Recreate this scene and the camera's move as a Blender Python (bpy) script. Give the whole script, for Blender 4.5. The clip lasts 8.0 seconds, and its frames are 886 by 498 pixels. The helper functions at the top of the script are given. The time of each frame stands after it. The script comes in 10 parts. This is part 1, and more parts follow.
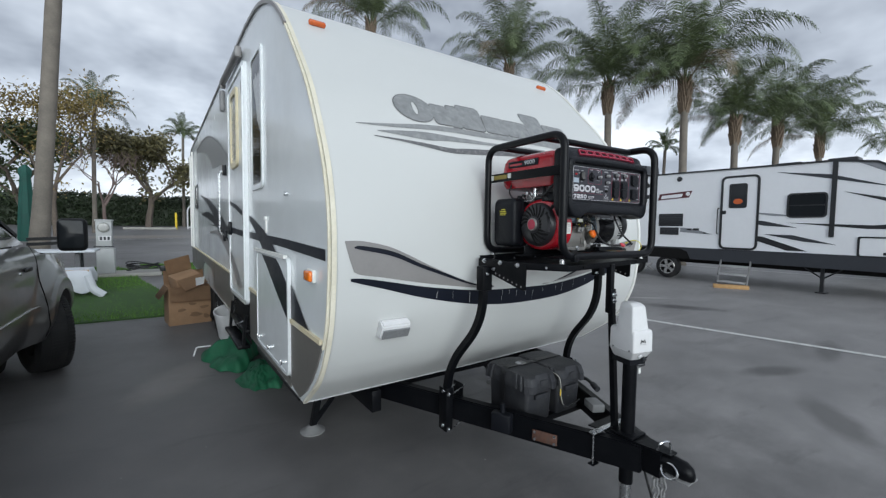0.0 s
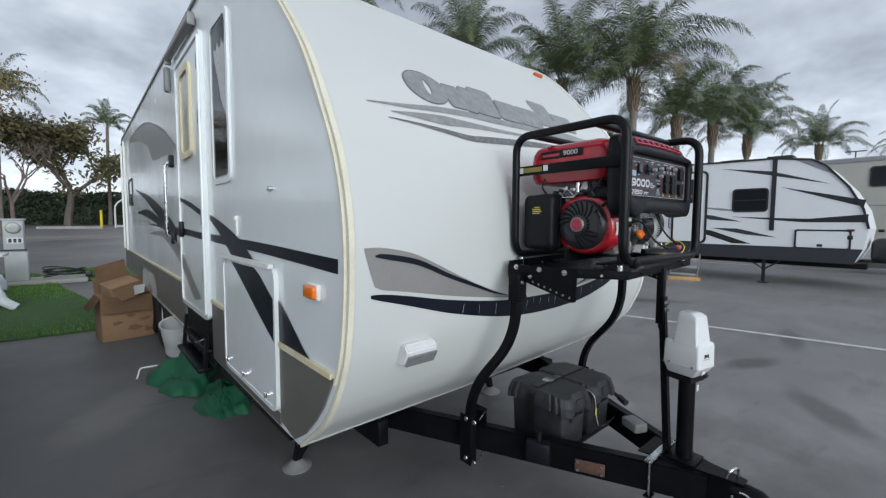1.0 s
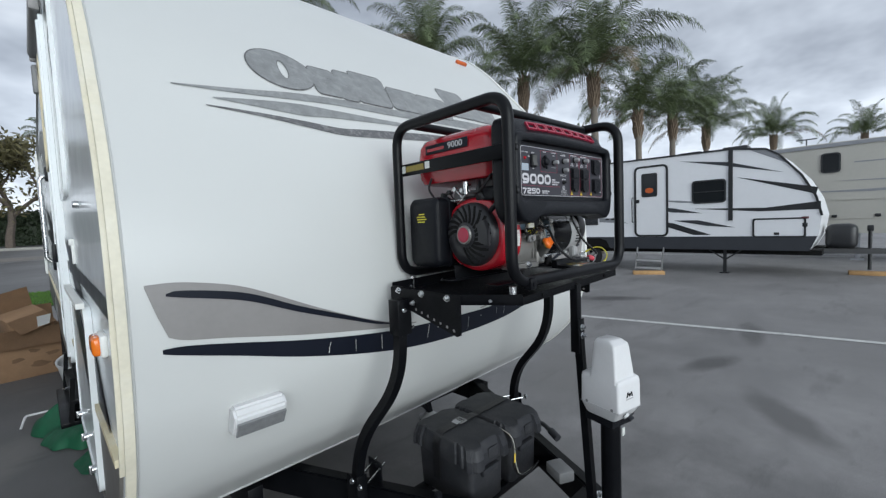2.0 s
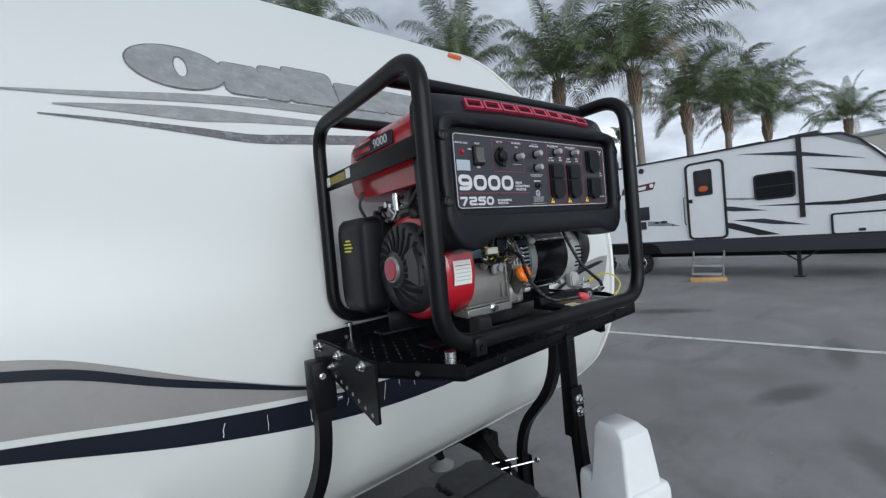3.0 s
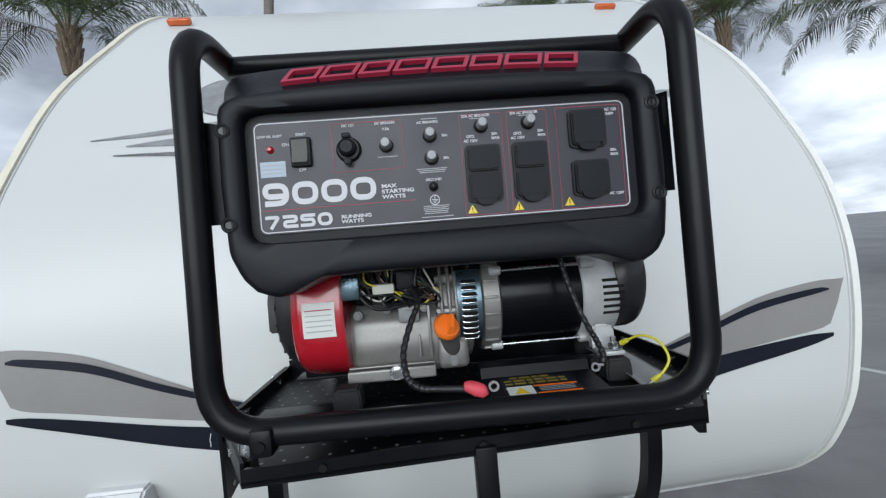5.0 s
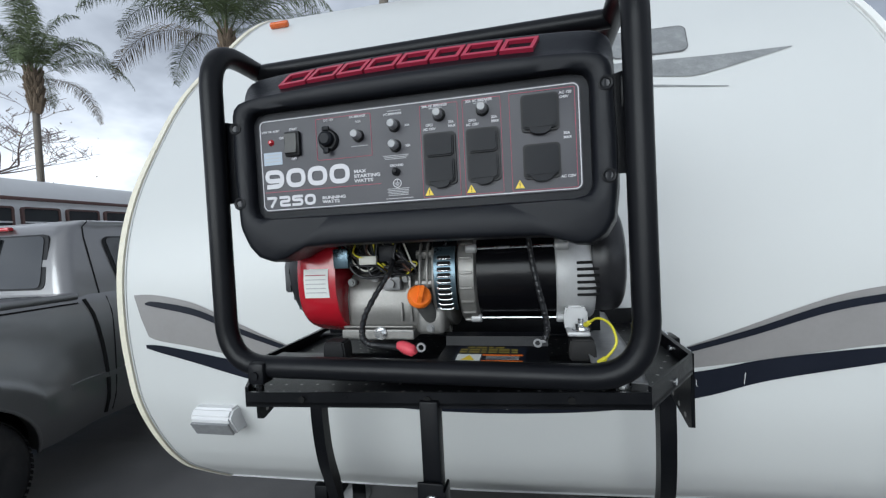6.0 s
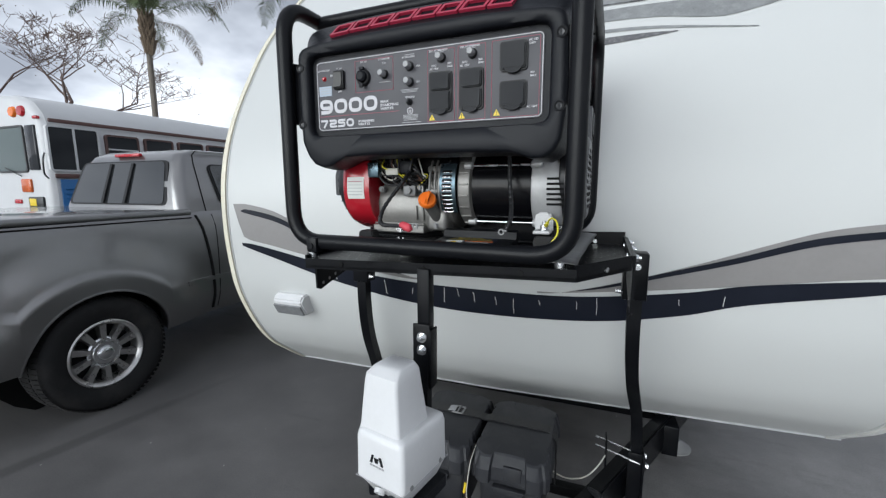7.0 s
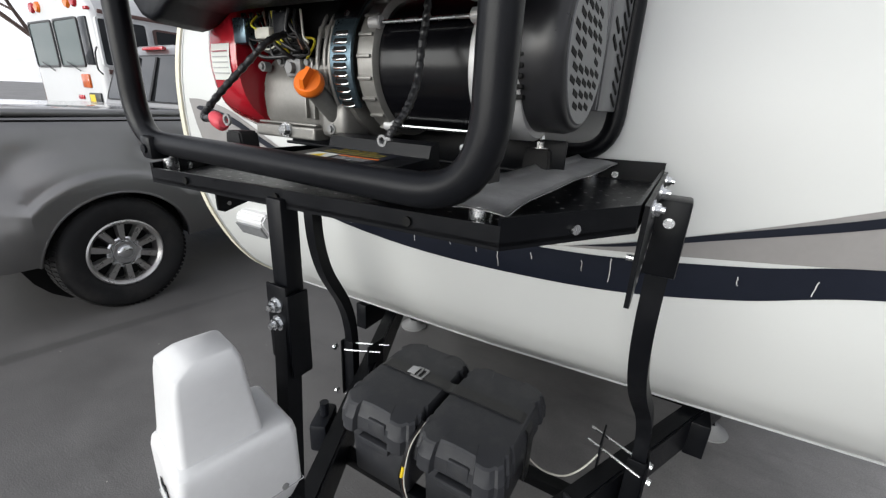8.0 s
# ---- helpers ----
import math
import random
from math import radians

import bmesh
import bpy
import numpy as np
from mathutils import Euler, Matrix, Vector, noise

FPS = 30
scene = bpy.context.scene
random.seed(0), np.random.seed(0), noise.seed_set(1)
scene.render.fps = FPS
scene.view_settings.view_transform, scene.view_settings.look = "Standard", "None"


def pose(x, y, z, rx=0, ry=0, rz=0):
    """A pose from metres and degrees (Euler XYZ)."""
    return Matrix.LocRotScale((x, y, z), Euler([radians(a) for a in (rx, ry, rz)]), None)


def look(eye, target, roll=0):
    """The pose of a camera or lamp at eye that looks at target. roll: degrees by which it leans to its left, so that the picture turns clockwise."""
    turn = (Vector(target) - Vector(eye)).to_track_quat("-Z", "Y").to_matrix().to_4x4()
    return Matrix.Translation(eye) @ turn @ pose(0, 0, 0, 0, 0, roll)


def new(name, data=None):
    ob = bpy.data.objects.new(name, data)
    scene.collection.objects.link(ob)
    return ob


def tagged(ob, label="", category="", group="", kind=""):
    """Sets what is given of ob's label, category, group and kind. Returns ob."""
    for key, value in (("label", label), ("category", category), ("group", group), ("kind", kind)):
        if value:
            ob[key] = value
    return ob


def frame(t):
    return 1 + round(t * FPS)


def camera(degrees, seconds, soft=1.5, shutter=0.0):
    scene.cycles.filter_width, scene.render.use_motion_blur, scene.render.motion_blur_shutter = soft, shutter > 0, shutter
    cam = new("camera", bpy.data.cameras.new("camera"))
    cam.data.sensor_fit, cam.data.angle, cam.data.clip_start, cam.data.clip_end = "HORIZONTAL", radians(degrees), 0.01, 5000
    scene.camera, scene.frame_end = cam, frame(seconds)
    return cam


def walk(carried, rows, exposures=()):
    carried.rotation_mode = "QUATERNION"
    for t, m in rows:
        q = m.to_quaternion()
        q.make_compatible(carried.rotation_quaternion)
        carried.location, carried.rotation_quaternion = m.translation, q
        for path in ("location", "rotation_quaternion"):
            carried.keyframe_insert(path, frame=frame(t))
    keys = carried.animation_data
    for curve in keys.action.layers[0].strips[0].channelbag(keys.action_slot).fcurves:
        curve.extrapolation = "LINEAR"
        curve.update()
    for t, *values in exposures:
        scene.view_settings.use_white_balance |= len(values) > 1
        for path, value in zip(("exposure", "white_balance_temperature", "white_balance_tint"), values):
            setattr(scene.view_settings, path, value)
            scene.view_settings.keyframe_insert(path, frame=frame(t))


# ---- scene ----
cam = camera(94.7, 8.0, soft=1.3)
METRES, EYE, TILT, LEAN, TURN = 3.36, 1.51, -0.5, -1.15, -33.7
ROWS = [
    (0.0, 0.0, 0.0, 0.0, -0.02, -2.75, 0.42),
    (0.5, -0.0748, 0.0605, 0.0067, -3.42, -2.95, 0.62),
    (1.0, -0.0974, 0.1059, 0.0092, -6.89, -3.45, 0.95),
    (1.5, -0.0515, 0.1483, 0.0114, -9.38, -3.67, 1.88),
    (2.0, 0.0383, 0.2004, 0.0164, -10.18, -3.24, 3.49),
    (3.5, 0.1931, 0.3568, 0.0238, 2.83, 0.87, 7.2),
    (4.0, 0.2547, 0.3853, 0.0262, 11.72, 1.62, 6.84),
    (5.5, 0.3409, 0.4634, 0.0211, 38.16, 1.33, 4.51),
    (6.0, 0.3814, 0.4664, 0.017, 45.14, -0.44, 3.37),
    (6.5, 0.4311, 0.4478, 0.0001, 50.78, -3.27, 1.94),
    (7.0, 0.4621, 0.4508, -0.006, 54.97, -7.38, 0.38),
    (7.5, 0.465, 0.521, -0.0131, 59.0, -12.49, -1.2),
    (8.0, 0.4122, 0.5771, -0.0187, 64.3, -18.2, -2.61),
]
walk(cam, [(t, pose(0, 0, EYE, TILT, LEAN, TURN) @ pose(METRES * x, METRES * y, METRES * z, 90 + pitch, roll, yaw)) for t, x, y, z, yaw, pitch, roll in ROWS],
     [(0.0, 0.20, 6030, 7), (4.2, 0.22, 6010, 7), (6.0, 0.28, 5980, 7), (7.3, 0.42, 6260, 9), (8.0, 0.76, 6560, 10)])

# ---------------------------------------------------------------- world and light
SUN_DIR = (-0.28, -0.94, 0.12)          # towards the bright part of the cloud cover


def make_world():
    w = bpy.data.worlds.new("overcast")
    scene.world = w
    w.use_nodes = True
    nt = w.node_tree
    nt.nodes.clear()
    N, L = nt.nodes.new, nt.links.new
    out, bg = N("ShaderNodeOutputWorld"), N("ShaderNodeBackground")
    sky = N("ShaderNodeTexSky")
    sky.sky_type, sky.sun_disc = "NISHITA", False
    sky.sun_elevation, sky.sun_rotation = radians(7), radians(197)
    dim = N("ShaderNodeVectorMath")
    dim.operation = "SCALE"
    dim.inputs["Scale"].default_value = 0.10
    L(sky.outputs[0], dim.inputs[0])
    tc, sep = N("ShaderNodeTexCoord"), N("ShaderNodeSeparateXYZ")
    L(tc.outputs["Generated"], sep.inputs[0])
    # flatten the direction onto a cloud layer
    add = N("ShaderNodeMath"); add.operation = "ADD"; add.inputs[1].default_value = 0.30
    mx = N("ShaderNodeMath"); mx.operation = "MAXIMUM"; mx.inputs[1].default_value = 0.0
    L(sep.outputs[2], mx.inputs[0]); L(mx.outputs[0], add.inputs[0])
    dx = N("ShaderNodeMath"); dx.operation = "DIVIDE"; L(sep.outputs[0], dx.inputs[0]); L(add.outputs[0], dx.inputs[1])
    dy = N("ShaderNodeMath"); dy.operation = "DIVIDE"; L(sep.outputs[1], dy.inputs[0]); L(add.outputs[0], dy.inputs[1])
    comb = N("ShaderNodeCombineXYZ"); L(dx.outputs[0], comb.inputs[0]); L(dy.outputs[0], comb.inputs[1])
    n1 = N("ShaderNodeTexNoise"); n1.inputs["Scale"].default_value = 1.35; n1.inputs["Detail"].default_value = 5
    n1.inputs["Roughness"].default_value = 0.55; n1.inputs["Distortion"].default_value = 0.0
    L(comb.outputs[0], n1.inputs["Vector"])
    ramp = N("ShaderNodeValToRGB")
    e = ramp.color_ramp.elements
    e[0].position, e[0].color = 0.36, (0.305, 0.320, 0.365, 1)
    e[1].position, e[1].color = 0.64, (0.86, 0.87, 0.905, 1)
    m = ramp.color_ramp.elements.new(0.50); m.color = (0.545, 0.565, 0.615, 1)
    L(n1.outputs["Fac"], ramp.inputs[0])
    # this cover is lighter towards the horizon than overhead
    up = N("ShaderNodeValToRGB")
    u = up.color_ramp.elements
    u[0].position, u[0].color = 0.0, (0.70, 0.70, 0.70, 1)
    u[1].position, u[1].color = 1.0, (0.42, 0.42, 0.42, 1)
    for at_, v_ in ((0.17, 0.64), (0.36, 0.50), (0.60, 0.45)):
        k_ = u.new(at_); k_.color = (v_, v_, v_, 1)
    L(sep.outputs[2], up.inputs[0])
    dbl = N("ShaderNodeMath"); dbl.operation = "MULTIPLY"; dbl.inputs[1].default_value = 2.0; L(up.outputs[0], dbl.inputs[0])
    cl = N("ShaderNodeVectorMath"); cl.operation = "SCALE"
    L(ramp.outputs[0], cl.inputs[0]); L(dbl.outputs[0], cl.inputs["Scale"])
    mix = N("ShaderNodeMix"); mix.data_type = "RGBA"; mix.inputs["Factor"].default_value = 0.9
    L(dim.outputs[0], mix.inputs["A"]); L(cl.outputs[0], mix.inputs["B"])
    L(mix.outputs["Result"], bg.inputs["Color"]); L(bg.outputs[0], out.inputs[0])
    bg.inputs["Strength"].default_value = 1.0


make_world()
sun = new("sun", bpy.data.lights.new("sun", "SUN"))
sun.data.energy, sun.data.angle, sun.data.color = 3.2, radians(60), (0.98, 1.0, 0.98)
sun.matrix_world = look(SUN_DIR, (0, 0, 0))

# ---------------------------------------------------------------- materials
def paint(name, color, rough=0.5, metal=0.0, var=0.06, scale=6.0, bump=0.0, bump_scale=200.0, coat=0.0, dirt=None, dirt_amount=0.0,
          dirt_scale=3.0, island=0.0, rand=0.0, spec=0.5, speck=0.0):
    """A painted or plain surface: broad and fine variation of tone, roughness that follows it, an optional fine relief and dirt."""
    m = bpy.data.materials.new(name)
    m.use_nodes = True
    nt = m.node_tree
    N, L = nt.nodes.new, nt.links.new
    b = nt.nodes["Principled BSDF"]
    b.inputs["Metallic"].default_value, b.inputs["Roughness"].default_value = metal, rough
    b.inputs["Specular IOR Level"].default_value = spec
    b.inputs["Coat Weight"].default_value, b.inputs["Coat Roughness"].default_value = coat, 0.08
    tc = N("ShaderNodeTexCoord")
    n1 = N("ShaderNodeTexNoise"); n1.inputs["Scale"].default_value = scale; n1.inputs["Detail"].default_value = 6
    n2 = N("ShaderNodeTexNoise"); n2.inputs["Scale"].default_value = scale * 9; n2.inputs["Detail"].default_value = 3
    L(tc.outputs["Object"], n1.inputs["Vector"]); L(tc.outputs["Object"], n2.inputs["Vector"])
    mixn = N("ShaderNodeMath"); mixn.operation = "ADD"
    half = N("ShaderNodeMath"); half.operation = "MULTIPLY"; half.inputs[1].default_value = 0.5
    L(n2.outputs["Fac"], half.inputs[0]); L(n1.outputs["Fac"], mixn.inputs[0]); L(half.outputs[0], mixn.inputs[1])
    r = N("ShaderNodeMapRange"); r.inputs["From Min"].default_value = 0.45; r.inputs["From Max"].default_value = 1.05
    r.inputs["To Min"].default_value = 1 - var; r.inputs["To Max"].default_value = 1 + var
    L(mixn.outputs[0], r.inputs["Value"])
    tone = r.outputs[0]
    if island or rand:
        if rand:
            oi = N("ShaderNodeObjectInfo"); src, amt = oi.outputs["Random"], rand
        else:
            oi = N("ShaderNodeNewGeometry"); src, amt = oi.outputs["Random Per Island"], island
        rr = N("ShaderNodeMapRange"); rr.inputs["To Min"].default_value = 1 - amt; rr.inputs["To Max"].default_value = 1 + amt
        L(src, rr.inputs["Value"])
        mm = N("ShaderNodeMath"); mm.operation = "MULTIPLY"; L(tone, mm.inputs[0]); L(rr.outputs[0], mm.inputs[1]); tone = mm.outputs[0]
    sc = N("ShaderNodeVectorMath"); sc.operation = "SCALE"; sc.inputs[0].default_value = color
    L(tone, sc.inputs["Scale"])
    col = sc.outputs[0]
    if dirt:
        n3 = N("ShaderNodeTexNoise"); n3.inputs["Scale"].default_value = dirt_scale; n3.inputs["Detail"].default_value = 9
        n3.inputs["Roughness"].default_value = 0.65
        L(tc.outputs["Object"], n3.inputs["Vector"])
        k = N("ShaderNodeMapRange"); k.inputs["From Min"].default_value = 0.48; k.inputs["From Max"].default_value = 0.72
        k.inputs["To Max"].default_value = dirt_amount
        L(n3.outputs["Fac"], k.inputs["Value"])
        mx = N("ShaderNodeMix"); mx.data_type = "RGBA"; L(k.outputs[0], mx.inputs["Factor"]); L(col, mx.inputs["A"])
        mx.inputs["B"].default_value = (*dirt, 1)
        col = mx.outputs["Result"]
    if speck:
        # sparse pale grit
        ns = N("ShaderNodeTexVoronoi"); ns.inputs["Scale"].default_value = 55.0
        L(tc.outputs["Object"], ns.inputs["Vector"])
        near = N("ShaderNodeMath"); near.operation = "LESS_THAN"; near.inputs[1].default_value = 0.12; L(ns.outputs["Distance"], near.inputs[0])
        pick = N("ShaderNodeSeparateXYZ"); L(ns.outputs["Color"], pick.inputs[0])
        few = N("ShaderNodeMath"); few.operation = "GREATER_THAN"; few.inputs[1].default_value = speck; L(pick.outputs[0], few.inputs[0])
        both = N("ShaderNodeMath"); both.operation = "MULTIPLY"; L(near.outputs[0], both.inputs[0]); L(few.outputs[0], both.inputs[1])
        ms = N("ShaderNodeMix"); ms.data_type = "RGBA"; L(both.outputs[0], ms.inputs["Factor"]); L(col, ms.inputs["A"]); ms.inputs["B"].default_value = (0.55, 0.55, 0.53, 1)
        col = ms.outputs["Result"]
    L(col, b.inputs["Base Color"])
    rr = N("ShaderNodeMapRange"); rr.inputs["From Min"].default_value = 0.4; rr.inputs["From Max"].default_value = 1.1
    rr.inputs["To Min"].default_value = max(0.02, rough - 0.08); rr.inputs["To Max"].default_value = min(1, rough + 0.08)
    L(mixn.outputs[0], rr.inputs["Value"]); L(rr.outputs[0], b.inputs["Roughness"])
    if bump:
        nb = N("ShaderNodeTexNoise"); nb.inputs["Scale"].default_value = bump_scale; nb.inputs["Detail"].default_value = 4
        L(tc.outputs["Object"], nb.inputs["Vector"])
        bp = N("ShaderNodeBump"); bp.inputs["Strength"].default_value = bump; bp.inputs["Distance"].default_value = 0.002
        L(nb.outputs["Fac"], bp.inputs["Height"]); L(bp.outputs[0], b.inputs["Normal"])
    return m


def glass_dark(name, color=(0.012, 0.014, 0.016), rough=0.04):
    m = paint(name, color, rough=rough, var=0.03, spec=0.16)
    m.node_tree.nodes["Principled BSDF"].inputs["Coat Weight"].default_value = 0.0
    m.node_tree.nodes["Principled BSDF"].inputs["Coat Roughness"].default_value = 0.02
    return m


M = {}
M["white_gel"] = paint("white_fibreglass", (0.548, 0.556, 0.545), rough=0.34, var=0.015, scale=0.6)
# paler than the front white: light the side walls lack is put into colour
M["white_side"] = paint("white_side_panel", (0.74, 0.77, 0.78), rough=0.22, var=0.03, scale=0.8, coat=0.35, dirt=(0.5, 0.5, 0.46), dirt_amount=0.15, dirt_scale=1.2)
M["trim_white"] = paint("white_trim", (0.74, 0.74, 0.71), rough=0.4, var=0.05, dirt=(0.42, 0.38, 0.28), dirt_amount=0.3)
M["trim_pale"] = paint("weathered_pale_trim", (0.66, 0.62, 0.50), rough=0.55, var=0.10, scale=9, dirt=(0.72, 0.70, 0.64), dirt_amount=0.6, dirt_scale=5)
M["trim_cream"] = paint("yellowed_sealant_trim", (0.64, 0.56, 0.37), rough=0.55, var=0.10, scale=9, dirt=(0.70, 0.68, 0.60), dirt_amount=0.75, dirt_scale=5)
M["lip"] = paint("weathered_aluminium_lip", (0.50, 0.51, 0.51), rough=0.4, metal=0.4, var=0.2, scale=14)
M["skirt"] = paint("taupe_skirt", (0.125, 0.118, 0.108), rough=0.42, var=0.10, scale=3, dirt=(0.16, 0.15, 0.13), dirt_amount=0.5)
M["decal_black"] = paint("black_vinyl", (0.0085, 0.0105, 0.018), rough=0.34, spec=0.22, var=0.15, scale=5)
M["decal_grey"] = paint("grey_vinyl", (0.23, 0.22, 0.215), rough=0.38, var=0.06, scale=8)
M["decal_silver"] = paint("worn_silver_vinyl", (0.255, 0.262, 0.262), rough=0.34, metal=0.3, var=0.22, scale=22, dirt=(0.5, 0.51, 0.5), dirt_amount=0.32, dirt_scale=30)
M["decal_dark"] = paint("dark_grey_vinyl", (0.10, 0.10, 0.104), rough=0.36, var=0.2, scale=20, dirt=(0.4, 0.4, 0.4), dirt_amount=0.5, dirt_scale=60)
M["crack"] = paint("bare_crack", (0.6, 0.6, 0.58), rough=0.6)
M["black_steel"] = paint("black_powder_coat", (0.0032, 0.0036, 0.0048), rough=0.34, spec=0.14, var=0.2, scale=9, bump=0.12, bump_scale=900, dirt=(0.016, 0.016, 0.017), dirt_amount=0.2, dirt_scale=9)
M["black_tube"] = paint("black_tube_paint", (0.0042, 0.0046, 0.0060), rough=0.36, spec=0.18, var=0.15, scale=10, bump=0.08, bump_scale=700, dirt=(0.014, 0.014, 0.015), dirt_amount=0.2, dirt_scale=12)
M["black_plastic"] = paint("black_plastic", (0.0058, 0.0066, 0.0092), rough=0.40, spec=0.21, var=0.1, scale=14, bump=0.22, bump_scale=1400)
M["batt_plastic"] = paint("matt_black_plastic", (0.024, 0.025, 0.029), rough=0.5, spec=0.35, speck=0.965, var=0.15, scale=8, bump=0.25, bump_scale=900, dirt=(0.09, 0.088, 0.085), dirt_amount=0.3, dirt_scale=14)
M["panel"] = paint("control_panel_face", (0.027, 0.026, 0.034), rough=0.4, spec=0.4, var=0.06, scale=20)
M["red"] = paint("red_enamel", (0.38, 0.010, 0.020), rough=0.22, var=0.06, scale=6, coat=0.5)
M["red_dark"] = paint("red_letters", (0.33, 0.02, 0.05), rough=0.35, var=0.08)
M["alu"] = paint("cast_aluminium", (0.235, 0.228, 0.215), rough=0.44, metal=0.55, var=0.16, scale=18, bump=0.15, bump_scale=420, dirt=(0.16, 0.15, 0.14), dirt_amount=0.35, dirt_scale=18)
M["steel"] = paint("zinc_steel", (0.62, 0.63, 0.64), rough=0.26, metal=1.0, var=0.1, scale=40)
M["chrome"] = paint("bright_metal", (0.72, 0.73, 0.74), rough=0.16, metal=1.0, var=0.06, scale=20)
M["cover_black"] = paint("satin_cover_plastic", (0.016, 0.016, 0.018), rough=0.33, spec=0.42, var=0.12, scale=14)
M["cover_grey"] = paint("satin_grey_plastic", (0.085, 0.086, 0.092), rough=0.34, var=0.12, scale=14)
M["foil"] = paint("dull_foil", (0.21, 0.21, 0.212), rough=0.36, metal=0.1, var=0.35, scale=30, bump=0.5, bump_scale=60)
M["pale_cast"] = paint("pale_cast_alloy", (0.46, 0.46, 0.46), rough=0.48, metal=0.35, var=0.10, scale=12, bump=0.08, bump_scale=500, dirt=(0.25, 0.24, 0.23), dirt_amount=0.3, dirt_scale=16)
M["bus_glass"] = glass_dark("pale_bus_glass", (0.10, 0.125, 0.125), 0.06)
M["leaf_olive"] = paint("olive_leaves", (0.125, 0.112, 0.048), rough=0.6, var=0.25, scale=2, island=0.5)
M["button_grey"] = paint("grey_button", (0.30, 0.30, 0.305), rough=0.45, var=0.1, scale=30)
M["boot_red"] = paint("faded_red_rubber", (0.52, 0.05, 0.07), rough=0.55, var=0.15, scale=60, bump=0.1, bump_scale=300)
M["stator"] = paint("gloss_black_enamel", (0.0035, 0.0035, 0.0045), rough=0.22, spec=0.2, var=0.1, scale=8)
M["filler_grey"] = paint("dusty_dark_casting", (0.075, 0.074, 0.070), rough=0.6, var=0.25, scale=40)
M["starter"] = paint("satin_black_plastic", (0.024, 0.024, 0.027), rough=0.34, spec=0.4, var=0.15, scale=14)
M["galv"] = paint("blue_zinc_plate", (0.10, 0.145, 0.175), rough=0.3, metal=0.9, var=0.12, scale=30)
M["orange"] = paint("orange_plastic", (0.80, 0.17, 0.015), rough=0.38, var=0.05)
M["amber"] = paint("amber_lens", (0.75, 0.17, 0.01), rough=0.15, var=0.08, coat=0.5)
M["amber_red"] = paint("faded_amber_lens", (0.52, 0.10, 0.015), rough=0.25, var=0.1, coat=0.3)
M["lens"] = paint("frosted_lens", (0.36, 0.36, 0.34), rough=0.2, var=0.15, scale=30, coat=0.4)
M["white_plastic"] = paint("white_plastic", (0.64, 0.64, 0.645), rough=0.38, var=0.04, scale=10, dirt=(0.5, 0.5, 0.48), dirt_amount=0.18, dirt_scale=9)
M["print_white"] = paint("white_print", (0.52, 0.51, 0.53), rough=0.5, var=0.05)
M["print_grey"] = paint("grey_print", (0.36, 0.36, 0.37), rough=0.5, var=0.1)
M["print_red"] = paint("red_print", (0.30, 0.025, 0.06), rough=0.5, var=0.05)
M["sticker"] = paint("paper_sticker", (0.62, 0.63, 0.60), rough=0.55, var=0.05)
M["sticker_blue"] = paint("pale_blue_sticker", (0.34, 0.40, 0.47), rough=0.5, var=0.05)
M["yellow"] = paint("yellow_plastic", (0.72, 0.52, 0.02), rough=0.45, var=0.08)
M["wire_black"] = paint("black_wire_sleeve", (0.008, 0.008, 0.009), rough=0.4, var=0.2, scale=60, bump=0.4, bump_scale=400)
M["faded_yellow"] = paint("faded_yellow_print", (0.22, 0.17, 0.03), rough=0.5, var=0.2, scale=120)
M["wire_yellow"] = paint("yellow_wire", (0.62, 0.56, 0.03), rough=0.4)
M["wire_white"] = paint("white_wire", (0.55, 0.54, 0.48), rough=0.5)
M["rust"] = paint("rusted_steel", (0.085, 0.038, 0.024), rough=0.75, var=0.4, scale=30, dirt=(0.05, 0.045, 0.04), dirt_amount=0.7, dirt_scale=25)
M["grey_metal"] = paint("grey_painted_metal", (0.20, 0.20, 0.20), rough=0.5, var=0.15, scale=15)
M["rubber"] = paint("tyre_rubber", (0.013, 0.013, 0.014), rough=0.7, spec=0.3, var=0.2, scale=14, bump=0.3, bump_scale=300, dirt=(0.07, 0.065, 0.06), dirt_amount=0.35)
# underbody black, also laid on as the shade inside slots, holes and wells
M["under"] = paint("underbody_and_opening_black", (0.006, 0.006, 0.006), rough=0.8, spec=0.2, var=0.3, scale=4)
M["glass"] = glass_dark("tinted_glass")
M["truck_glass"] = paint("privacy_glass", (0.022, 0.024, 0.026), rough=0.03, var=0.05, scale=3, spec=1.0)
M["glass_smoke"] = glass_dark("smoked_glass", (0.03, 0.032, 0.036))
M["truck"] = paint("dark_grey_metallic", (0.230, 0.226, 0.226), rough=0.37, metal=0.85, var=0.05, scale=1.5, coat=1.0, dirt=(0.18, 0.176, 0.17), dirt_amount=0.08, dirt_scale=1.2)
M["truck_trim"] = paint("black_truck_trim", (0.008, 0.0083, 0.0095), rough=0.45, spec=0.25, var=0.15)
M["alloy"] = paint("machined_alloy", (0.50, 0.49, 0.48), rough=0.3, metal=0.9, var=0.12, scale=14)
M["rv_white"] = paint("rv_white", (0.76, 0.77, 0.79), rough=0.35, var=0.03, scale=1.2)
M["rv_beige"] = paint("rv_beige", (0.42, 0.41, 0.37), rough=0.4, var=0.05, scale=1.2)
M["rv_skirt"] = paint("charcoal_skirt", (0.030, 0.033, 0.040), rough=0.45, var=0.1)
M["rv_black"] = paint("black_rv_trim", (0.015, 0.016, 0.018), rough=0.4, var=0.1)
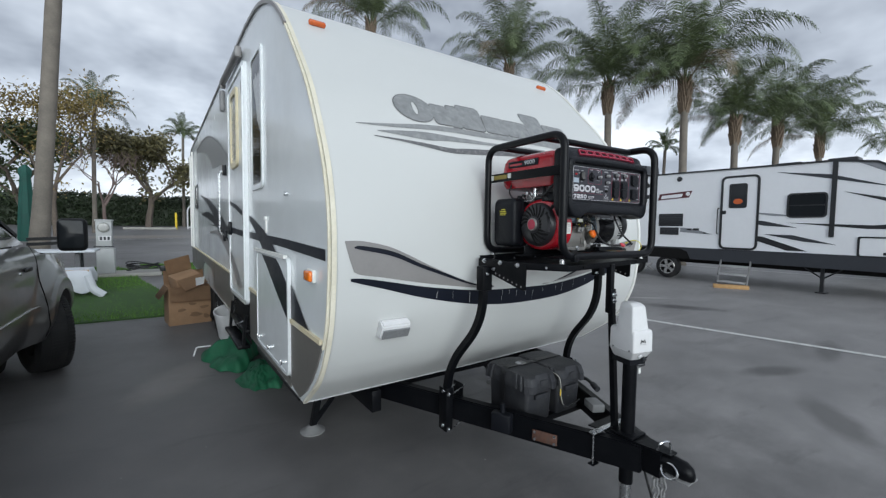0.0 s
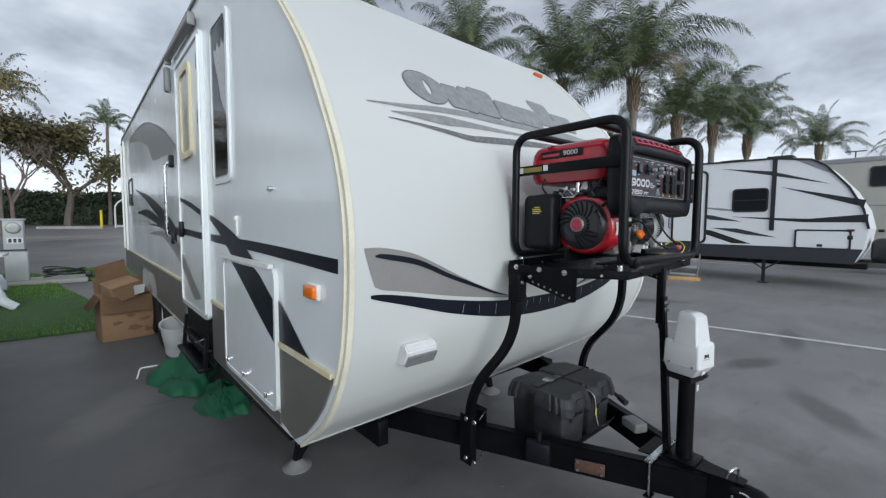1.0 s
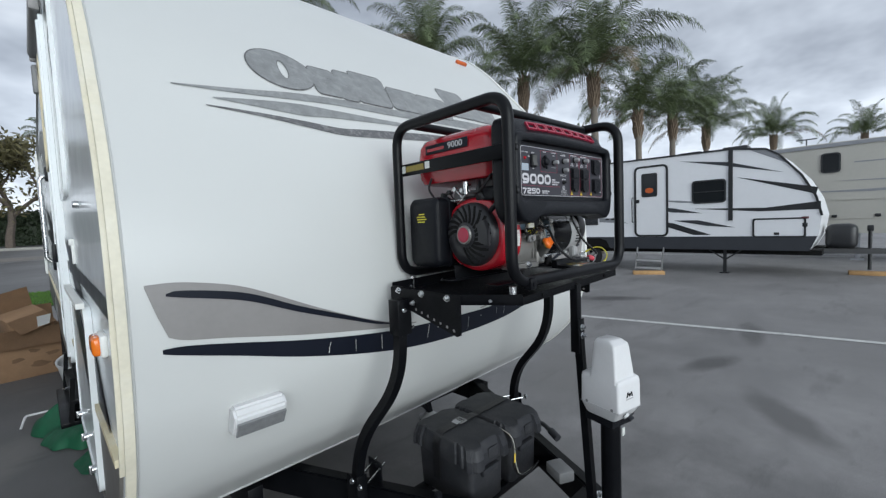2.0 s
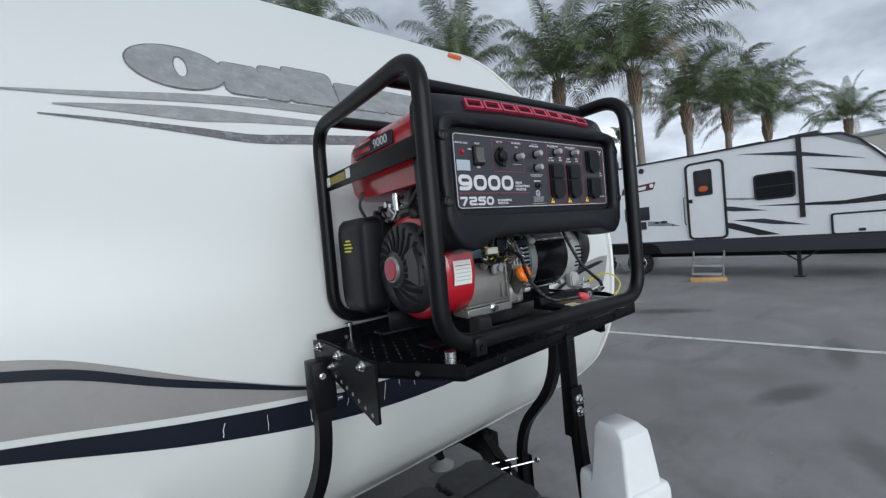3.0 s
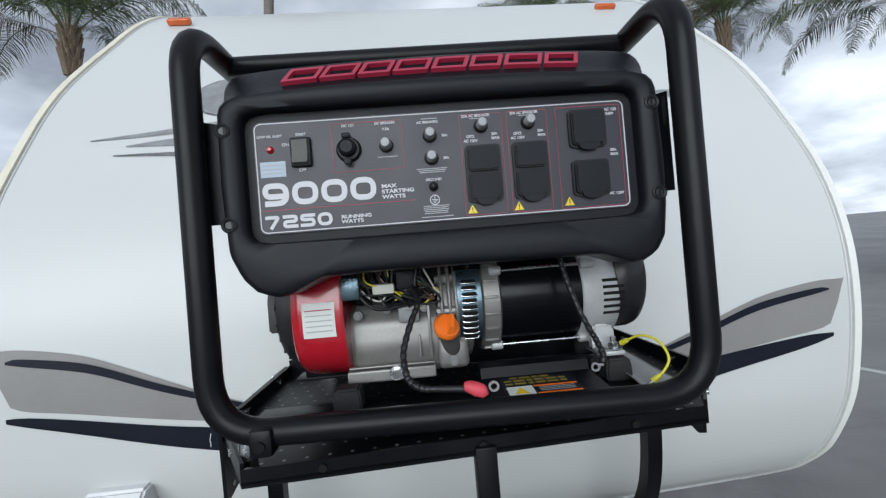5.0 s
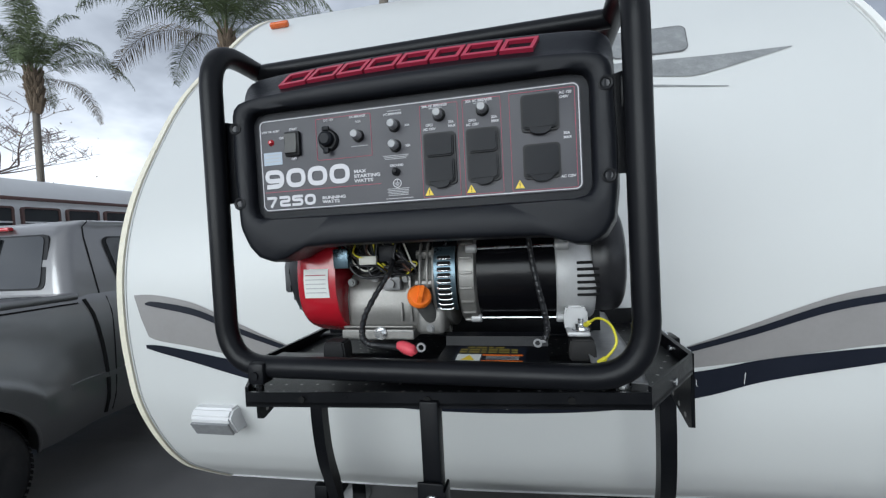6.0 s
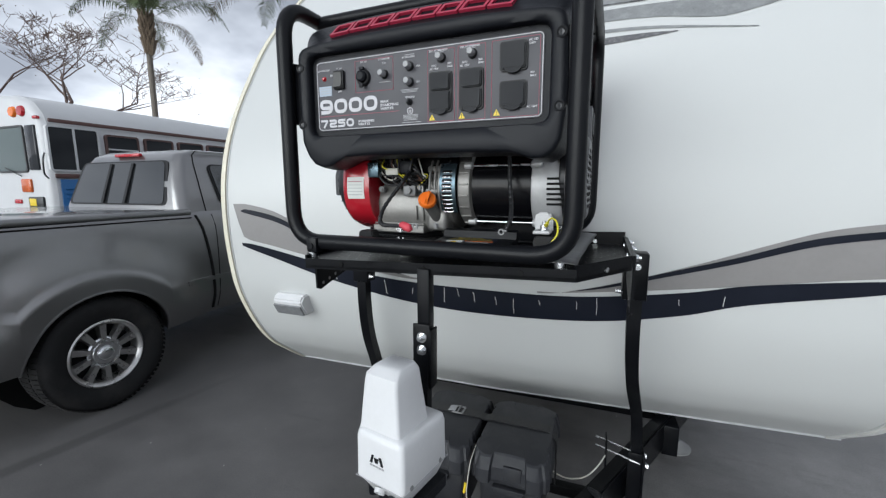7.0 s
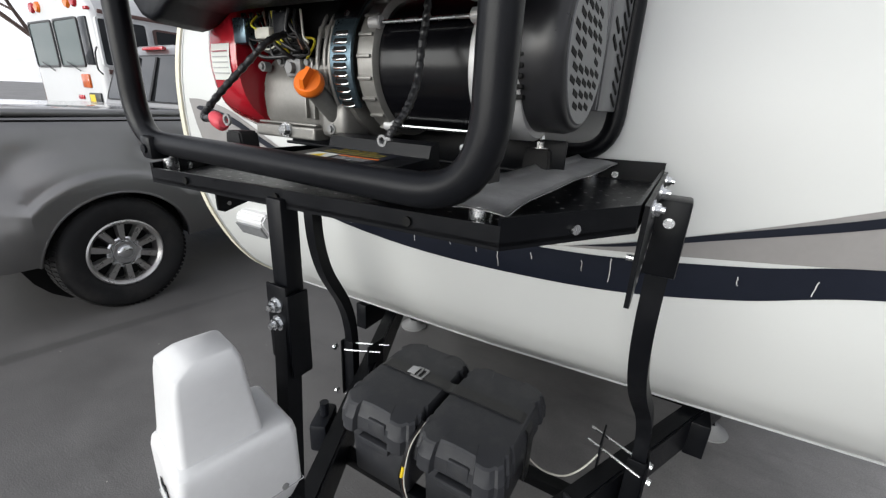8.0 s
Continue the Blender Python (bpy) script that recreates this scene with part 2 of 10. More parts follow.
M["rv_grey"] = paint("grey_rv_stripe", (0.24, 0.25, 0.27), rough=0.45, var=0.08)
M["lens_grey"] = paint("grey_lens", (0.20, 0.205, 0.21), rough=0.16, var=0.18, scale=60, coat=0.5)
M["sign_red"] = paint("red_sign", (0.085, 0.018, 0.024), rough=0.5)
M["bus_white"] = paint("bus_white", (0.56, 0.565, 0.575), rough=0.4, var=0.04, scale=1.5)
M["bus_blue"] = paint("bus_blue", (0.015, 0.11, 0.30), rough=0.4, var=0.1)
M["bus_brown"] = paint("bus_brown_trim", (0.09, 0.045, 0.04), rough=0.5, var=0.15)
M["red_lens"] = paint("red_lens", (0.42, 0.012, 0.02), rough=0.2, coat=0.5)
M["wood"] = paint("pine_plank", (0.40, 0.24, 0.10), rough=0.7, var=0.2, scale=8)
M["cardboard"] = paint("cardboard", (0.30, 0.185, 0.105), rough=0.85, var=0.12, scale=7, dirt=(0.20, 0.115, 0.06), dirt_amount=0.45, dirt_scale=4)
M["card_stain"] = paint("damp_cardboard", (0.175, 0.105, 0.058), rough=0.85, var=0.2, scale=9)
M["paper"] = paint("white_paper", (0.68, 0.68, 0.66), rough=0.7)
M["green_fabric"] = paint("green_fabric", (0.012, 0.105, 0.048), rough=0.7, var=0.2, scale=9, bump=0.3, bump_scale=300)
M["green_umbrella"] = paint("dark_green_canvas", (0.012, 0.075, 0.058), rough=0.75, var=0.2, scale=6)
M["table_cloth"] = paint("white_tablecloth", (0.64, 0.66, 0.70), rough=0.7, var=0.05)
M["pedestal"] = paint("grey_power_pedestal", (0.42, 0.43, 0.43), rough=0.55, var=0.1, scale=5)
M["concrete"] = paint("concrete", (0.36, 0.35, 0.32), rough=0.85, var=0.12, scale=5, bump=0.3, bump_scale=120)
M["line_white"] = paint("road_paint", (0.60, 0.60, 0.58), rough=0.7, var=0.12, scale=8, dirt=(0.12, 0.12, 0.12), dirt_amount=0.5, dirt_scale=10)
M["terracotta"] = paint("terracotta_chips", (0.26, 0.10, 0.07), rough=0.8, var=0.4, scale=30)
M["bark_palm"] = paint("palm_trunk_bark", (0.165, 0.145, 0.122), rough=0.9, var=0.25, scale=4, bump=0.8, bump_scale=30)
M["boot"] = paint("palm_leaf_bases", (0.150, 0.112, 0.078), rough=0.9, var=0.35, scale=14)
M["frond"] = paint("palm_frond", (0.088, 0.115, 0.048), rough=0.5, var=0.25, scale=1.2, island=0.35)
M["frond_dry"] = paint("dry_frond", (0.125, 0.095, 0.052), rough=0.8, var=0.2, scale=2, island=0.3)
M["bark"] = paint("tree_bark", (0.13, 0.105, 0.085), rough=0.9, var=0.3, scale=10)
M["twig"] = paint("grey_twigs", (0.16, 0.118, 0.105), rough=0.9, var=0.2)
M["leaf"] = paint("green_leaves", (0.072, 0.098, 0.036), rough=0.55, var=0.2, scale=2, island=0.5)
M["leaf_yellow"] = paint("yellowing_leaves", (0.21, 0.155, 0.048), rough=0.6, var=0.2, scale=2, island=0.45)
M["hedge"] = paint("hedge_leaves", (0.022, 0.036, 0.014), rough=0.6, var=0.25, scale=1.5, island=0.5)
M["grass"] = paint("lawn_grass", (0.115, 0.235, 0.035), rough=0.7, var=0.2, scale=2.5, island=0.35)
M["turf"] = paint("lawn_soil", (0.04, 0.09, 0.02), rough=0.9, var=0.3, scale=6, bump=0.6, bump_scale=60)


def asphalt():
    m = paint("sealed_asphalt", (0.040, 0.040, 0.042), rough=0.62, var=0.0, scale=1)
    nt = m.node_tree
    N, L = nt.nodes.new, nt.links.new
    b = nt.nodes["Principled BSDF"]
    tc = N("ShaderNodeTexCoord")
    def noise_at(s, d, rgh=0.6):
        n = N("ShaderNodeTexNoise"); n.inputs["Scale"].default_value = s; n.inputs["Detail"].default_value = d; n.inputs["Roughness"].default_value = rgh
        L(tc.outputs["Object"], n.inputs["Vector"]); return n.outputs["Fac"]
    big, mid, fine = noise_at(0.35, 5), noise_at(2.2, 7, 0.7), noise_at(160, 2)
    ragged = noise_at(5.5, 8, 0.75)
    a = N("ShaderNodeMapRange"); a.inputs["From Min"].default_value = 0.35; a.inputs["From Max"].default_value = 0.7
    a.inputs["To Min"].default_value = 0.76; a.inputs["To Max"].default_value = 1.22; L(big, a.inputs["Value"])
    c = N("ShaderNodeMapRange"); c.inputs["From Min"].default_value = 0.35; c.inputs["From Max"].default_value = 0.75
    c.inputs["To Min"].default_value = 0.80; c.inputs["To Max"].default_value = 1.24; L(mid, c.inputs["Value"])
    f = N("ShaderNodeMapRange"); f.inputs["To Min"].default_value = 0.6; f.inputs["To Max"].default_value = 1.4; L(fine, f.inputs["Value"])
    p = N("ShaderNodeMath"); p.operation = "MULTIPLY"; L(a.outputs[0], p.inputs[0]); L(c.outputs[0], p.inputs[1])
    q = N("ShaderNodeMath"); q.operation = "MULTIPLY"; L(p.outputs[0], q.inputs[0]); L(f.outputs[0], q.inputs[1])
    # stretched scuffs and darker tar stains
    vm = N("ShaderNodeMapping"); vm.inputs["Scale"].default_value = (0.5, 2.2, 1); vm.inputs["Rotation"].default_value = (0, 0, 0.6)
    L(tc.outputs["Object"], vm.inputs["Vector"])
    st = N("ShaderNodeTexNoise"); st.inputs["Scale"].default_value = 1.1; st.inputs["Detail"].default_value = 8; st.inputs["Roughness"].default_value = 0.7
    L(vm.outputs[0], st.inputs["Vector"])
    sr = N("ShaderNodeMapRange"); sr.inputs["From Min"].default_value = 0.56; sr.inputs["From Max"].default_value = 0.62
    sr.inputs["To Min"].default_value = 1.0; sr.inputs["To Max"].default_value = 0.84; L(st.outputs["Fac"], sr.inputs["Value"])
    z = N("ShaderNodeMath"); z.operation = "MULTIPLY"; L(q.outputs[0], z.inputs[0]); L(sr.outputs[0], z.inputs[1])
    sc = N("ShaderNodeVectorMath"); sc.operation = "SCALE"; sc.inputs[0].default_value = (0.176, 0.170, 0.168)
    # the tone is darker by the trailer and lighter over the driving lane
    sp = N("ShaderNodeSeparateXYZ"); L(tc.outputs["Object"], sp.inputs[0])
    yy = N("ShaderNodeMapRange"); yy.inputs["From Min"].default_value = 5.5; yy.inputs["From Max"].default_value = 9.5
    yy.inputs["To Max"].default_value = 3.0; L(sp.outputs[1], yy.inputs["Value"])
    xy = N("ShaderNodeMath"); xy.operation = "ADD"; L(sp.outputs[0], xy.inputs[0]); L(yy.outputs[0], xy.inputs[1])
    xr = N("ShaderNodeMath"); xr.operation = "MULTIPLY_ADD"; L(mid, xr.inputs[0]); xr.inputs[1].default_value = 2.4; L(xy.outputs[0], xr.inputs[2])
    bay = N("ShaderNodeMapRange"); bay.inputs["From Min"].default_value = 2.9; bay.inputs["From Max"].default_value = 5.2
    bay.inputs["To Min"].default_value = 0.80; bay.inputs["To Max"].default_value = 1.28; L(xr.outputs[0], bay.inputs["Value"])
    zb = N("ShaderNodeMath"); zb.operation = "MULTIPLY"; L(z.outputs[0], zb.inputs[0]); L(bay.outputs[0], zb.inputs[1])
    L(zb.outputs[0], sc.inputs["Scale"])
    col = sc.outputs[0]
    # single stains: (x, y), half length, half width, turn, tone, strength
    for (sx_, sy_), la, wa, turn_, tone_, force in (((8.64, 4.85), 0.42, 0.07, -38, (0.42, 0.41, 0.39), 0.55), ((8.2, 3.9), 0.55, 0.20, -55, (0.045, 0.043, 0.042), 0.75), ((5.35, 1.6), 0.35, 0.12, -20, (0.05, 0.048, 0.047), 0.7),
                                                     ((6.9, 1.5), 0.5, 0.12, 10, (0.055, 0.053, 0.052), 0.6), ((4.4, 0.9), 0.45, 0.14, 35, (0.06, 0.058, 0.056), 0.6), ((-1.3, 26.5), 3.2, 1.3, 8, (0.34, 0.29, 0.23), 0.6),
                                                     ((0.0, 4.6), 0.5, 0.22, 60, (0.25, 0.235, 0.22), 0.5), ((-0.75, 1.6), 0.9, 0.05, 80, (0.065, 0.063, 0.062), 0.6), ((4.2, 2.6), 0.7, 0.35, 20, (0.19, 0.18, 0.172), 0.5)):
        mp = N("ShaderNodeMapping"); mp.vector_type = "TEXTURE"
        mp.inputs["Location"].default_value, mp.inputs["Rotation"].default_value, mp.inputs["Scale"].default_value = (sx_, sy_, 0), (0, 0, radians(turn_)), (la, wa, 1)
        L(tc.outputs["Object"], mp.inputs["Vector"])
        dist = N("ShaderNodeVectorMath"); dist.operation = "LENGTH"; L(mp.outputs[0], dist.inputs[0])
        fr_ = N("ShaderNodeMath"); fr_.operation = "ADD"; L(dist.outputs["Value"], fr_.inputs[0]); L(ragged, fr_.inputs[1])
        msk = N("ShaderNodeMapRange"); msk.inputs["From Min"].default_value, msk.inputs["From Max"].default_value = 1.9, 1.15
        msk.inputs["To Min"].default_value, msk.inputs["To Max"].default_value = 0.0, force
        L(fr_.outputs[0], msk.inputs["Value"])
        mxs = N("ShaderNodeMix"); mxs.data_type = "RGBA"; L(msk.outputs[0], mxs.inputs["Factor"]); L(col, mxs.inputs["A"]); mxs.inputs["B"].default_value = (*tone_, 1)
        col = mxs.outputs["Result"]
    # pale grit
    vo = N("ShaderNodeTexVoronoi"); vo.inputs["Scale"].default_value = 5.0; L(tc.outputs["Object"], vo.inputs["Vector"])
    nr = N("ShaderNodeMath"); nr.operation = "LESS_THAN"; nr.inputs[1].default_value = 0.022; L(vo.outputs["Distance"], nr.inputs[0])
    gm = N("ShaderNodeMix"); gm.data_type = "RGBA"; L(nr.outputs[0], gm.inputs["Factor"]); L(col, gm.inputs["A"]); gm.inputs["B"].default_value = (0.42, 0.41, 0.38, 1)
    L(gm.outputs["Result"], b.inputs["Base Color"])
    rr = N("ShaderNodeMapRange"); rr.inputs["From Min"].default_value = 0.3; rr.inputs["From Max"].default_value = 0.75
    rr.inputs["To Min"].default_value = 0.42; rr.inputs["To Max"].default_value = 0.72; L(mid, rr.inputs["Value"]); L(rr.outputs[0], b.inputs["Roughness"])
    bp = N("ShaderNodeBump"); bp.inputs["Strength"].default_value = 0.35; bp.inputs["Distance"].default_value = 0.004
    L(fine, bp.inputs["Height"]); L(bp.outputs[0], b.inputs["Normal"])
    return m


M["asphalt"] = asphalt()

# ---------------------------------------------------------------- building helpers
PIVOT = {}


def thing(name, at, label, category, rot=(0, 0, 0), group="", kind=""):
    """An Empty at the base of a thing; its parts are given in world metres before the small turn rot about that base."""
    ob = new(name)
    ob.empty_display_size = 0.1
    ob.matrix_basis = pose(*at, *rot)
    PIVOT[ob.name] = Vector(at)
    return tagged(ob, label, category, group, kind)


def shallow(parent):
    """The parent itself, or its own parent where a third level would begin."""
    while parent and parent.parent and parent.parent.parent:
        parent = parent.parent
    return parent


def part(name, bm, material, parent=None, label="", smooth=35, kind=""):
    """Links a bmesh as one mesh object under a thing or a part, never deeper than a part's own part."""
    parent = shallow(parent)
    me = bpy.data.meshes.new(name)
    p = PIVOT[parent.name] if parent else Vector((0, 0, 0))
    bmesh.ops.translate(bm, verts=bm.verts, vec=-p)
    bm.to_mesh(me)
    bm.free()
    me.materials.append(material)
    if smooth:
        me.shade_smooth()
        me.set_sharp_from_angle(angle=radians(smooth))
    ob = new(name, me)
    if parent:
        ob.parent = parent
        PIVOT[ob.name] = p
    return tagged(ob, label, kind=kind)


def raw(name, verts, faces, material, parent=None, label="", kind="", smooth=False):
    parent = shallow(parent)
    me = bpy.data.meshes.new(name)
    p = PIVOT[parent.name] if parent else Vector((0, 0, 0))
    me.from_pydata([(v[0] - p.x, v[1] - p.y, v[2] - p.z) for v in verts], [], faces)
    me.materials.append(material)
    if smooth:
        me.shade_smooth()
    ob = new(name, me)
    if parent:
        ob.parent = parent
        PIVOT[ob.name] = p
    return tagged(ob, label, kind=kind)


def box(bm, c, s, bevel=0.0, seg=2, m=None):
    """A bevelled box, centre c, size s."""
    r = bmesh.ops.create_cube(bm, size=1.0)
    vs = r["verts"]
    bmesh.ops.scale(bm, vec=s, verts=vs)
    if bevel:
        es = list({e for v in vs for e in v.link_edges})
        g = bmesh.ops.bevel(bm, geom=es, offset=min(bevel, min(s) * 0.49), segments=seg, affect="EDGES", profile=0.5)
        vs = list({v for f in g["faces"] for v in f.verts} | {v for v in vs if v.is_valid})
        seen, todo = set(vs), list(vs)
        while todo:
            v = todo.pop()
            for e in v.link_edges:
                w = e.other_vert(v)
                if w not in seen:
                    seen.add(w); todo.append(w)
        vs = list(seen)
    if m is not None:
        bmesh.ops.transform(bm, matrix=m, verts=vs)
    bmesh.ops.translate(bm, vec=c, verts=vs)
    return bm


def cyl(bm, a, b, r, seg=20, r2=None, bevel=0.0):
    """A cylinder or cone from a to b, closed."""
    a, b = Vector(a), Vector(b)
    d = b - a
    q = d.to_track_quat("Z", "Y").to_matrix()
    r2 = r if r2 is None else r2
    L = d.length
    prof = [(0.0, 0.0), (r, 0.0), (r2, L), (0.0, L)]
    if bevel:
        prof = [(0.0, 0.0), (r - bevel, 0.0), (r, bevel), (r2, L - bevel), (r2 - bevel, L), (0.0, L)]
    return lathe(bm, prof, a, q, seg)


def lathe(bm, prof, at, q=None, seg=24):
    """Turns a profile of (radius, height) about the z axis of q, set at a point."""
    q = q or Matrix.Identity(3)
    at = Vector(at)
    rings = []
    for r, h in prof:
        if r < 1e-6:
            rings.append([bm.verts.new(at + q @ Vector((0, 0, h)))])
        else:
            rings.append([bm.verts.new(at + q @ Vector((r * math.cos(2 * math.pi * k / seg), r * math.sin(2 * math.pi * k / seg), h))) for k in range(seg)])
    for A, B in zip(rings, rings[1:]):
        for k in range(seg):
            n = (k + 1) % seg
            if len(A) == 1 and len(B) == 1:
                continue
            if len(A) == 1:
                bm.faces.new((A[0], B[n], B[k]))
            elif len(B) == 1:
                bm.faces.new((A[k], A[n], B[0]))
            else:
                bm.faces.new((A[k], A[n], B[n], B[k]))
    return bm


def fillet(pts, rad, n=6, closed=False):
    """Rounds the corners of a line of points."""
    pts = [Vector(p) for p in pts]
    out = []
    N = len(pts)
    for i, p in enumerate(pts):
        if not closed and i in (0, N - 1):
            out.append(p)
            continue
        a, b = pts[(i - 1) % N] - p, pts[(i + 1) % N] - p
        k = min(rad, a.length * 0.49, b.length * 0.49)
        s, e = p + a.normalized() * k, p + b.normalized() * k
        for j in range(n + 1):
            u = j / n
            out.append((1 - u) ** 2 * s + 2 * u * (1 - u) * p + u * u * e)
    return out


def tube(bm, pts, r, seg=12, closed=False, radii=None, square=False):
    """A tube along a line of points (square: a rectangular tube, r then gives its two half widths)."""
    pts = [Vector(p) for p in pts]
    N = len(pts)
    tang = []
    for i in range(N):
        a = pts[(i - 1) % N] if closed or i else pts[i]
        b = pts[(i + 1) % N] if closed or i < N - 1 else pts[i]
        tang.append((b - a).normalized())
    ref = Vector((0, 0, 1)) if abs(tang[0].z) < 0.9 else Vector((1, 0, 0))
    u = (ref - tang[0] * ref.dot(tang[0])).normalized()
    rings = []
    for i, p in enumerate(pts):
        t = tang[i]
        u = (u - t * u.dot(t)).normalized()
        v = t.cross(u)
        if square:
            corner = [(-1, -1), (1, -1), (1, 1), (-1, 1)]
            rings.append([bm.verts.new(p + u * (r[0] * x) + v * (r[1] * y)) for x, y in corner])
        else:
            rr = radii[i] if radii else r
            rings.append([bm.verts.new(p + u * (rr * math.cos(2 * math.pi * k / seg)) + v * (rr * math.sin(2 * math.pi * k / seg))) for k in range(seg)])
    n = len(rings[0])
    pairs = list(zip(rings, rings[1:])) + ([(rings[-1], rings[0])] if closed else [])
    for A, B in pairs:
        for k in range(n):
            bm.faces.new((A[k], A[(k + 1) % n], B[(k + 1) % n], B[k]))
    if not closed:
        bm.faces.new(rings[0][::-1])
        bm.faces.new(rings[-1])
    return bm


def prism(bm, outline, axis, lo, hi):
    """Extrudes a 2D outline along an axis ('x': outline in y, z; 'y': in x, z; 'z': in x, y)."""
    def put(a, b, h):
        return {"x": (h, a, b), "y": (a, h, b), "z": (a, b, h)}[axis]
    A = [bm.verts.new(put(a, b, lo)) for a, b in outline]
    B = [bm.verts.new(put(a, b, hi)) for a, b in outline]
    n = len(outline)
    fs = [bm.faces.new(A), bm.faces.new(B[::-1])]
    for k in range(n):
        fs.append(bm.faces.new((A[k], B[k], B[(k + 1) % n], A[(k + 1) % n])))
    bmesh.ops.recalc_face_normals(bm, faces=fs)
    return bm


def rrect(cx, cy, w, h, r, n=5):
    """The outline of a rounded rectangle."""
    out = []
    for sx, sy, a0 in ((1, 1, 0), (-1, 1, 90), (-1, -1, 180), (1, -1, 270)):
        for j in range(n + 1):
            a = radians(a0 + 90 * j / n)
            out.append((cx + sx * (w / 2 - r) + r * math.cos(a), cy + sy * (h / 2 - r) + r * math.sin(a)))
    return out


def ringplate(bm, outer, inner, axis, lo, hi):
    """A frame between two outlines with the same number of points."""
    def put(p, h):
        a, b = p
        return {"x": (h, a, b), "y": (a, h, b), "z": (a, b, h)}[axis]
    O0, O1 = [bm.verts.new(put(p, lo)) for p in outer], [bm.verts.new(put(p, hi)) for p in outer]
    I0, I1 = [bm.verts.new(put(p, lo)) for p in inner], [bm.verts.new(put(p, hi)) for p in inner]
    n, fs = len(outer), []
    for k in range(n):
        j = (k + 1) % n
        for q in ((O0[k], O0[j], O1[j], O1[k]), (I0[j], I0[k], I1[k], I1[j]), (O0[j], O0[k], I0[k], I0[j]), (O1[k], O1[j], I1[j], I1[k])):
            fs.append(bm.faces.new(q))
    bmesh.ops.recalc_face_normals(bm, faces=fs)
    return bm


def B():
    return bmesh.new()


def lerp(table, v):
    """Straight interpolation in a table of (v, value)."""
    if v <= table[0][0]:
        return table[0][1]
    for (a, p), (b, q) in zip(table, table[1:]):
        if v <= b:
            return p + (q - p) * (v - a) / (b - a)
    return table[-1][1]


def smooth_line(pts, n=8):
    """A Catmull-Rom curve through 2D points."""
    P = [Vector(p) for p in pts]
    P = [P[0] * 2 - P[1]] + P + [P[-1] * 2 - P[-2]]
    out = []
    for a, b, c, d in zip(P, P[1:], P[2:], P[3:]):
        for j in range(n):
            t = j / n
            out.append(0.5 * (2 * b + (c - a) * t + (2 * a - 5 * b + 4 * c - d) * t * t + (3 * b - a - 3 * c + d) * t ** 3))
    out.append(P[-2])
    return out

# ---------------------------------------------------------------- ground
CX = 1.735                       # the trailer's middle line
SIDE_L, SIDE_R = 0.580, 3.000      # its side walls


def ground_z(x, y):
    """The lot is level round the trailer and climbs gently behind it."""
    t = max(0.0, y - 8.0)
    return 0.04 * t * min(1.0, t / 3.0) if t < 60 else 0.04 * 60


def make_ground():
    xs = [-400, -150, -60, -30] + [-20 + 2 * i for i in range(31)] + [60, 150, 400]
    ys = [-400, -100, -30] + [-12 + 2 * i for i in range(41)] + [100, 200, 500]
    vs = [(x, y, ground_z(x, y)) for y in ys for x in xs]
    n = len(xs)
    fs = [(j * n + i, j * n + i + 1, (j + 1) * n + i + 1, (j + 1) * n + i) for j in range(len(ys) - 1) for i in range(n - 1)]
    tagged(raw("ground", vs, fs, M["asphalt"], smooth=True), "dark sealed asphalt of a parking lot with scuffs", "ground", kind="structure")


make_ground()


def strip(name, pts, w, material, label, lift=0.004):
    """A painted line on the ground along points."""
    vs, fs = [], []
    for i, (x, y) in enumerate(pts):
        a, b = Vector(pts[max(0, i - 1)]), Vector(pts[min(len(pts) - 1, i + 1)])
        d = (b - a).normalized()
        nx, ny = -d.y * w / 2, d.x * w / 2
        vs += [(x + nx, y + ny, ground_z(x, y) + lift), (x - nx, y - ny, ground_z(x, y) + lift)]
    for i in range(len(pts) - 1):
        fs.append((2 * i, 2 * i + 1, 2 * i + 3, 2 * i + 2))
    return tagged(raw(name, vs, fs, material), label, "road marking", kind="structure")


strip("parking_line", [(5.75, 7.4), (6.5, 3.75), (7.1, 1.05), (7.9, -3.0)], 0.10, M["line_white"], "white painted parking line on the asphalt")
strip("parking_line", [(17.6, 9.0), (18.0, 5.9), (18.5, 2.8), (19.5, -6.0)], 0.10, M["line_white"], "white painted parking line behind the white trailer")
strip("parking_line", [(-3.2, 24.0), (0.5, 25.5), (4.0, 27.0)], 0.10, M["line_white"], "faded white line across the rear lane")

# ---------------------------------------------------------------- the travel trailer
PROF = [(0.56, 2.195), (0.64, 2.09), (0.725, 1.985), (0.80, 1.920), (0.855, 1.883), (0.937, 1.838), (1.04, 1.795), (1.14, 1.772), (1.33, 1.752), (1.54, 1.76), (1.748, 1.815),
        (1.956, 1.92), (2.213, 2.085), (2.494, 2.34), (2.725, 2.57), (2.90, 2.82), (3.04, 3.2), (3.09, 3.7)]
CURVE = [(p.x, p.y) for p in smooth_line([(z, y) for z, y in PROF], 5)]       # (z, y)
ROOF, REAR, FLOOR = 3.09, 10.8, 0.56


SKEW = 0.018                     # the front stands slightly askew to the lot


def front_y(z):
    return lerp(CURVE, z)


def skew(bm):
    """Sets a front piece askew, fading out along the sides."""
    for v in bm.verts:
        low = max(0.0, min(1.0, (0.86 - v.co.z) / 0.30)) * max(0.0, min(1.0, (v.co.x - 1.7) / 1.3))
        far = max(0.0, min(1.0, (4.0 - v.co.y) / 2.0))
        v.co.y += SKEW * (v.co.x - CX) * far + 0.062 * low * far          # the lower edge draws back towards the far corner


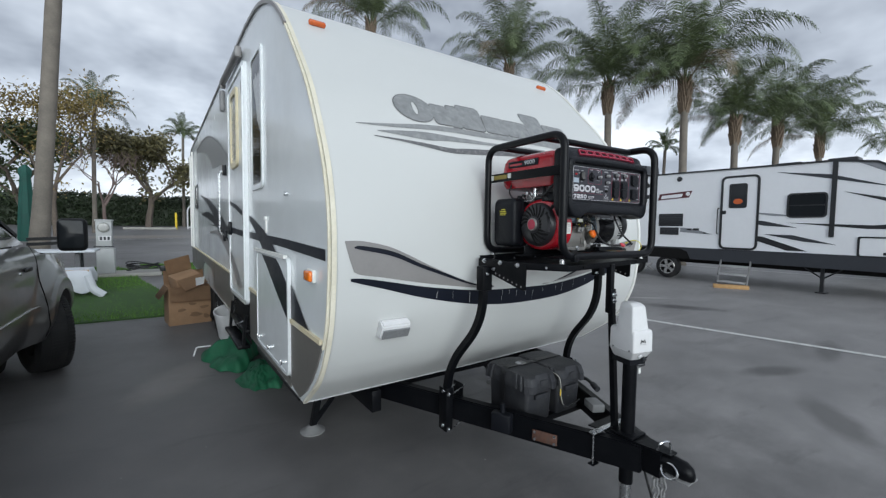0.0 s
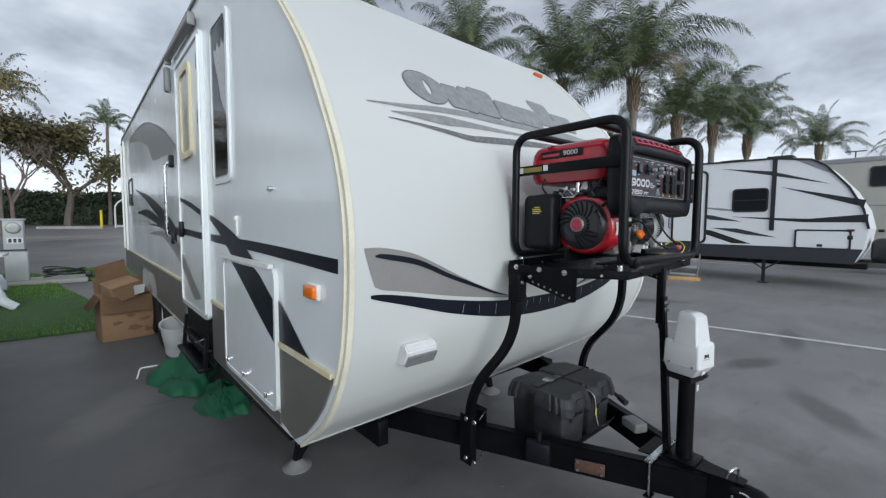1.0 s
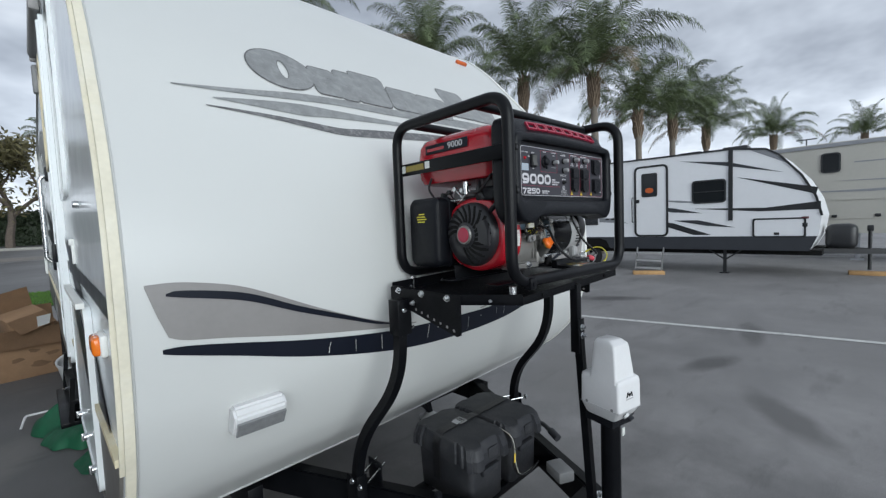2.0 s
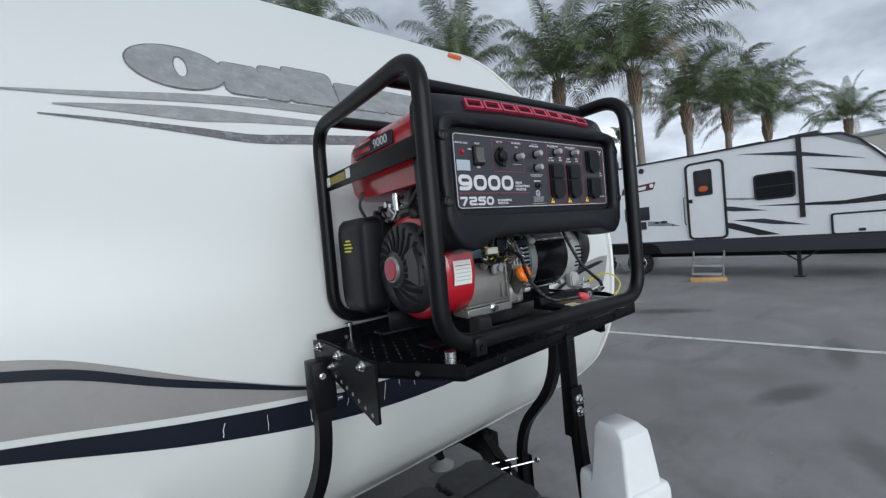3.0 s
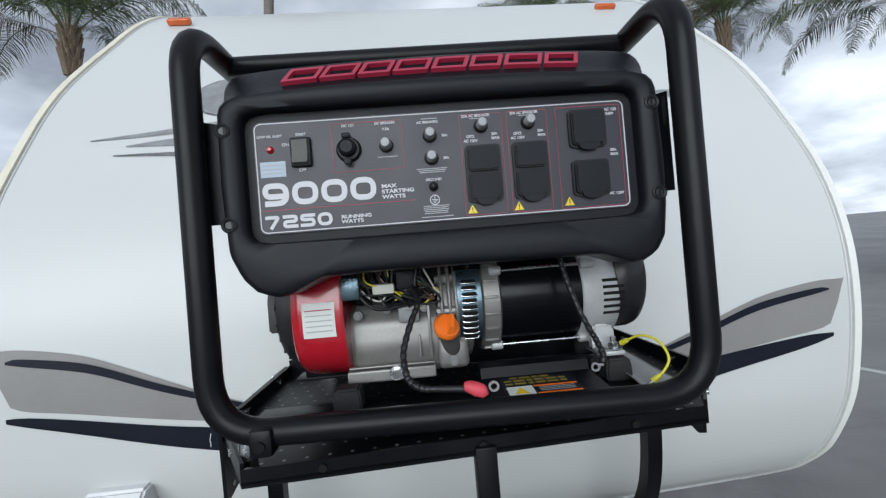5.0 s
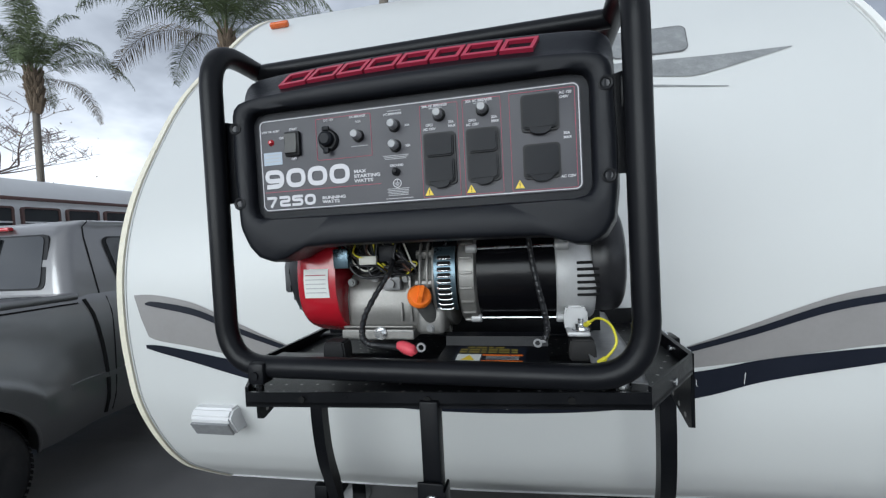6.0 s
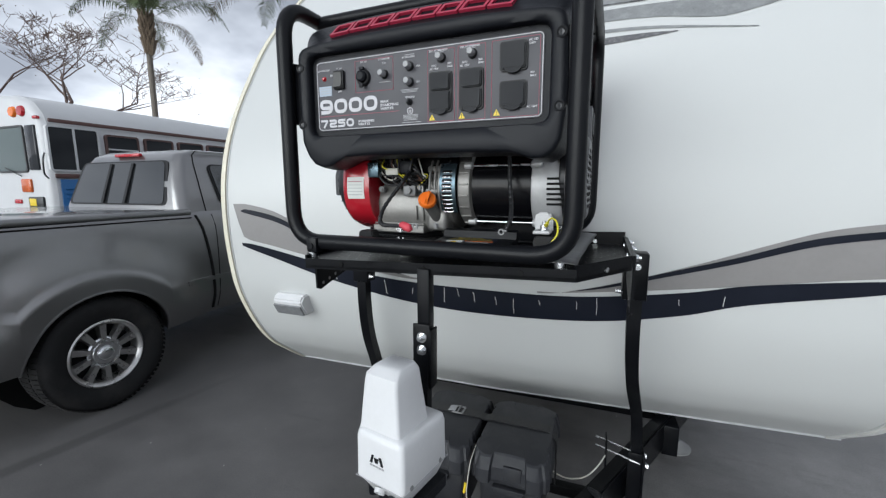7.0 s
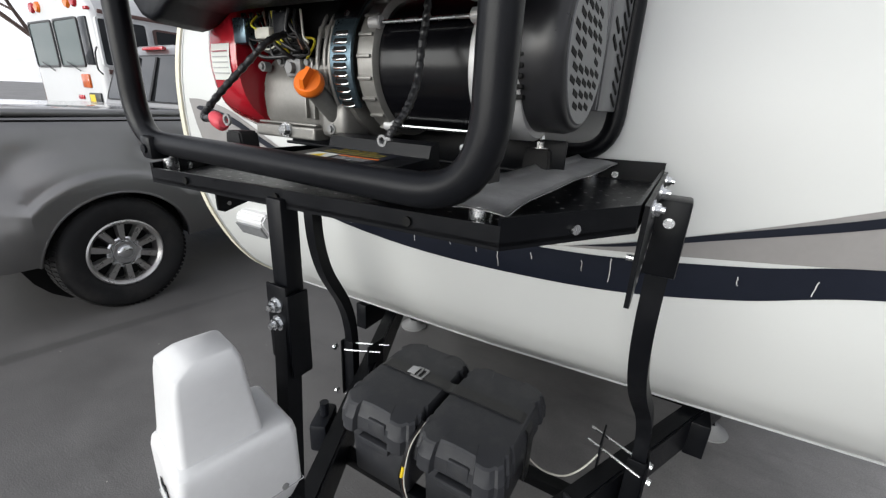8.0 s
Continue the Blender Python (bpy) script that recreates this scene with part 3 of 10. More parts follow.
def on_front(x, z, lift):
    """A point on the moulded front."""
    y = front_y(z)
    y2 = y + SKEW * (x - CX)
    return (1.816 + (x - 1.816) * (y2 - 0.66) / (y - 0.66), y2 - lift, z)


trailer = thing("travel_trailer", (CX, 1.755, 0.0), "older white fibreglass travel trailer with grey and black swooshes", "trailer")


def side_outline():
    pts = [(y, z) for z, y in CURVE]
    return pts + [(REAR - 0.25, ROOF), (REAR - 0.06, ROOF - 0.06), (REAR, ROOF - 0.25), (REAR, FLOOR)]


def trailer_shell():
    out = side_outline()
    # front and roof skin, one sheet with a return edge
    bm = B()
    prism(bm, out, "x", SIDE_L + 0.004, SIDE_R - 0.004)
    bmesh.ops.bisect_plane(bm, geom=bm.verts[:] + bm.edges[:] + bm.faces[:], plane_co=(1.7, 0, 0), plane_no=(1, 0, 0))
    skew(bm)
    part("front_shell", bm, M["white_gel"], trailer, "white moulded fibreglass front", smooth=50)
    for name, x0, x1 in (("side_wall", SIDE_L - 0.004, SIDE_L + 0.003), ("side_wall", SIDE_R - 0.003, SIDE_R + 0.004)):
        bm = B()
        inset = [(y + 0.012, z) for y, z in out[:len(CURVE)]] + [(y - 0.01, z) for y, z in out[len(CURVE):]]
        prism(bm, inset, "x", x0, x1)
        skew(bm)
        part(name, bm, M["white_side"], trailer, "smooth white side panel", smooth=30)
    # edge mouldings round the front, with a yellowed sealant bead
    for sgn, x in ((-1, SIDE_L), (1, SIDE_R)):
        line = [(y, z) for z, y in CURVE]
        bm = B()
        tube(bm, [(x - 0.007 * sgn, y - 0.003, z) for y, z in line], (0.007, 0.011), square=True)
        skew(bm)
        part("edge_moulding", bm, M["trim_white"] if sgn > 0 else M["trim_pale"], trailer, "weathered edge moulding")
        bm = B()
        tube(bm, [(x - 0.0215 * sgn, y - 0.0005, z) for y, z in line], 0.0035, seg=8)
        skew(bm)
        part("sealant_bead", bm, M["white_gel"], trailer, "thin sealant line")
        # cream insert strip, a flat band set into the corner on the side
        bm = B()
        tube(bm, [(x + 0.004 * sgn, y + 0.016, z + 0.010 * max(0.0, z - 1.9)) for y, z in line if z > 0.93], (0.0105, 0.0055), square=True)
        skew(bm)
        part("insert_strip", bm, M["trim_pale"], trailer, "yellowed cream insert strip")
        # gutter rail along the roof edge
        bm = B()
        tube(bm, [(x + 0.006 * sgn, y + 0.0, z - 0.004) for y, z in line if z > 2.62] + [(x + 0.006 * sgn, REAR - 0.3, ROOF - 0.006), (x + 0.006 * sgn, REAR - 0.02, ROOF - 0.12)], (0.011, 0.012), square=True)
        skew(bm)
        part("gutter_rail", bm, M["decal_grey"], trailer, "grey roof gutter rail")
    # the lip along the front's lower edge
    bm = B()
    tube(bm, [(x, 2.197, 0.560) for x in (SIDE_L + 0.01, 1.7, SIDE_R + 0.03)], (0.006, 0.005), square=True)
    skew(bm)
    part("lower_lip", bm, M["lip"], trailer, "grey metal lip along the lower edge")


trailer_shell()


def front_decal(name, top, bottom, material, parent=None, label="", lift=0.0025, n=40):
    """A vinyl stripe on the curved front, between two lines given as tables of (x, z)."""
    x0, x1 = max(top[0][0], bottom[0][0]), min(top[-1][0], bottom[-1][0])
    ts, bs = smooth_line(top, 6), smooth_line(bottom, 6)
    T, Bm = [(p.x, p.y) for p in ts], [(p.x, p.y) for p in bs]
    vs, fs, rows = [], [], 6
    for i in range(n + 1):
        x = x0 + (x1 - x0) * i / n
        zt, zb = lerp(T, x), lerp(Bm, x)
        for j in range(rows + 1):
            z = zb + (zt - zb) * j / rows
            vs.append(on_front(x, z, lift))
    for i in range(n):
        for j in range(rows):
            a = i * (rows + 1) + j
            fs.append((a, a + rows + 1, a + rows + 2, a + 1))
    return raw(name, vs, fs, material, parent or trailer, label, smooth=True)


def mirror(table, dz=-0.015):
    """The same swoosh on the far half, a little longer."""
    return [(2 * CX - x + 0.085 * ((1.53 - x) / 0.915) ** 1.5, z + dz) for x, z in reversed(table)]


G_TOP = [(0.615, 1.438), (0.697, 1.437), (0.831, 1.412), (0.939, 1.371), (1.10, 1.30), (1.28, 1.23), (1.45, 1.178), (1.53, 1.168)]
G_BOT = [(0.615, 1.432), (0.64, 1.35), (0.668, 1.292), (0.823, 1.262), (1.08, 1.216), (1.41, 1.170), (1.53, 1.164)]
W_TOP = [(0.66, 1.411), (0.70, 1.415), (0.86, 1.386), (1.02, 1.322), (1.187, 1.262), (1.33, 1.21), (1.43, 1.182)]
W_BOT = [(0.66, 1.405), (0.70, 1.396), (0.86, 1.363), (1.02, 1.302), (1.187, 1.246), (1.33, 1.20), (1.43, 1.180)]
for gt, gb, wt_, wb in ((G_TOP, G_BOT, W_TOP, W_BOT), (mirror(G_TOP, -0.017), mirror(G_BOT, -0.006), mirror(W_TOP, -0.015), mirror(W_BOT, -0.013))):
    front_decal("grey_swoosh", gt, gb, M["decal_grey"], label="grey swoosh decal")
    front_decal("black_wave", wt_, wb, M["decal_black"], lift=0.005, label="thin black wave on the grey decal")
K_TOP = [(0.645, 1.268), (0.70, 1.266), (0.822, 1.246), (1.082, 1.198), (1.409, 1.157), (CX, 1.146), (2.06, 1.150), (2.36, 1.190), (2.53, 1.228), (2.80, 1.262), (2.90, 1.264)]
K_BOT = [(0.645, 1.256), (0.70, 1.240), (0.822, 1.208), (1.082, 1.138), (1.42, 1.074), (CX, 1.051), (2.10, 1.065), (2.36, 1.114), (2.53, 1.168), (2.80, 1.224), (2.90, 1.253)]
front_decal("black_band", K_TOP, K_BOT, M["decal_black"], n=80, label="cracked black band decal")
rc = random.Random(5)
for x in (1.13, 1.24, 1.36, 1.47, 1.60, 1.66, 1.72, 1.80, 1.86, 1.95, 2.07, 2.13, 2.24, 2.36, 2.47):
    zt = lerp(K_TOP, x) - 0.006 - rc.random() * 0.02
    zb = max(zt - 0.015 - rc.random() * 0.045, lerp(K_BOT, x) + 0.008)
    w = 0.0006 + rc.random() * 0.0005
    dx = rc.uniform(-0.006, 0.006)
    vs = []
    for k in range(5):
        z = zb + (zt - zb) * k / 4
        xx = x + dx * k / 4 + rc.uniform(-0.0015, 0.0015)
        vs += [on_front(xx - w, z, 0.004), on_front(xx + w, z, 0.004)]
    raw("crack", vs, [(2 * k, 2 * k + 1, 2 * k + 3, 2 * k + 2) for k in range(4)], M["crack"], trailer)
front_decal("upper_stripe", [(0.757, 2.014), (0.95, 2.038), (1.173, 2.069), (1.372, 2.083), (1.6, 2.086), (2.18, 2.113), (2.50, 2.102), (2.735, 2.101)],
            [(0.757, 2.010), (0.95, 2.020), (1.17, 2.038), (1.357, 2.050), (1.6, 2.052), (2.18, 2.063), (2.40, 2.035), (2.49, 2.035), (2.735, 2.098)], M["decal_silver"], n=70, label="worn silver stripe")
front_decal("middle_stripe", [(0.868, 1.988), (1.0, 2.006), (1.171, 2.022), (1.345, 2.022), (1.7, 2.022), (2.18, 2.030), (2.532, 1.982)],
            [(0.868, 1.984), (1.0, 1.980), (1.168, 1.974), (1.331, 1.988), (1.7, 2.005), (2.18, 2.018), (2.532, 1.979)], M["decal_silver"], n=60, label="pale grey stripe")
front_decal("lower_stripe", [(0.841, 1.957), (1.0, 1.957), (1.167, 1.952), (1.314, 1.945), (1.455, 1.958), (1.8, 1.985), (2.174, 2.001), (2.325, 1.997)],
            [(0.841, 1.953), (1.0, 1.944), (1.166, 1.928), (1.304, 1.915), (1.446, 1.922), (1.8, 1.950), (2.173, 1.978), (2.325, 1.994)], M["decal_dark"], n=60, label="dark weathered stripe")


def front_shape(name, outline, material, label="", lift=0.004, hole=None):
    """A plate on the front, between an outline and a hole (or the outline's middle)."""
    n = len(outline)
    cx, cz = sum(p[0] for p in outline) / n, sum(p[1] for p in outline) / n
    inner = hole or [(cx + (x - cx) * 0.02, cz + (z - cz) * 0.02) for x, z in outline]
    vs, fs, rows = [], [], 6
    for k in range(n):
        for j in range(rows + 1):
            u = j / rows
            x, z = outline[k][0] * (1 - u) + inner[k][0] * u, outline[k][1] * (1 - u) + inner[k][1] * u
            vs.append(on_front(x, z, lift))
    for k in range(n):
        q = (k + 1) % n
        for j in range(rows):
            fs.append((k * (rows + 1) + j, q * (rows + 1) + j, q * (rows + 1) + j + 1, k * (rows + 1) + j + 1))
    return raw(name, vs, fs, material, trailer, label, smooth=True)


def oval(cx, cz, rx, rz, n=32, lean=0.0):
    return [(cx + rx * math.cos(2 * math.pi * k / n) + lean * rz * math.sin(2 * math.pi * k / n), cz + rz * math.sin(2 * math.pi * k / n)) for k in range(n)]


# the maker's lettering, as plain weathered silver plates
front_shape("badge_outline", oval(1.155, 2.172, 0.135, 0.091), M["decal_dark"], "dark outline of the badge", lift=0.003, hole=oval(1.160, 2.172, 0.016, 0.040))
front_shape("badge_oval", oval(1.155, 2.172, 0.130, 0.086), M["decal_silver"], "weathered silver badge plate", hole=oval(1.160, 2.172, 0.019, 0.043))
for x0, x1, z0, z1, lean in ((1.275, 1.395, 2.094, 2.226, 0.0), (1.392, 1.482, 2.090, 2.242, 0.1), (1.478, 1.66, 2.094, 2.262, 0.1), (1.665, 1.86, 2.098, 2.220, 0.1),
                             (1.855, 2.06, 2.10, 2.220, 0.1), (2.07, 2.26, 2.135, 2.315, 0.1), (2.25, 2.475, 2.135, 2.25, 0.2)):
    o = rrect((x0 + x1) / 2, (z0 + z1) / 2, x1 - x0, z1 - z0, 0.022, 7)
    g = rrect((x0 + x1) / 2, (z0 + z1) / 2, x1 - x0 + 0.008, z1 - z0 + 0.010, 0.026, 7)
    front_shape("badge_outline", [(x + lean * (z - (z0 + z1) / 2), z) for x, z in g], M["decal_dark"], lift=0.003)
    front_shape("badge_plate", [(x + lean * (z - (z0 + z1) / 2), z) for x, z in o], M["decal_silver"], lift=0.0045)


def marker(x, z, w=0.10):
    x, y, z = on_front(x, z, 0.0)
    m = Matrix.Rotation(math.atan2(0.25, 0.235) * 0 + radians(-44), 4, "X")
    bm = B()
    box(bm, (x, y - 0.012, z + 0.006), (w, 0.03, 0.032), 0.010, 3, m)
    part("marker_light", bm, M["amber_red"], trailer, "faded amber clearance light")


marker(0.758, 2.70)
marker(2.735, 2.72)


def front_lamp(x):
    x, y, z = on_front(x, 1.012, 0.0)
    bm = B()
    prism(bm, [(y + 0.03, z - 0.046), (y - 0.030, z - 0.048), (y - 0.060, z + 0.004), (y - 0.062, z + 0.018), (y - 0.044, z + 0.041), (y + 0.03, z + 0.046)], "x", x - 0.076, x + 0.076)
    bmesh.ops.bevel(bm, geom=bm.edges[:], offset=0.007, segments=2, affect="EDGES")
    lamp = part("porch_lamp", bm, M["white_plastic"], trailer, "white angled lamp with a clear lens", smooth=40)
    bm = B()
    a, b = Vector((0, y - 0.031, z - 0.047)), Vector((0, y - 0.060, z + 0.003))
    d = (b - a)
    nrm = Vector((0, -d.z, d.y)).normalized()
    if nrm.y > 0:
        nrm = -nrm
    q = [a + d * 0.06, a + d * 0.94]
    vs = []
    for p in q:
        for off in (0.0005, 0.008):
            for sx in (-0.070, 0.070):
                vs.append(bm.verts.new((x + sx, p.y + nrm.y * off, p.z + nrm.z * off)))
    bmesh.ops.convex_hull(bm, input=vs)
    part("lens", bm, M["lens_grey"], lamp, "clear ribbed lens")


front_lamp(0.885)


# ---- the entry side
def side_decal(name, top, bottom, material, label="", lift=0.007, n=40):
    x0, x1 = max(top[0][0], bottom[0][0]), min(top[-1][0], bottom[-1][0])
    T, Bm = [(p.x, p.y) for p in smooth_line(top, 6)], [(p.x, p.y) for p in smooth_line(bottom, 6)]
    vs, fs = [], []
    for i in range(n + 1):
        y = x0 + (x1 - x0) * i / n
        vs += [(SIDE_L - lift, y, lerp(Bm, y)), (SIDE_L - lift, y, lerp(T, y))]
    for i in range(n):
        fs.append((2 * i, 2 * i + 1, 2 * i + 3, 2 * i + 2))
    return raw(name, vs, fs, material, trailer, label)


def side_plate(name, outline, x_out, material, parent=None, label="", x_in=None, bevel=0.0, smooth=35):
    bm = B()
    prism(bm, outline, "x", x_out, SIDE_L + 0.002 if x_in is None else x_in)
    if bevel:
        es = [e for e in bm.edges if all(abs(v.co.x - x_out) < 1e-5 for v in e.verts)]
        bmesh.ops.bevel(bm, geom=es, offset=bevel, segments=2, affect="EDGES")
    return part(name, bm, material, parent or trailer, label, smooth)


S = SIDE_L


def entry_side():
    # taupe skirt in pieces, with a cream cap moulding on top
    side_plate("skirt_panel", [(front_y(0.955) + 0.016, 0.955), (2.375, 0.955), (2.375, 0.60), (2.215, 0.575), (2.10, 0.645), (2.00, 0.735), (1.925, 0.82), (1.872, 0.90)], S - 0.012, M["skirt"], label="taupe lower skirt panel")
    side_plate("skirt_panel", [(2.385, 0.575), (2.385, 0.625), (3.275, 0.625), (3.275, 0.575)], S - 0.012, M["skirt"])
    side_plate("skirt_panel", [(3.285, 0.575), (3.285, 0.965), (3.66, 0.965), (3.66, 0.575)], S - 0.012, M["skirt"])
    side_plate("skirt_panel", [(4.62, 0.60), (4.62, 0.985), (6.30, 0.985), (6.30, 0.60)], S - 0.012, M["skirt"])
    arch = [(6.31, 0.60), (6.31, 0.985), (8.25, 0.985), (8.25, 0.60), (8.10, 0.60), (8.02, 0.78), (7.86, 0.86), (6.70, 0.86), (6.54, 0.78), (6.46, 0.60)]
    side_plate("wheel_skirt", arch, S - 0.012, M["skirt"])
    side_plate("skirt_panel", [(8.26, 0.60), (8.26, 0.985), (REAR - 0.02, 0.985), (REAR - 0.02, 0.60)], S - 0.012, M["skirt"])
    for a, b, z in ((front_y(0.955) + 0.02, 2.372, 0.964), (3.287, 3.66, 0.974), (4.63, REAR - 0.02, 0.994)):
        bm = B()
        tube(bm, [(S - 0.010, a, z), (S - 0.010, b, z)], (0.011, 0.010), square=True)
        part("cap_moulding", bm, M["trim_cream"], trailer, "stained cream cap moulding")
    # belt band and swooshes
    side_decal("belt_band", [(1.80, 1.398), (2.64, 1.424), (3.30, 1.434), (3.66, 1.442)], [(1.80, 1.345), (2.64, 1.372), (3.30, 1.382), (3.66, 1.392)], M["decal_black"], "black belt band decal")
    side_decal("belt_band", [(4.68, 1.470), (5.4, 1.478), (6.9, 1.49)], [(4.68, 1.420), (5.4, 1.440), (6.9, 1.482)], M["decal_black"])
    side_decal("curved_swoosh", [(2.05, 0.978), (2.12, 1.01), (2.31, 1.13), (2.60, 1.265), (2.97, 1.425), (3.40, 1.53), (3.66, 1.575)],
               [(2.05, 0.974), (2.40, 0.976), (2.61, 1.06), (2.93, 1.22), (3.32, 1.41), (3.50, 1.485), (3.66, 1.535)], M["decal_black"], "black curved swoosh decal", lift=0.0085, n=60)
    side_decal("belt_leaf", [(4.70, 1.405), (5.0, 1.47), (5.5, 1.60), (6.1, 1.72), (7.0, 1.86), (8.4, 2.0)], [(4.70, 1.400), (5.42, 1.41), (5.9, 1.52), (6.4, 1.63), (7.4, 1.84), (8.4, 1.99)], M["decal_black"], "black leaf-shaped decal", lift=0.0085)
    side_decal("belt_leaf", [(5.26, 1.385), (5.6, 1.47), (5.96, 1.545), (7.06, 1.675), (8.2, 1.66)], [(5.26, 1.375), (5.6, 1.42), (5.98, 1.465), (7.1, 1.575), (8.2, 1.645)], M["decal_black"], lift=0.0095)
    side_decal("grey_leaf", [(3.95, 0.955), (4.36, 1.13), (4.96, 1.35), (5.6, 1.425), (6.7, 1.385)], [(3.95, 0.95), (4.2, 0.92), (4.49, 1.06), (5.07, 1.245), (5.8, 1.365), (6.7, 1.365)], M["decal_grey"], "grey leaf-shaped decal", lift=0.0225)
    side_decal("grey_arch", [(4.74, 2.13), (5.06, 2.26), (5.7, 2.48), (6.7, 2.71), (7.75, 2.82), (9.0, 2.83)], [(4.74, 2.12), (5.58, 2.20), (6.34, 2.24), (6.8, 2.45), (7.8, 2.66), (9.0, 2.80)], M["decal_silver"], "silver-grey arch decal")
    side_decal("arch_outline", [(4.74, 2.15), (5.06, 2.285), (5.7, 2.505), (6.7, 2.735), (7.75, 2.845), (9.0, 2.855)], [(4.74, 2.135), (5.06, 2.265), (5.7, 2.485), (6.7, 2.715), (7.75, 2.825), (9.0, 2.835)], M["decal_dark"], "dark outline of the arch", lift=0.008)
    # tall side window, its dark tint peeling off in one long tongue
    wo, wi = rrect(3.30, 2.262, 0.42, 1.00, 0.06), rrect(3.30, 2.262, 0.35, 0.93, 0.045)
    bm = B(); ringplate(bm, wo, wi, "x", S - 0.018, S - 0.003)
    win = part("side_window", bm, M["white_side"], trailer, "tall narrow window with peeling dark tint")
    side_plate("pane", wi, S - 0.010, M["lens"], win, "hazy pane", x_in=S - 0.006)
    side_plate("tint_film", [(3.130, 2.715), (3.465, 2.715), (3.47, 1.81), (3.135, 1.81), (3.140, 1.98), (3.17, 2.16), (3.27, 2.26), (3.33, 2.40), (3.40, 2.52), (3.42, 2.60), (3.36, 2.575), (3.32, 2.62), (3.27, 2.565), (3.22, 2.615), (3.18, 2.56)], S - 0.0112, M["glass"], win, "peeling dark tint film", x_in=S - 0.0104, smooth=0)
    # cargo hatch
    ho = rrect(2.835, 0.972, 0.885, 0.672, 0.05)
    hatch = side_plate("cargo_hatch", ho, S - 0.022, M["white_side"], label="white cargo hatch with a rounded frame", bevel=0.006)
    bm = B(); ringplate(bm, rrect(2.835, 0.972, 0.90, 0.687, 0.055), rrect(2.835, 0.972, 0.86, 0.647, 0.045), "x", S - 0.027, S - 0.005)
    part("hatch_frame", bm, M["white_side"], hatch)
    side_plate("hatch_stripe", [(2.41, 1.165), (2.41, 0.965), (2.61, 1.06), (2.93, 1.22), (3.10, 1.300), (2.70, 1.300), (2.60, 1.265)][::-1], S - 0.0245, M["decal_black"], hatch, x_in=S - 0.0225)
    bm = B(); tube(bm, [(S - 0.032, 2.41, 1.322), (S - 0.032, 3.28, 1.322)], (0.010, 0.012), square=True)
    part("drip_cap", bm, M["trim_white"], hatch)
    for y in (2.50, 2.86, 3.19):
        bm = B(); cyl(bm, (S - 0.020, y, 0.69), (S - 0.040, y, 0.69), 0.016, 14, bevel=0.003)
        box(bm, (S - 0.042, y, 0.69), (0.008, 0.012, 0.034), 0.003)
        part("latch", bm, M["chrome"], hatch, "chrome twist latch")
    # amber side light
    bm = B(); box(bm, (S - 0.012, 1.995, 1.26), (0.02, 0.108, 0.064), 0.012, 2)
    base = part("side_marker", bm, M["trim_white"], trailer, "amber side marker light")
    bm = B(); box(bm, (S - 0.024, 1.995, 1.26), (0.028, 0.094, 0.052), 0.010, 3)
    part("lens", bm, M["amber"], base, "bright amber lens")
    bm = B(); cyl(bm, (S - 0.004, 2.45, 1.682), (S - 0.026, 2.45, 1.682), 0.013, 14, bevel=0.003)
    part("door_holdback", bm, M["steel"], trailer, "small metal catch")
    bm = B(); box(bm, (S - 0.008, 3.02, 1.50), (0.012, 0.02, 0.11), 0.004); box(bm, (S - 0.012, 3.02, 1.545), (0.02, 0.03, 0.03), 0.006)
    part("window_stay", bm, M["trim_white"], trailer, "small white plastic stay")
    # entry door
    do = rrect(4.20, 1.83, 0.90, 1.95, 0.05)
    door = side_plate("entry_door", do, S - 0.020, M["white_side"], label="white entry door with a narrow window", bevel=0.005)
    bm = B(); ringplate(bm, rrect(4.20, 1.83, 0.97, 2.02, 0.06), rrect(4.20, 1.83, 0.905, 1.955, 0.05), "x", S - 0.030, S - 0.003)
    part("door_frame", bm, M["white_side"], door, "white aluminium door frame")
    bm = B(); cyl(bm, (S - 0.032, 3.735, 0.87), (S - 0.032, 3.735, 2.79), 0.011, 8)
    part("hinge", bm, M["white_side"], door)
    for z in (1.15, 1.55, 2.25, 2.62):
        bm = B(); box(bm, (S - 0.034, 3.75, z), (0.022, 0.03, 0.10), 0.004)
        part("hinge_knuckle", bm, M["grey_metal"], door)
    side_plate("door_swoosh", [(3.80, 1.555), (4.2, 1.63), (4.64, 1.70), (4.64, 1.73), (4.2, 1.675), (3.80, 1.595)], S - 0.0225, M["decal_black"], door, x_in=S - 0.0205, smooth=0)
    side_plate("door_band", [(3.80, 1.394), (4.64, 1.418), (4.64, 1.470), (3.80, 1.444)], S - 0.0218, M["decal_black"], door, x_in=S - 0.0205, smooth=0)
    bm = B(); ringplate(bm, rrect(4.245, 2.37, 0.40, 0.70, 0.07), rrect(4.245, 2.37, 0.30, 0.60, 0.05), "x", S - 0.040, S - 0.018)
    dw = part("window_frame", bm, M["trim_cream"], door, "yellowed window frame")
    side_plate("pane", rrect(4.245, 2.37, 0.305, 0.605, 0.05), S - 0.028, M["lens"], dw, "hazy pane", x_in=S - 0.022)
    bm = B(); box(bm, (S - 0.035, 4.56, 1.46), (0.03, 0.08, 0.13), 0.008)
    part("door_lock", bm, M["black_plastic"], door, "black door lock")
    # grab handle
    bm = B(); tube(bm, fillet([(S - 0.012, 5.02, 2.08), (S - 0.075, 5.02, 2.05), (S - 0.075, 5.04, 1.40), (S - 0.012, 5.04, 1.37)], 0.04), 0.014, 10)
    gh = part("grab_handle", bm, M["steel"], trailer, "folding grab handle")
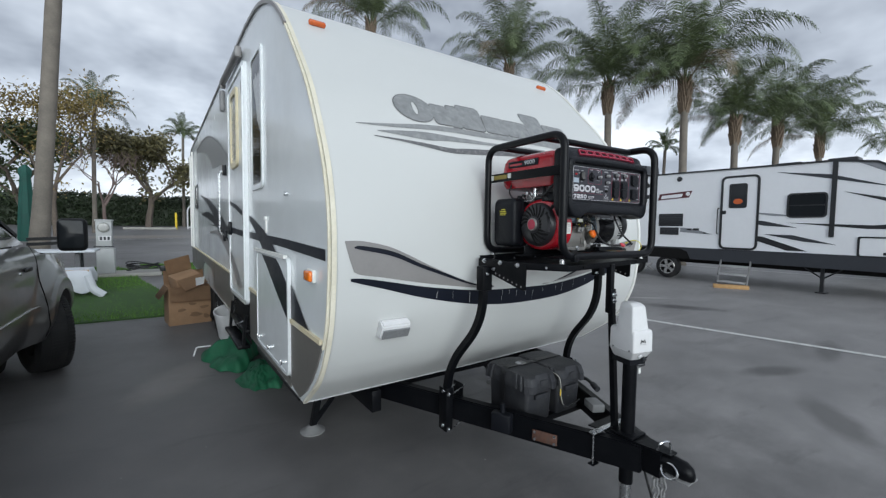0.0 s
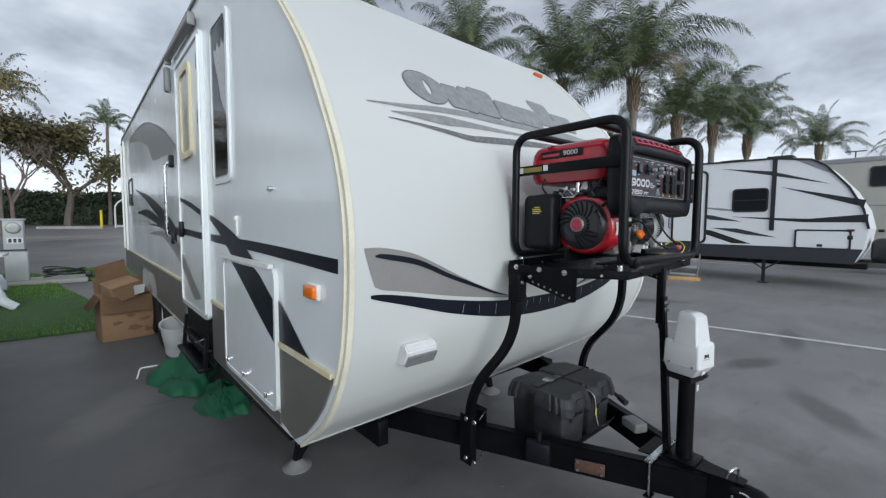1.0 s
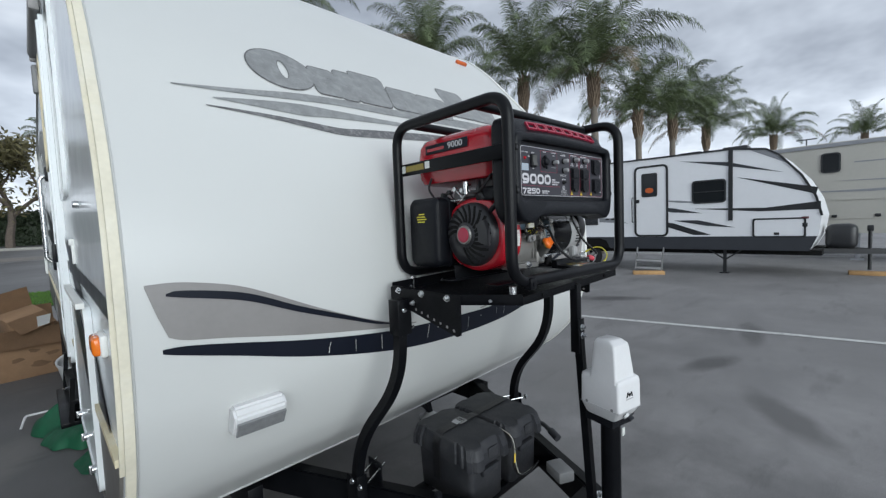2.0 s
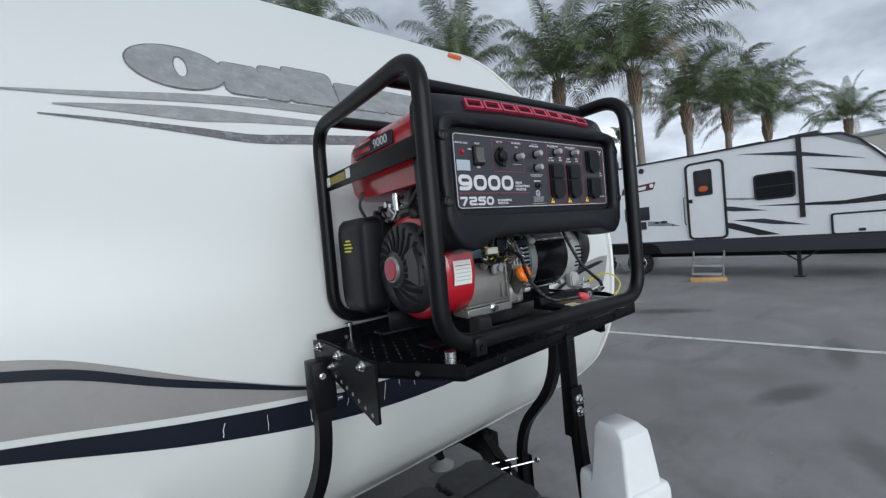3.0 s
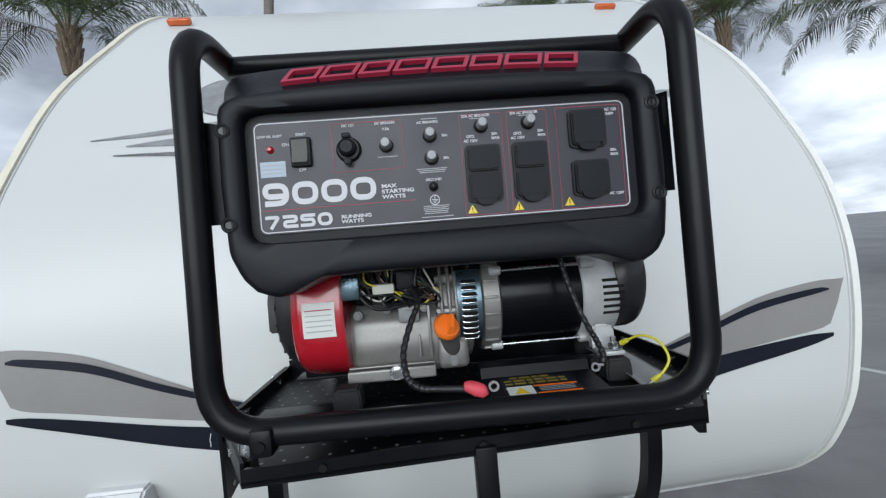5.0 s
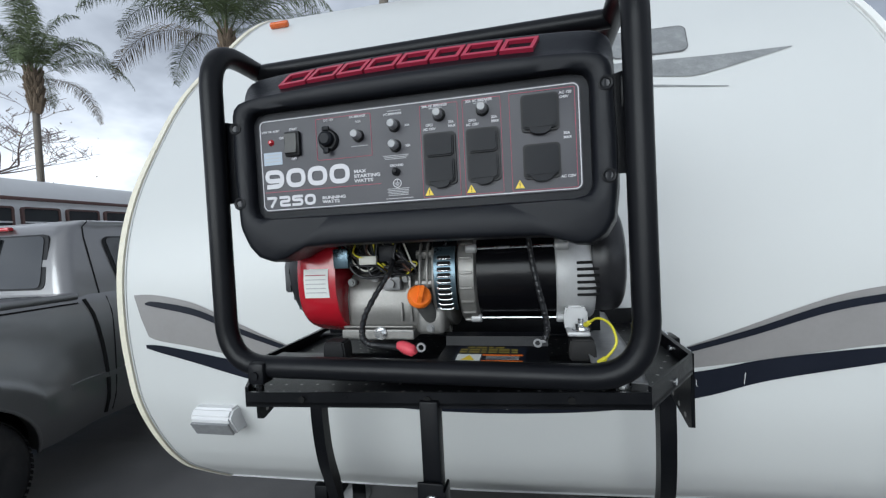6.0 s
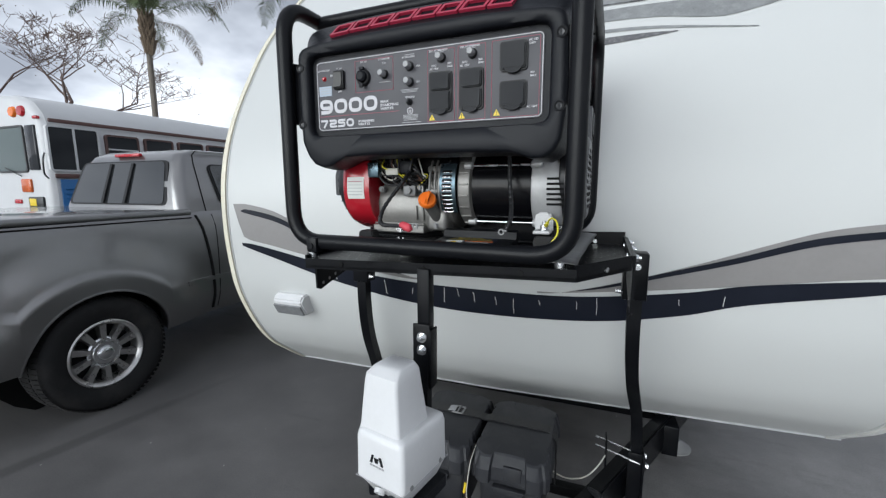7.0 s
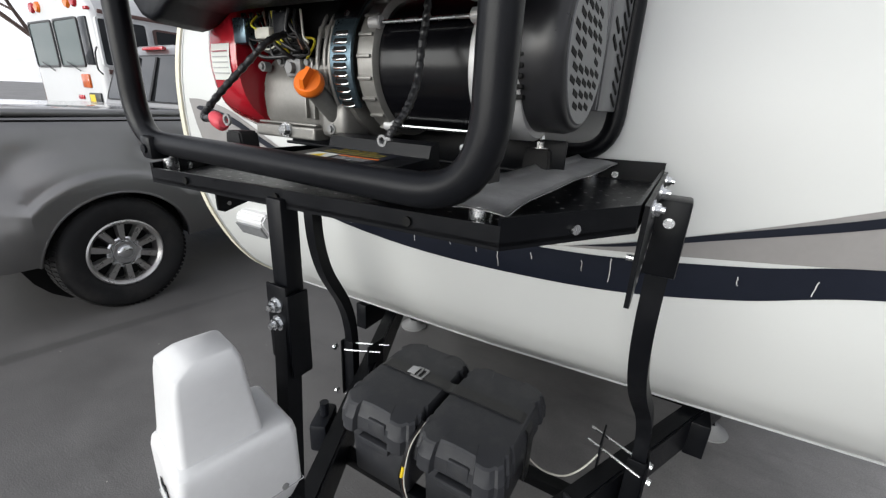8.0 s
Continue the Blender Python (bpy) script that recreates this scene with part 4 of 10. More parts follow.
    for z in (2.08, 1.37):
        bm = B(); box(bm, (S - 0.022, 5.03, z), (0.04, 0.075, 0.11), 0.008)
        part("handle_mount", bm, M["black_plastic"], gh, "black mount")
    # rolled awning over the door and its arm
    bm = B(); tube(bm, [(S - 0.035, 3.90, 2.955), (S - 0.045, 4.85, 2.955)], 0.030, 12)
    part("door_awning", bm, M["decal_grey"], trailer, "rolled grey door awning")
    for y in (3.88, 4.87):
        bm = B(); box(bm, (S - 0.04, y, 2.945), (0.05, 0.03, 0.09), 0.01)
        part("awning_end", bm, M["decal_grey"], trailer)
    bm = B(); box(bm, (S - 0.035, 4.98, 2.80), (0.05, 0.08, 0.22), 0.02)
    part("porch_light", bm, M["grey_metal"], trailer, "weathered grey porch light")
    # awning posts near the rear corner
    for y in (9.9, 10.5):
        bm = B(); tube(bm, [(S - 0.035, y, 1.0), (S - 0.035, y, 2.95)], (0.014, 0.022), square=True)
        part("awning_post", bm, M["trim_white"], trailer, "white awning post")
    bm = B(); ringplate(bm, rrect(9.2, 2.0, 0.6, 0.45, 0.05), rrect(9.2, 2.0, 0.53, 0.38, 0.04), "x", S - 0.018, S - 0.003)
    rw = part("side_window", bm, M["rv_black"], trailer, "small dark rear side window")
    side_plate("pane", rrect(9.2, 2.0, 0.53, 0.38, 0.04), S - 0.010, M["glass"], rw, x_in=S - 0.006)
    # step well under the door, its shade drawn as a sheet; folded black step
    side_plate("step_well", [(3.67, 0.50), (3.67, 0.845), (4.61, 0.845), (4.61, 0.50)], S - 0.004, M["under"], label="near-black sheet standing for the shade in the step well", smooth=0)
    bm = B()
    for z, d in ((0.60, 0.02), (0.47, -0.03)):
        box(bm, (S - 0.02 + d, 4.12, z), (0.10, 0.80, 0.03), 0.006)
    for y in (3.74, 4.50):
        tube(bm, [(S - 0.03, y, 0.74), (S - 0.055, y, 0.46)], (0.012, 0.02), square=True)
    part("folding_step", bm, M["black_steel"], trailer, "black folding entry step, folded")
    bm = B(); tube(bm, fillet([(S - 0.03, 3.80, 0.68), (S - 0.07, 3.82, 0.66), (S - 0.07, 3.98, 0.62), (S - 0.04, 4.0, 0.60)], 0.03), 0.006, 8)
    part("step_spring", bm, M["steel"], trailer)


entry_side()


def chassis():
    bm = B(); box(bm, ((SIDE_L + SIDE_R) / 2, (2.25 + REAR) / 2, 0.535), (2.38, REAR - 2.53, 0.03))
    part("underfloor", bm, M["under"], trailer, "dark underfloor")
    for x in (CX - 0.72, CX + 0.72):
        bm = B(); box(bm, (x, 5.9, 0.455), (0.06, 7.4, 0.13), 0.004)
        part("chassis_rail", bm, M["black_steel"], trailer, "black chassis rail")
    for y in (2.45, 4.6, 8.3):
        bm = B(); box(bm, (CX, y, 0.47), (1.44, 0.06, 0.10), 0.004)
        part("cross_member", bm, M["black_steel"], trailer)
    for y in (6.38, 7.24):
        for sx in (-1, 1):
            x = CX + sx * 1.06
            bm = B()
            lathe(bm, [(0.19, -0.085), (0.30, -0.10), (0.345, -0.075), (0.352, 0.0), (0.345, 0.075), (0.30, 0.10), (0.19, 0.085), (0.19, -0.085)], (x, y, 0.352), Matrix.Rotation(radians(90), 3, "Y"), 28)
            wh = part("wheel", bm, M["rubber"], trailer, "black trailer tyre")
            bm = B(); lathe(bm, [(0.0, 0.03), (0.05, 0.055), (0.07, 0.03), (0.16, 0.02), (0.195, 0.06), (0.195, -0.06), (0.0, -0.05)], (x, y, 0.352), Matrix.Rotation(radians(90 * sx), 3, "Y"), 24)
            part("rim", bm, M["trim_white"], wh)
    # stabiliser jacks at the front corners, a foot plate on two legs
    for sx in (-1, 1):
        px, py = CX + sx * 0.88, 2.93
        bm = B()
        lathe(bm, [(0.0, 0.0), (0.085, 0.0), (0.088, 0.010), (0.06, 0.022), (0.03, 0.05), (0.0, 0.05)], (px, py, 0.0), seg=22)
        foot = part("foot_pad", bm, M["grey_metal"], trailer, "round steel foot pad")
        bm = B(); tube(bm, [(px, py, 0.04), (px - sx * 0.10, py + 0.02, 0.50)], (0.022, 0.018), square=True)
        part("leg", bm, M["black_steel"], foot)
        bm = B(); tube(bm, [(px, py, 0.05), (px - sx * 0.42, py + 0.04, 0.50)], (0.014, 0.012), square=True)
        part("brace", bm, M["black_steel"], foot)
    # slide-out skid and black corner bars under the entry side
    bm = B(); tube(bm, [(S + 0.05, 2.35, 0.52), (S + 0.05, 3.55, 0.50)], (0.02, 0.03), square=True)
    part("sill_rail", bm, M["black_steel"], trailer)


chassis()


def roof_things():
    bm = B(); box(bm, (CX, 6.0, ROOF + 0.14), (0.72, 0.95, 0.26), 0.09, 3)
    part("roof_air_conditioner", bm, M["white_plastic"], trailer, "white roof air conditioner")


roof_things()

# the whole trailer stands about one degree askew to the lot
for ob in trailer.children_recursive:
    for v in ob.data.vertices:
        y = v.co.y + PIVOT[trailer.name].y
        v.co.x -= SKEW * max(0.0, y - 1.8)

# ---------------------------------------------------------------- the generator on its tray
gen = thing("portable_generator", (1.77, 1.455, 1.352), "red and black portable generator in a black tube frame", "generator", rot=(0, 0, -1.3))
gen.location.x += 0.0058
XL, XR, YF, YB, ZB, ZT = 1.430, 2.086, 1.190, 1.715, 1.380, 1.922
YFR = 1.172
RT = 0.0178


def radial(outline, n, c):
    """Resamples a convex-ish outline at even angles about c."""
    out = []
    m = len(outline)
    for k in range(n):
        a = 2 * math.pi * k / n
        d = Vector((math.cos(a), math.sin(a)))
        best = 0.0
        for i in range(m):
            p, q = Vector(outline[i]) - Vector(c), Vector(outline[(i + 1) % m]) - Vector(c)
            e = q - p
            den = d.x * e.y - d.y * e.x
            if abs(den) < 1e-9:
                continue
            t = (p.x * e.y - p.y * e.x) / den
            u = (p.x * d.y - p.y * d.x) / den
            if t > 0 and -1e-6 <= u <= 1 + 1e-6:
                best = max(best, t)
        out.append((c[0] + d.x * best, c[1] + d.y * best))
    return out


def text(body, x, z, size, material, parent, y, wide=1.0, align="LEFT", bold=0.0, depth=0.0004, name="lettering", lean=0.0):
    """Writing in the built-in font on a face that looks towards -y."""
    cu = bpy.data.curves.new("writing", "FONT")
    cu.body, cu.size, cu.align_x, cu.align_y, cu.offset, cu.extrude = body, size, align, "CENTER", bold, depth
    ob = bpy.data.objects.new("writing", cu)
    me = bpy.data.meshes.new_from_object(ob)
    bpy.data.objects.remove(ob)
    p = PIVOT[parent.name]
    me.transform(Matrix.Translation((x - p.x, y - p.y, z - p.z)) @ Matrix.Rotation(radians(90), 4, "X") @ Matrix.Diagonal((wide, 1, 1, 1)))
    me.materials.append(material)
    o = new(name, me)
    o.parent = parent
    PIVOT[o.name] = p
    return o


def frame_tubes():
    bm = B()
    loop = [(XL, YF, ZB), (XL, YF, ZT), (XL, YB, ZT), (XL, YB, ZB), (XR, YB, ZB), (XR, YB, ZT), (XR, YFR, ZT), (XR, YFR, ZB)]
    tube(bm, fillet(loop, 0.078, 8, True), RT, 16, True)
    part("tube_frame", bm, M["black_tube"], gen, "black bent steel tube frame", smooth=60)
    for y in (1.312, 1.62):
        bm = B(); tube(bm, [(XL + 0.004, y, ZT - 0.004), (XR - 0.004, y, ZT - 0.004)], RT * 0.86, 14)
        part("cross_tube", bm, M["black_tube"], gen)
    # flat bars that carry the tank on both ends
    for x, sx in ((XL, 1), (XR, -1)):
        bm = B(); box(bm, (x + sx * 0.012, 1.46, 1.766), (0.006, 0.52, 0.044), 0.003)
        bar = part("side_bar", bm, M["black_steel"], gen, "black flat side bar with a warning strip")
        if sx == 1:
            bm = B(); box(bm, (x + 0.0085, 1.625, 1.768), (0.0012, 0.100, 0.021))
            part("warning_strip", bm, M["faded_yellow"], bar, "yellow warning strip")
            bm = B(); box(bm, (x + 0.008, 1.690, 1.768), (0.0014, 0.022, 0.026))
            part("white_label", bm, M["sticker"], bar)
            bm = B(); box(bm, (x + 0.008, 1.555, 1.770), (0.0014, 0.024, 0.024))
            part("white_label", bm, M["sticker"], bar)
    # bolt tabs welded to the bottom front tube
    bm = B(); box(bm, (1.500, YF - 0.012, ZB - 0.006), (0.03, 0.03, 0.036), 0.006)
    cyl(bm, (1.500, YF - 0.03, ZB - 0.008), (1.500, YF - 0.024, ZB - 0.008), 0.007, 12)
    part("mounting_tab", bm, M["black_tube"], gen)
    for z0, z1 in ((1.655, 1.83),):
        for x, sx in ((XL, 1), (XR, -1)):
            bm = B()
            prism(bm, [(x + sx * 0.005, z0), (x + sx * 0.050, z0), (x + sx * 0.050, z1 - 0.045), (x + sx * 0.005, z1 - 0.035)][:: (1 if sx > 0 else -1)], "y", YF + 0.012, YF + 0.016)
            part("frame_bracket", bm, M["black_steel"], gen)
    # rubber mounts between frame and tray
    for x in (1.462, 2.062):
        for y in (1.215, 1.70):
            bm = B(); cyl(bm, (x, y, 1.340 + 0.027 * (x - 2.15)), (x, y, 1.366), 0.012, 14)
            part("rubber_mount", bm, M["steel"], gen, "steel spacer under the frame")


frame_tubes()


def control_housing():
    c = (1.762, 1.713)
    n = 180
    low = [(2.064, 1.70), (2.063, 1.640), (2.057, 1.593), (2.044, 1.571), (2.022, 1.559), (2.000, 1.561), (1.984, 1.571), (1.960, 1.5745), (1.90, 1.5755), (1.64, 1.577), (1.582, 1.574), (1.555, 1.558), (1.526, 1.552), (1.500, 1.560), (1.482, 1.579), (1.467, 1.612), (1.4625, 1.70)]

    def ends(top, r, grow):
        """The housing's outline with its top edge at a height, rounded at the upper corners."""
        pts = [(x + (grow if x > c[0] else -grow) * 3.5 * max(0.0, min(1.0, (abs(x - c[0]) - 0.15) / 0.10)), z - (grow if z < 1.65 else 0.0)) for x, z in low]
        head = fillet([pts[-1], (1.464 - 3.5 * grow, top - 0.012), (1.512, top - 0.005), (1.63, top + 0.001), (1.762, top + 0.003), (1.894, top + 0.001), (2.012, top - 0.005), (2.060 + 3.5 * grow, top - 0.012), pts[0]], r, 8)
        return pts + [(p.x, p.y) for p in head[1:-1]]
    F, S = radial(ends(1.830, 0.026, 0.0), n, c), radial(ends(1.882, 0.034, 0.003), n, c)
    I = radial(rrect(1.762, 1.713, 0.538, 0.176, 0.020), n, c)
    bm = B()
    rows = []
    for k in range(n):
        f, s, i = Vector(F[k]), Vector(S[k]), Vector(I[k])
        out = (f - Vector(c)).normalized()
        ring = [(i, 1.2085), (i + out * 0.0012, 1.1985), (i + out * 0.003, 1.1945), (i + out * 0.007, 1.1912), (i.lerp(f, 0.55), 1.1888), (f - out * 0.011, 1.1888), (f - out * 0.005, 1.1905), (f - out * 0.0015, 1.1935), (f, 1.198)]
        ring += [(f.lerp(s, u), 1.198 + 0.038 * u / 0.90) for u in (0.3, 0.6, 0.90)]
        ring += [(f.lerp(s, 0.97), 1.241), (s, 1.249), (s, 1.268), (s - out * 0.006, 1.276), (s - out * 0.020, 1.280)]
        rows.append([bm.verts.new((p.x, y, p.y)) for p, y in ring])
    for k in range(n):
        A, C = rows[k], rows[(k + 1) % n]
        for j in range(len(A) - 1):
            bm.faces.new((A[j], C[j], C[j + 1], A[j + 1]))
    bm.faces.new([r[-1] for r in rows][::-1])
    bmesh.ops.recalc_face_normals(bm, faces=bm.faces[:])
    house = part("control_housing", bm, M["black_plastic"], gen, "black plastic control housing with raised red lettering", smooth=50)
    bm = B(); prism(bm, rrect(1.762, 1.713, 0.556, 0.194, 0.022), "y", 1.2090, 1.2150)
    part("recess_floor", bm, M["black_plastic"], house, smooth=0)
    # eight plain raised red plates on the sloped brow, open frames of broad strokes
    tilt = Matrix.Rotation(math.atan2(0.0468, 0.038), 3, "X")

    def brow(u, v, h):
        p = tilt @ Vector((0, v, h))
        return Vector((u, 1.2165 + p.y, 1.8530 + 0.003 - 0.118 * (u - 1.762) ** 2 + p.z))

    def stroke(pts, w, name="letter_plate", label=""):
        """A raised stroke along points of the brow, mitred at its corners."""
        bm = B()
        P = [Vector(p) for p in pts]
        L, Rr = [], []
        for k, p in enumerate(P):
            a = (p - P[k - 1]).normalized() if k else (P[1] - p).normalized()
            b = (P[k + 1] - p).normalized() if k < len(P) - 1 else a
            m = (Vector((-a.y, a.x)) + Vector((-b.y, b.x))).normalized()
            d = w / 2 / max(0.35, m.dot(Vector((-a.y, a.x))))
            L.append(p + m * d); Rr.append(p - m * d)
        quad = [[bm.verts.new(brow(q.x, q.y, h)) for q, h in ((l, -0.002), (l, 0.0055), (r, 0.0055), (r, -0.002))] for l, r in zip(L, Rr)]
        for A, C in zip(quad, quad[1:]):
            for j in range(4):
                bm.faces.new((A[j], A[(j + 1) % 4], C[(j + 1) % 4], C[j]))
        bm.faces.new(quad[0]); bm.faces.new(quad[-1][::-1])
        bmesh.ops.recalc_face_normals(bm, faces=bm.faces[:])
        part(name, bm, M["red_dark"], house, label, smooth=0)
    x, h, sl = 1.556, 0.0135, 0.30
    for k, w in enumerate((0.042, 0.042, 0.038, 0.043, 0.043, 0.038, 0.047, 0.042)):
        P = lambda u, v: (x + w * u + sl * v, v)
        stroke([P(0.5, -h), P(0, -h), P(0, h), P(1, h), P(1, -h), P(0.5, -h)], 0.0056, label="raised dark red plate")
        x += w + 0.0098
    bm = B(); box(bm, (1.765, 1.286, 1.70), (0.55, 0.02, 0.20), 0.006)
    part("back_plate", bm, M["black_steel"], house)
    for x in (1.472, 2.051):
        for z in (1.652, 1.776):
            bm = B(); lathe(bm, [(0.0062, -0.004), (0.0062, 0.0012), (0.0085, 0.0022), (0.0105, 0.0012), (0.011, -0.004)], (x, 1.190, z), Matrix.Rotation(radians(90), 3, "X"), 16)
            sc = part("screw_seat", bm, M["truck_trim"], house, "round screw seat")
            bm = B(); lathe(bm, [(0.0, 0.001), (0.0048, 0.001), (0.0060, -0.001), (0.0060, -0.004), (0.0, -0.004)], (x, 1.190, z), Matrix.Rotation(radians(90), 3, "X"), 12)
            part("screw", bm, M["starter"], sc)
    return house


house = control_housing()
YP = 1.2060


def figures(word, x, z, w, pitch, h, stroke, parent):
    """Wide square figures drawn with one broad stroke each: x, z is the lower left corner of the first."""
    e = stroke / 2
    paths = {"0": [(e, e), (w - e, e), (w - e, h - e), (e, h - e)],
             "9": [(e * 0.6, e), (w - e, e), (w - e, h - e), (e, h - e), (e, h * 0.42), (w - stroke, h * 0.42)],
             "7": [(0, h - e), (w - e, h - e), (w * 0.34, 0)],
             "2": [(0, h - e), (w - e, h - e), (w - e, h * 0.5), (e, h * 0.5), (e, e), (w, e)],
             "5": [(w, h - e), (e, h - e), (e, h * 0.55), (w - e, h * 0.55), (w - e, e), (0, e)]}
    for k, ch in enumerate(word):
        pts = [(x + k * pitch + a, YP - 0.0004, z + b) for a, b in paths[ch]]
        bm = B()
        tube(bm, fillet(pts, stroke * (1.5 if ch in "09" else 0.75), 5, ch == "0"), (e, 0.0004), square=True, closed=ch == "0")
        part("lettering", bm, M["print_white"], parent, "broad white figure", smooth=0)


def control_panel():
    bm = B(); prism(bm, rrect(1.762, 1.713, 0.514, 0.152, 0.010), "y", YP, 1.211)
    pan = part("control_panel", bm, M["panel"], gen, "dark control panel printed in white and red", smooth=0)

    def frame_line(x0, z0, x1, z1, w, material, r=0.004):
        bm = B()
        cx, cz = (x0 + x1) / 2, (z0 + z1) / 2
        ringplate(bm, rrect(cx, cz, x1 - x0, z1 - z0, r), rrect(cx, cz, x1 - x0 - 2 * w, z1 - z0 - 2 * w, max(r - w, 0.001)), "y", YP - 0.0006, YP + 0.001)
        part("printed_line", bm, material, pan, smooth=0)
    frame_line(1.5065, 1.6385, 2.0175, 1.7875, 0.0013, M["print_white"], 0.009)
    frame_line(1.6095, 1.7140, 1.7050, 1.7808, 0.0007, M["print_red"], 0.002)
    frame_line(1.7850, 1.6414, 1.8440, 1.7815, 0.0007, M["print_red"], 0.002)
    frame_line(1.8510, 1.6412, 1.9080, 1.7820, 0.0007, M["print_red"], 0.002)
    frame_line(1.9200, 1.6410, 2.0120, 1.7825, 0.0007, M["print_red"], 0.002)
    bm = B(); box(bm, (1.613, YP, 1.6690), (0.208, 0.0012, 0.0009))
    part("printed_line", bm, M["print_red"], pan, smooth=0)
    t = lambda s, x, z, size, wide=1.2, mat="print_white", bold=0.0: text(s, x, z, size, M[mat], pan, YP - 0.0005, wide, bold=bold)
    figures("9000", 1.5120, 1.6745, 0.0352, 0.0392, 0.0312, 0.0075, pan)
    figures("7250", 1.5130, 1.6440, 0.0200, 0.0232, 0.0176, 0.0044, pan)
    for s, z in (("MAX", 1.6908), ("STARTING", 1.6834), ("WATTS", 1.6760)):
        t(s, 1.6720, z, 0.0070, 1.35, bold=0.00022)
    t("RUNNING", 1.6145, 1.6532, 0.0066, 1.35, bold=0.0002); t("WATTS", 1.6145, 1.6468, 0.0066, 1.35, bold=0.0002)
    for s, x, z, size in (("LOW OIL ALERT", 1.5100, 1.7690, 0.0046), ("ON", 1.5425, 1.7569, 0.0060), ("START", 1.5615, 1.7695, 0.0048), ("OFF", 1.5630, 1.7210, 0.0056), ("DC 12V", 1.6240, 1.7770, 0.0052),
                          ("DC BREAKER", 1.6690, 1.7775, 0.0048), ("8.3A", 1.6790, 1.7690, 0.0050), ("30A", 1.7595, 1.7550, 0.0050), ("30A", 1.7595, 1.7238, 0.0050), ("AC BREAKERS", 1.7265, 1.7745, 0.0048),
                          ("GROUND", 1.7330, 1.6950, 0.0050), ("20A AC BREAKER", 1.7885, 1.7790, 0.0052), ("20A AC BREAKER", 1.8560, 1.7790, 0.0052), ("GFCI", 1.7935, 1.7505, 0.0052), ("AC 120V", 1.7895, 1.7445, 0.0052),
                          ("20A", 1.8285, 1.7525, 0.0052), ("MAX", 1.8285, 1.7465, 0.0052), ("GFCI", 1.8595, 1.7505, 0.0052), ("AC 120V", 1.8555, 1.7445, 0.0052), ("20A", 1.8935, 1.7525, 0.0052), ("MAX", 1.8935, 1.7465, 0.0052),
                          ("AC 120", 1.9905, 1.7755, 0.0054), ("/240V", 1.9905, 1.7695, 0.0054), ("30A", 1.9945, 1.7185, 0.0052), ("MAX", 1.9945, 1.7125, 0.0052), ("AC 120V", 1.9890, 1.6575, 0.0054)):
        t(s, x, z, size, 1.0, bold=0.00012)
    # print too small to read
    for x, z, w in ((1.6700, 1.7310, 0.028), (1.7220, 1.7105, 0.042), (1.7240, 1.7080, 0.038), (1.7260, 1.7055, 0.034), (1.7270, 1.6590, 0.036), (1.7275, 1.6565, 0.034), (1.7270, 1.6540, 0.035),
                    (1.7285, 1.6515, 0.032), (1.7280, 1.6490, 0.033), (1.7240, 1.6440, 0.044), (1.7330, 1.7795, 0.022), (1.8000, 1.7755, 0.020), (1.8680, 1.7755, 0.020)):
        bm = B(); box(bm, (x + w / 2, YP, z), (w, 0.0010, 0.0010))
        part("small_print", bm, M["print_grey"], pan, smooth=0)
    # oil lamp and stickers
    bm = B(); lathe(bm, [(0, 0.006), (0.003, 0.005), (0.0045, 0.002), (0.0055, 0.0), (0, 0)], (1.5265, YP, 1.7512), Matrix.Rotation(radians(90), 3, "X"), 14)
    part("indicator_lamp", bm, M["red_lens"], pan, "small red indicator lamp")
    bm = B(); box(bm, (1.5285, YP, 1.7245), (0.034, 0.0012, 0.021))
    st = part("sticker", bm, M["sticker_blue"], pan, "pale blue sticker")
    for k in range(3):
        bm = B(); box(bm, (1.5285, YP - 0.0008, 1.7305 - 0.0055 * k), (0.028, 0.0006, 0.0014))
        part("small_print", bm, M["print_grey"], st, smooth=0)
    # rocker switch
    bm = B(); box(bm, (1.5680, YP - 0.003, 1.7450), (0.028, 0.008, 0.040), 0.003)
    sw = part("rocker_switch", bm, M["truck_trim"], gen, "black rocker switch with a grey rocker")
    bm = B(); prism(bm, [(YP - 0.006, 1.7285), (YP - 0.0125, 1.7295), (YP - 0.0085, 1.7455), (YP - 0.010, 1.7605), (YP - 0.006, 1.7615)], "x", 1.5575, 1.5780)
    part("rocker", bm, M["filler_grey"], sw)
    # 12 volt socket with its rubber flap
    bm = B(); lathe(bm, [(0, 0.005), (0.010, 0.006), (0.0145, 0.006), (0.0165, 0.004), (0.0175, 0), (0, 0)], (1.6320, YP, 1.7440), Matrix.Rotation(radians(90), 3, "X"), 24)
    so = part("socket", bm, M["truck_trim"], gen, "black socket with a rubber cap")
    bm = B(); lathe(bm, [(0, 0.016), (0.008, 0.016), (0.0115, 0.013), (0.0125, 0.006), (0, 0.005)], (1.6310, YP, 1.7455), Matrix.Rotation(radians(90), 3, "X"), 20)
    box(bm, (1.6300, YP - 0.006, 1.7625), (0.012, 0.006, 0.007), 0.002); box(bm, (1.6310, YP - 0.010, 1.7270), (0.010, 0.005, 0.010), 0.002)
    part("cap", bm, M["black_plastic"], so)
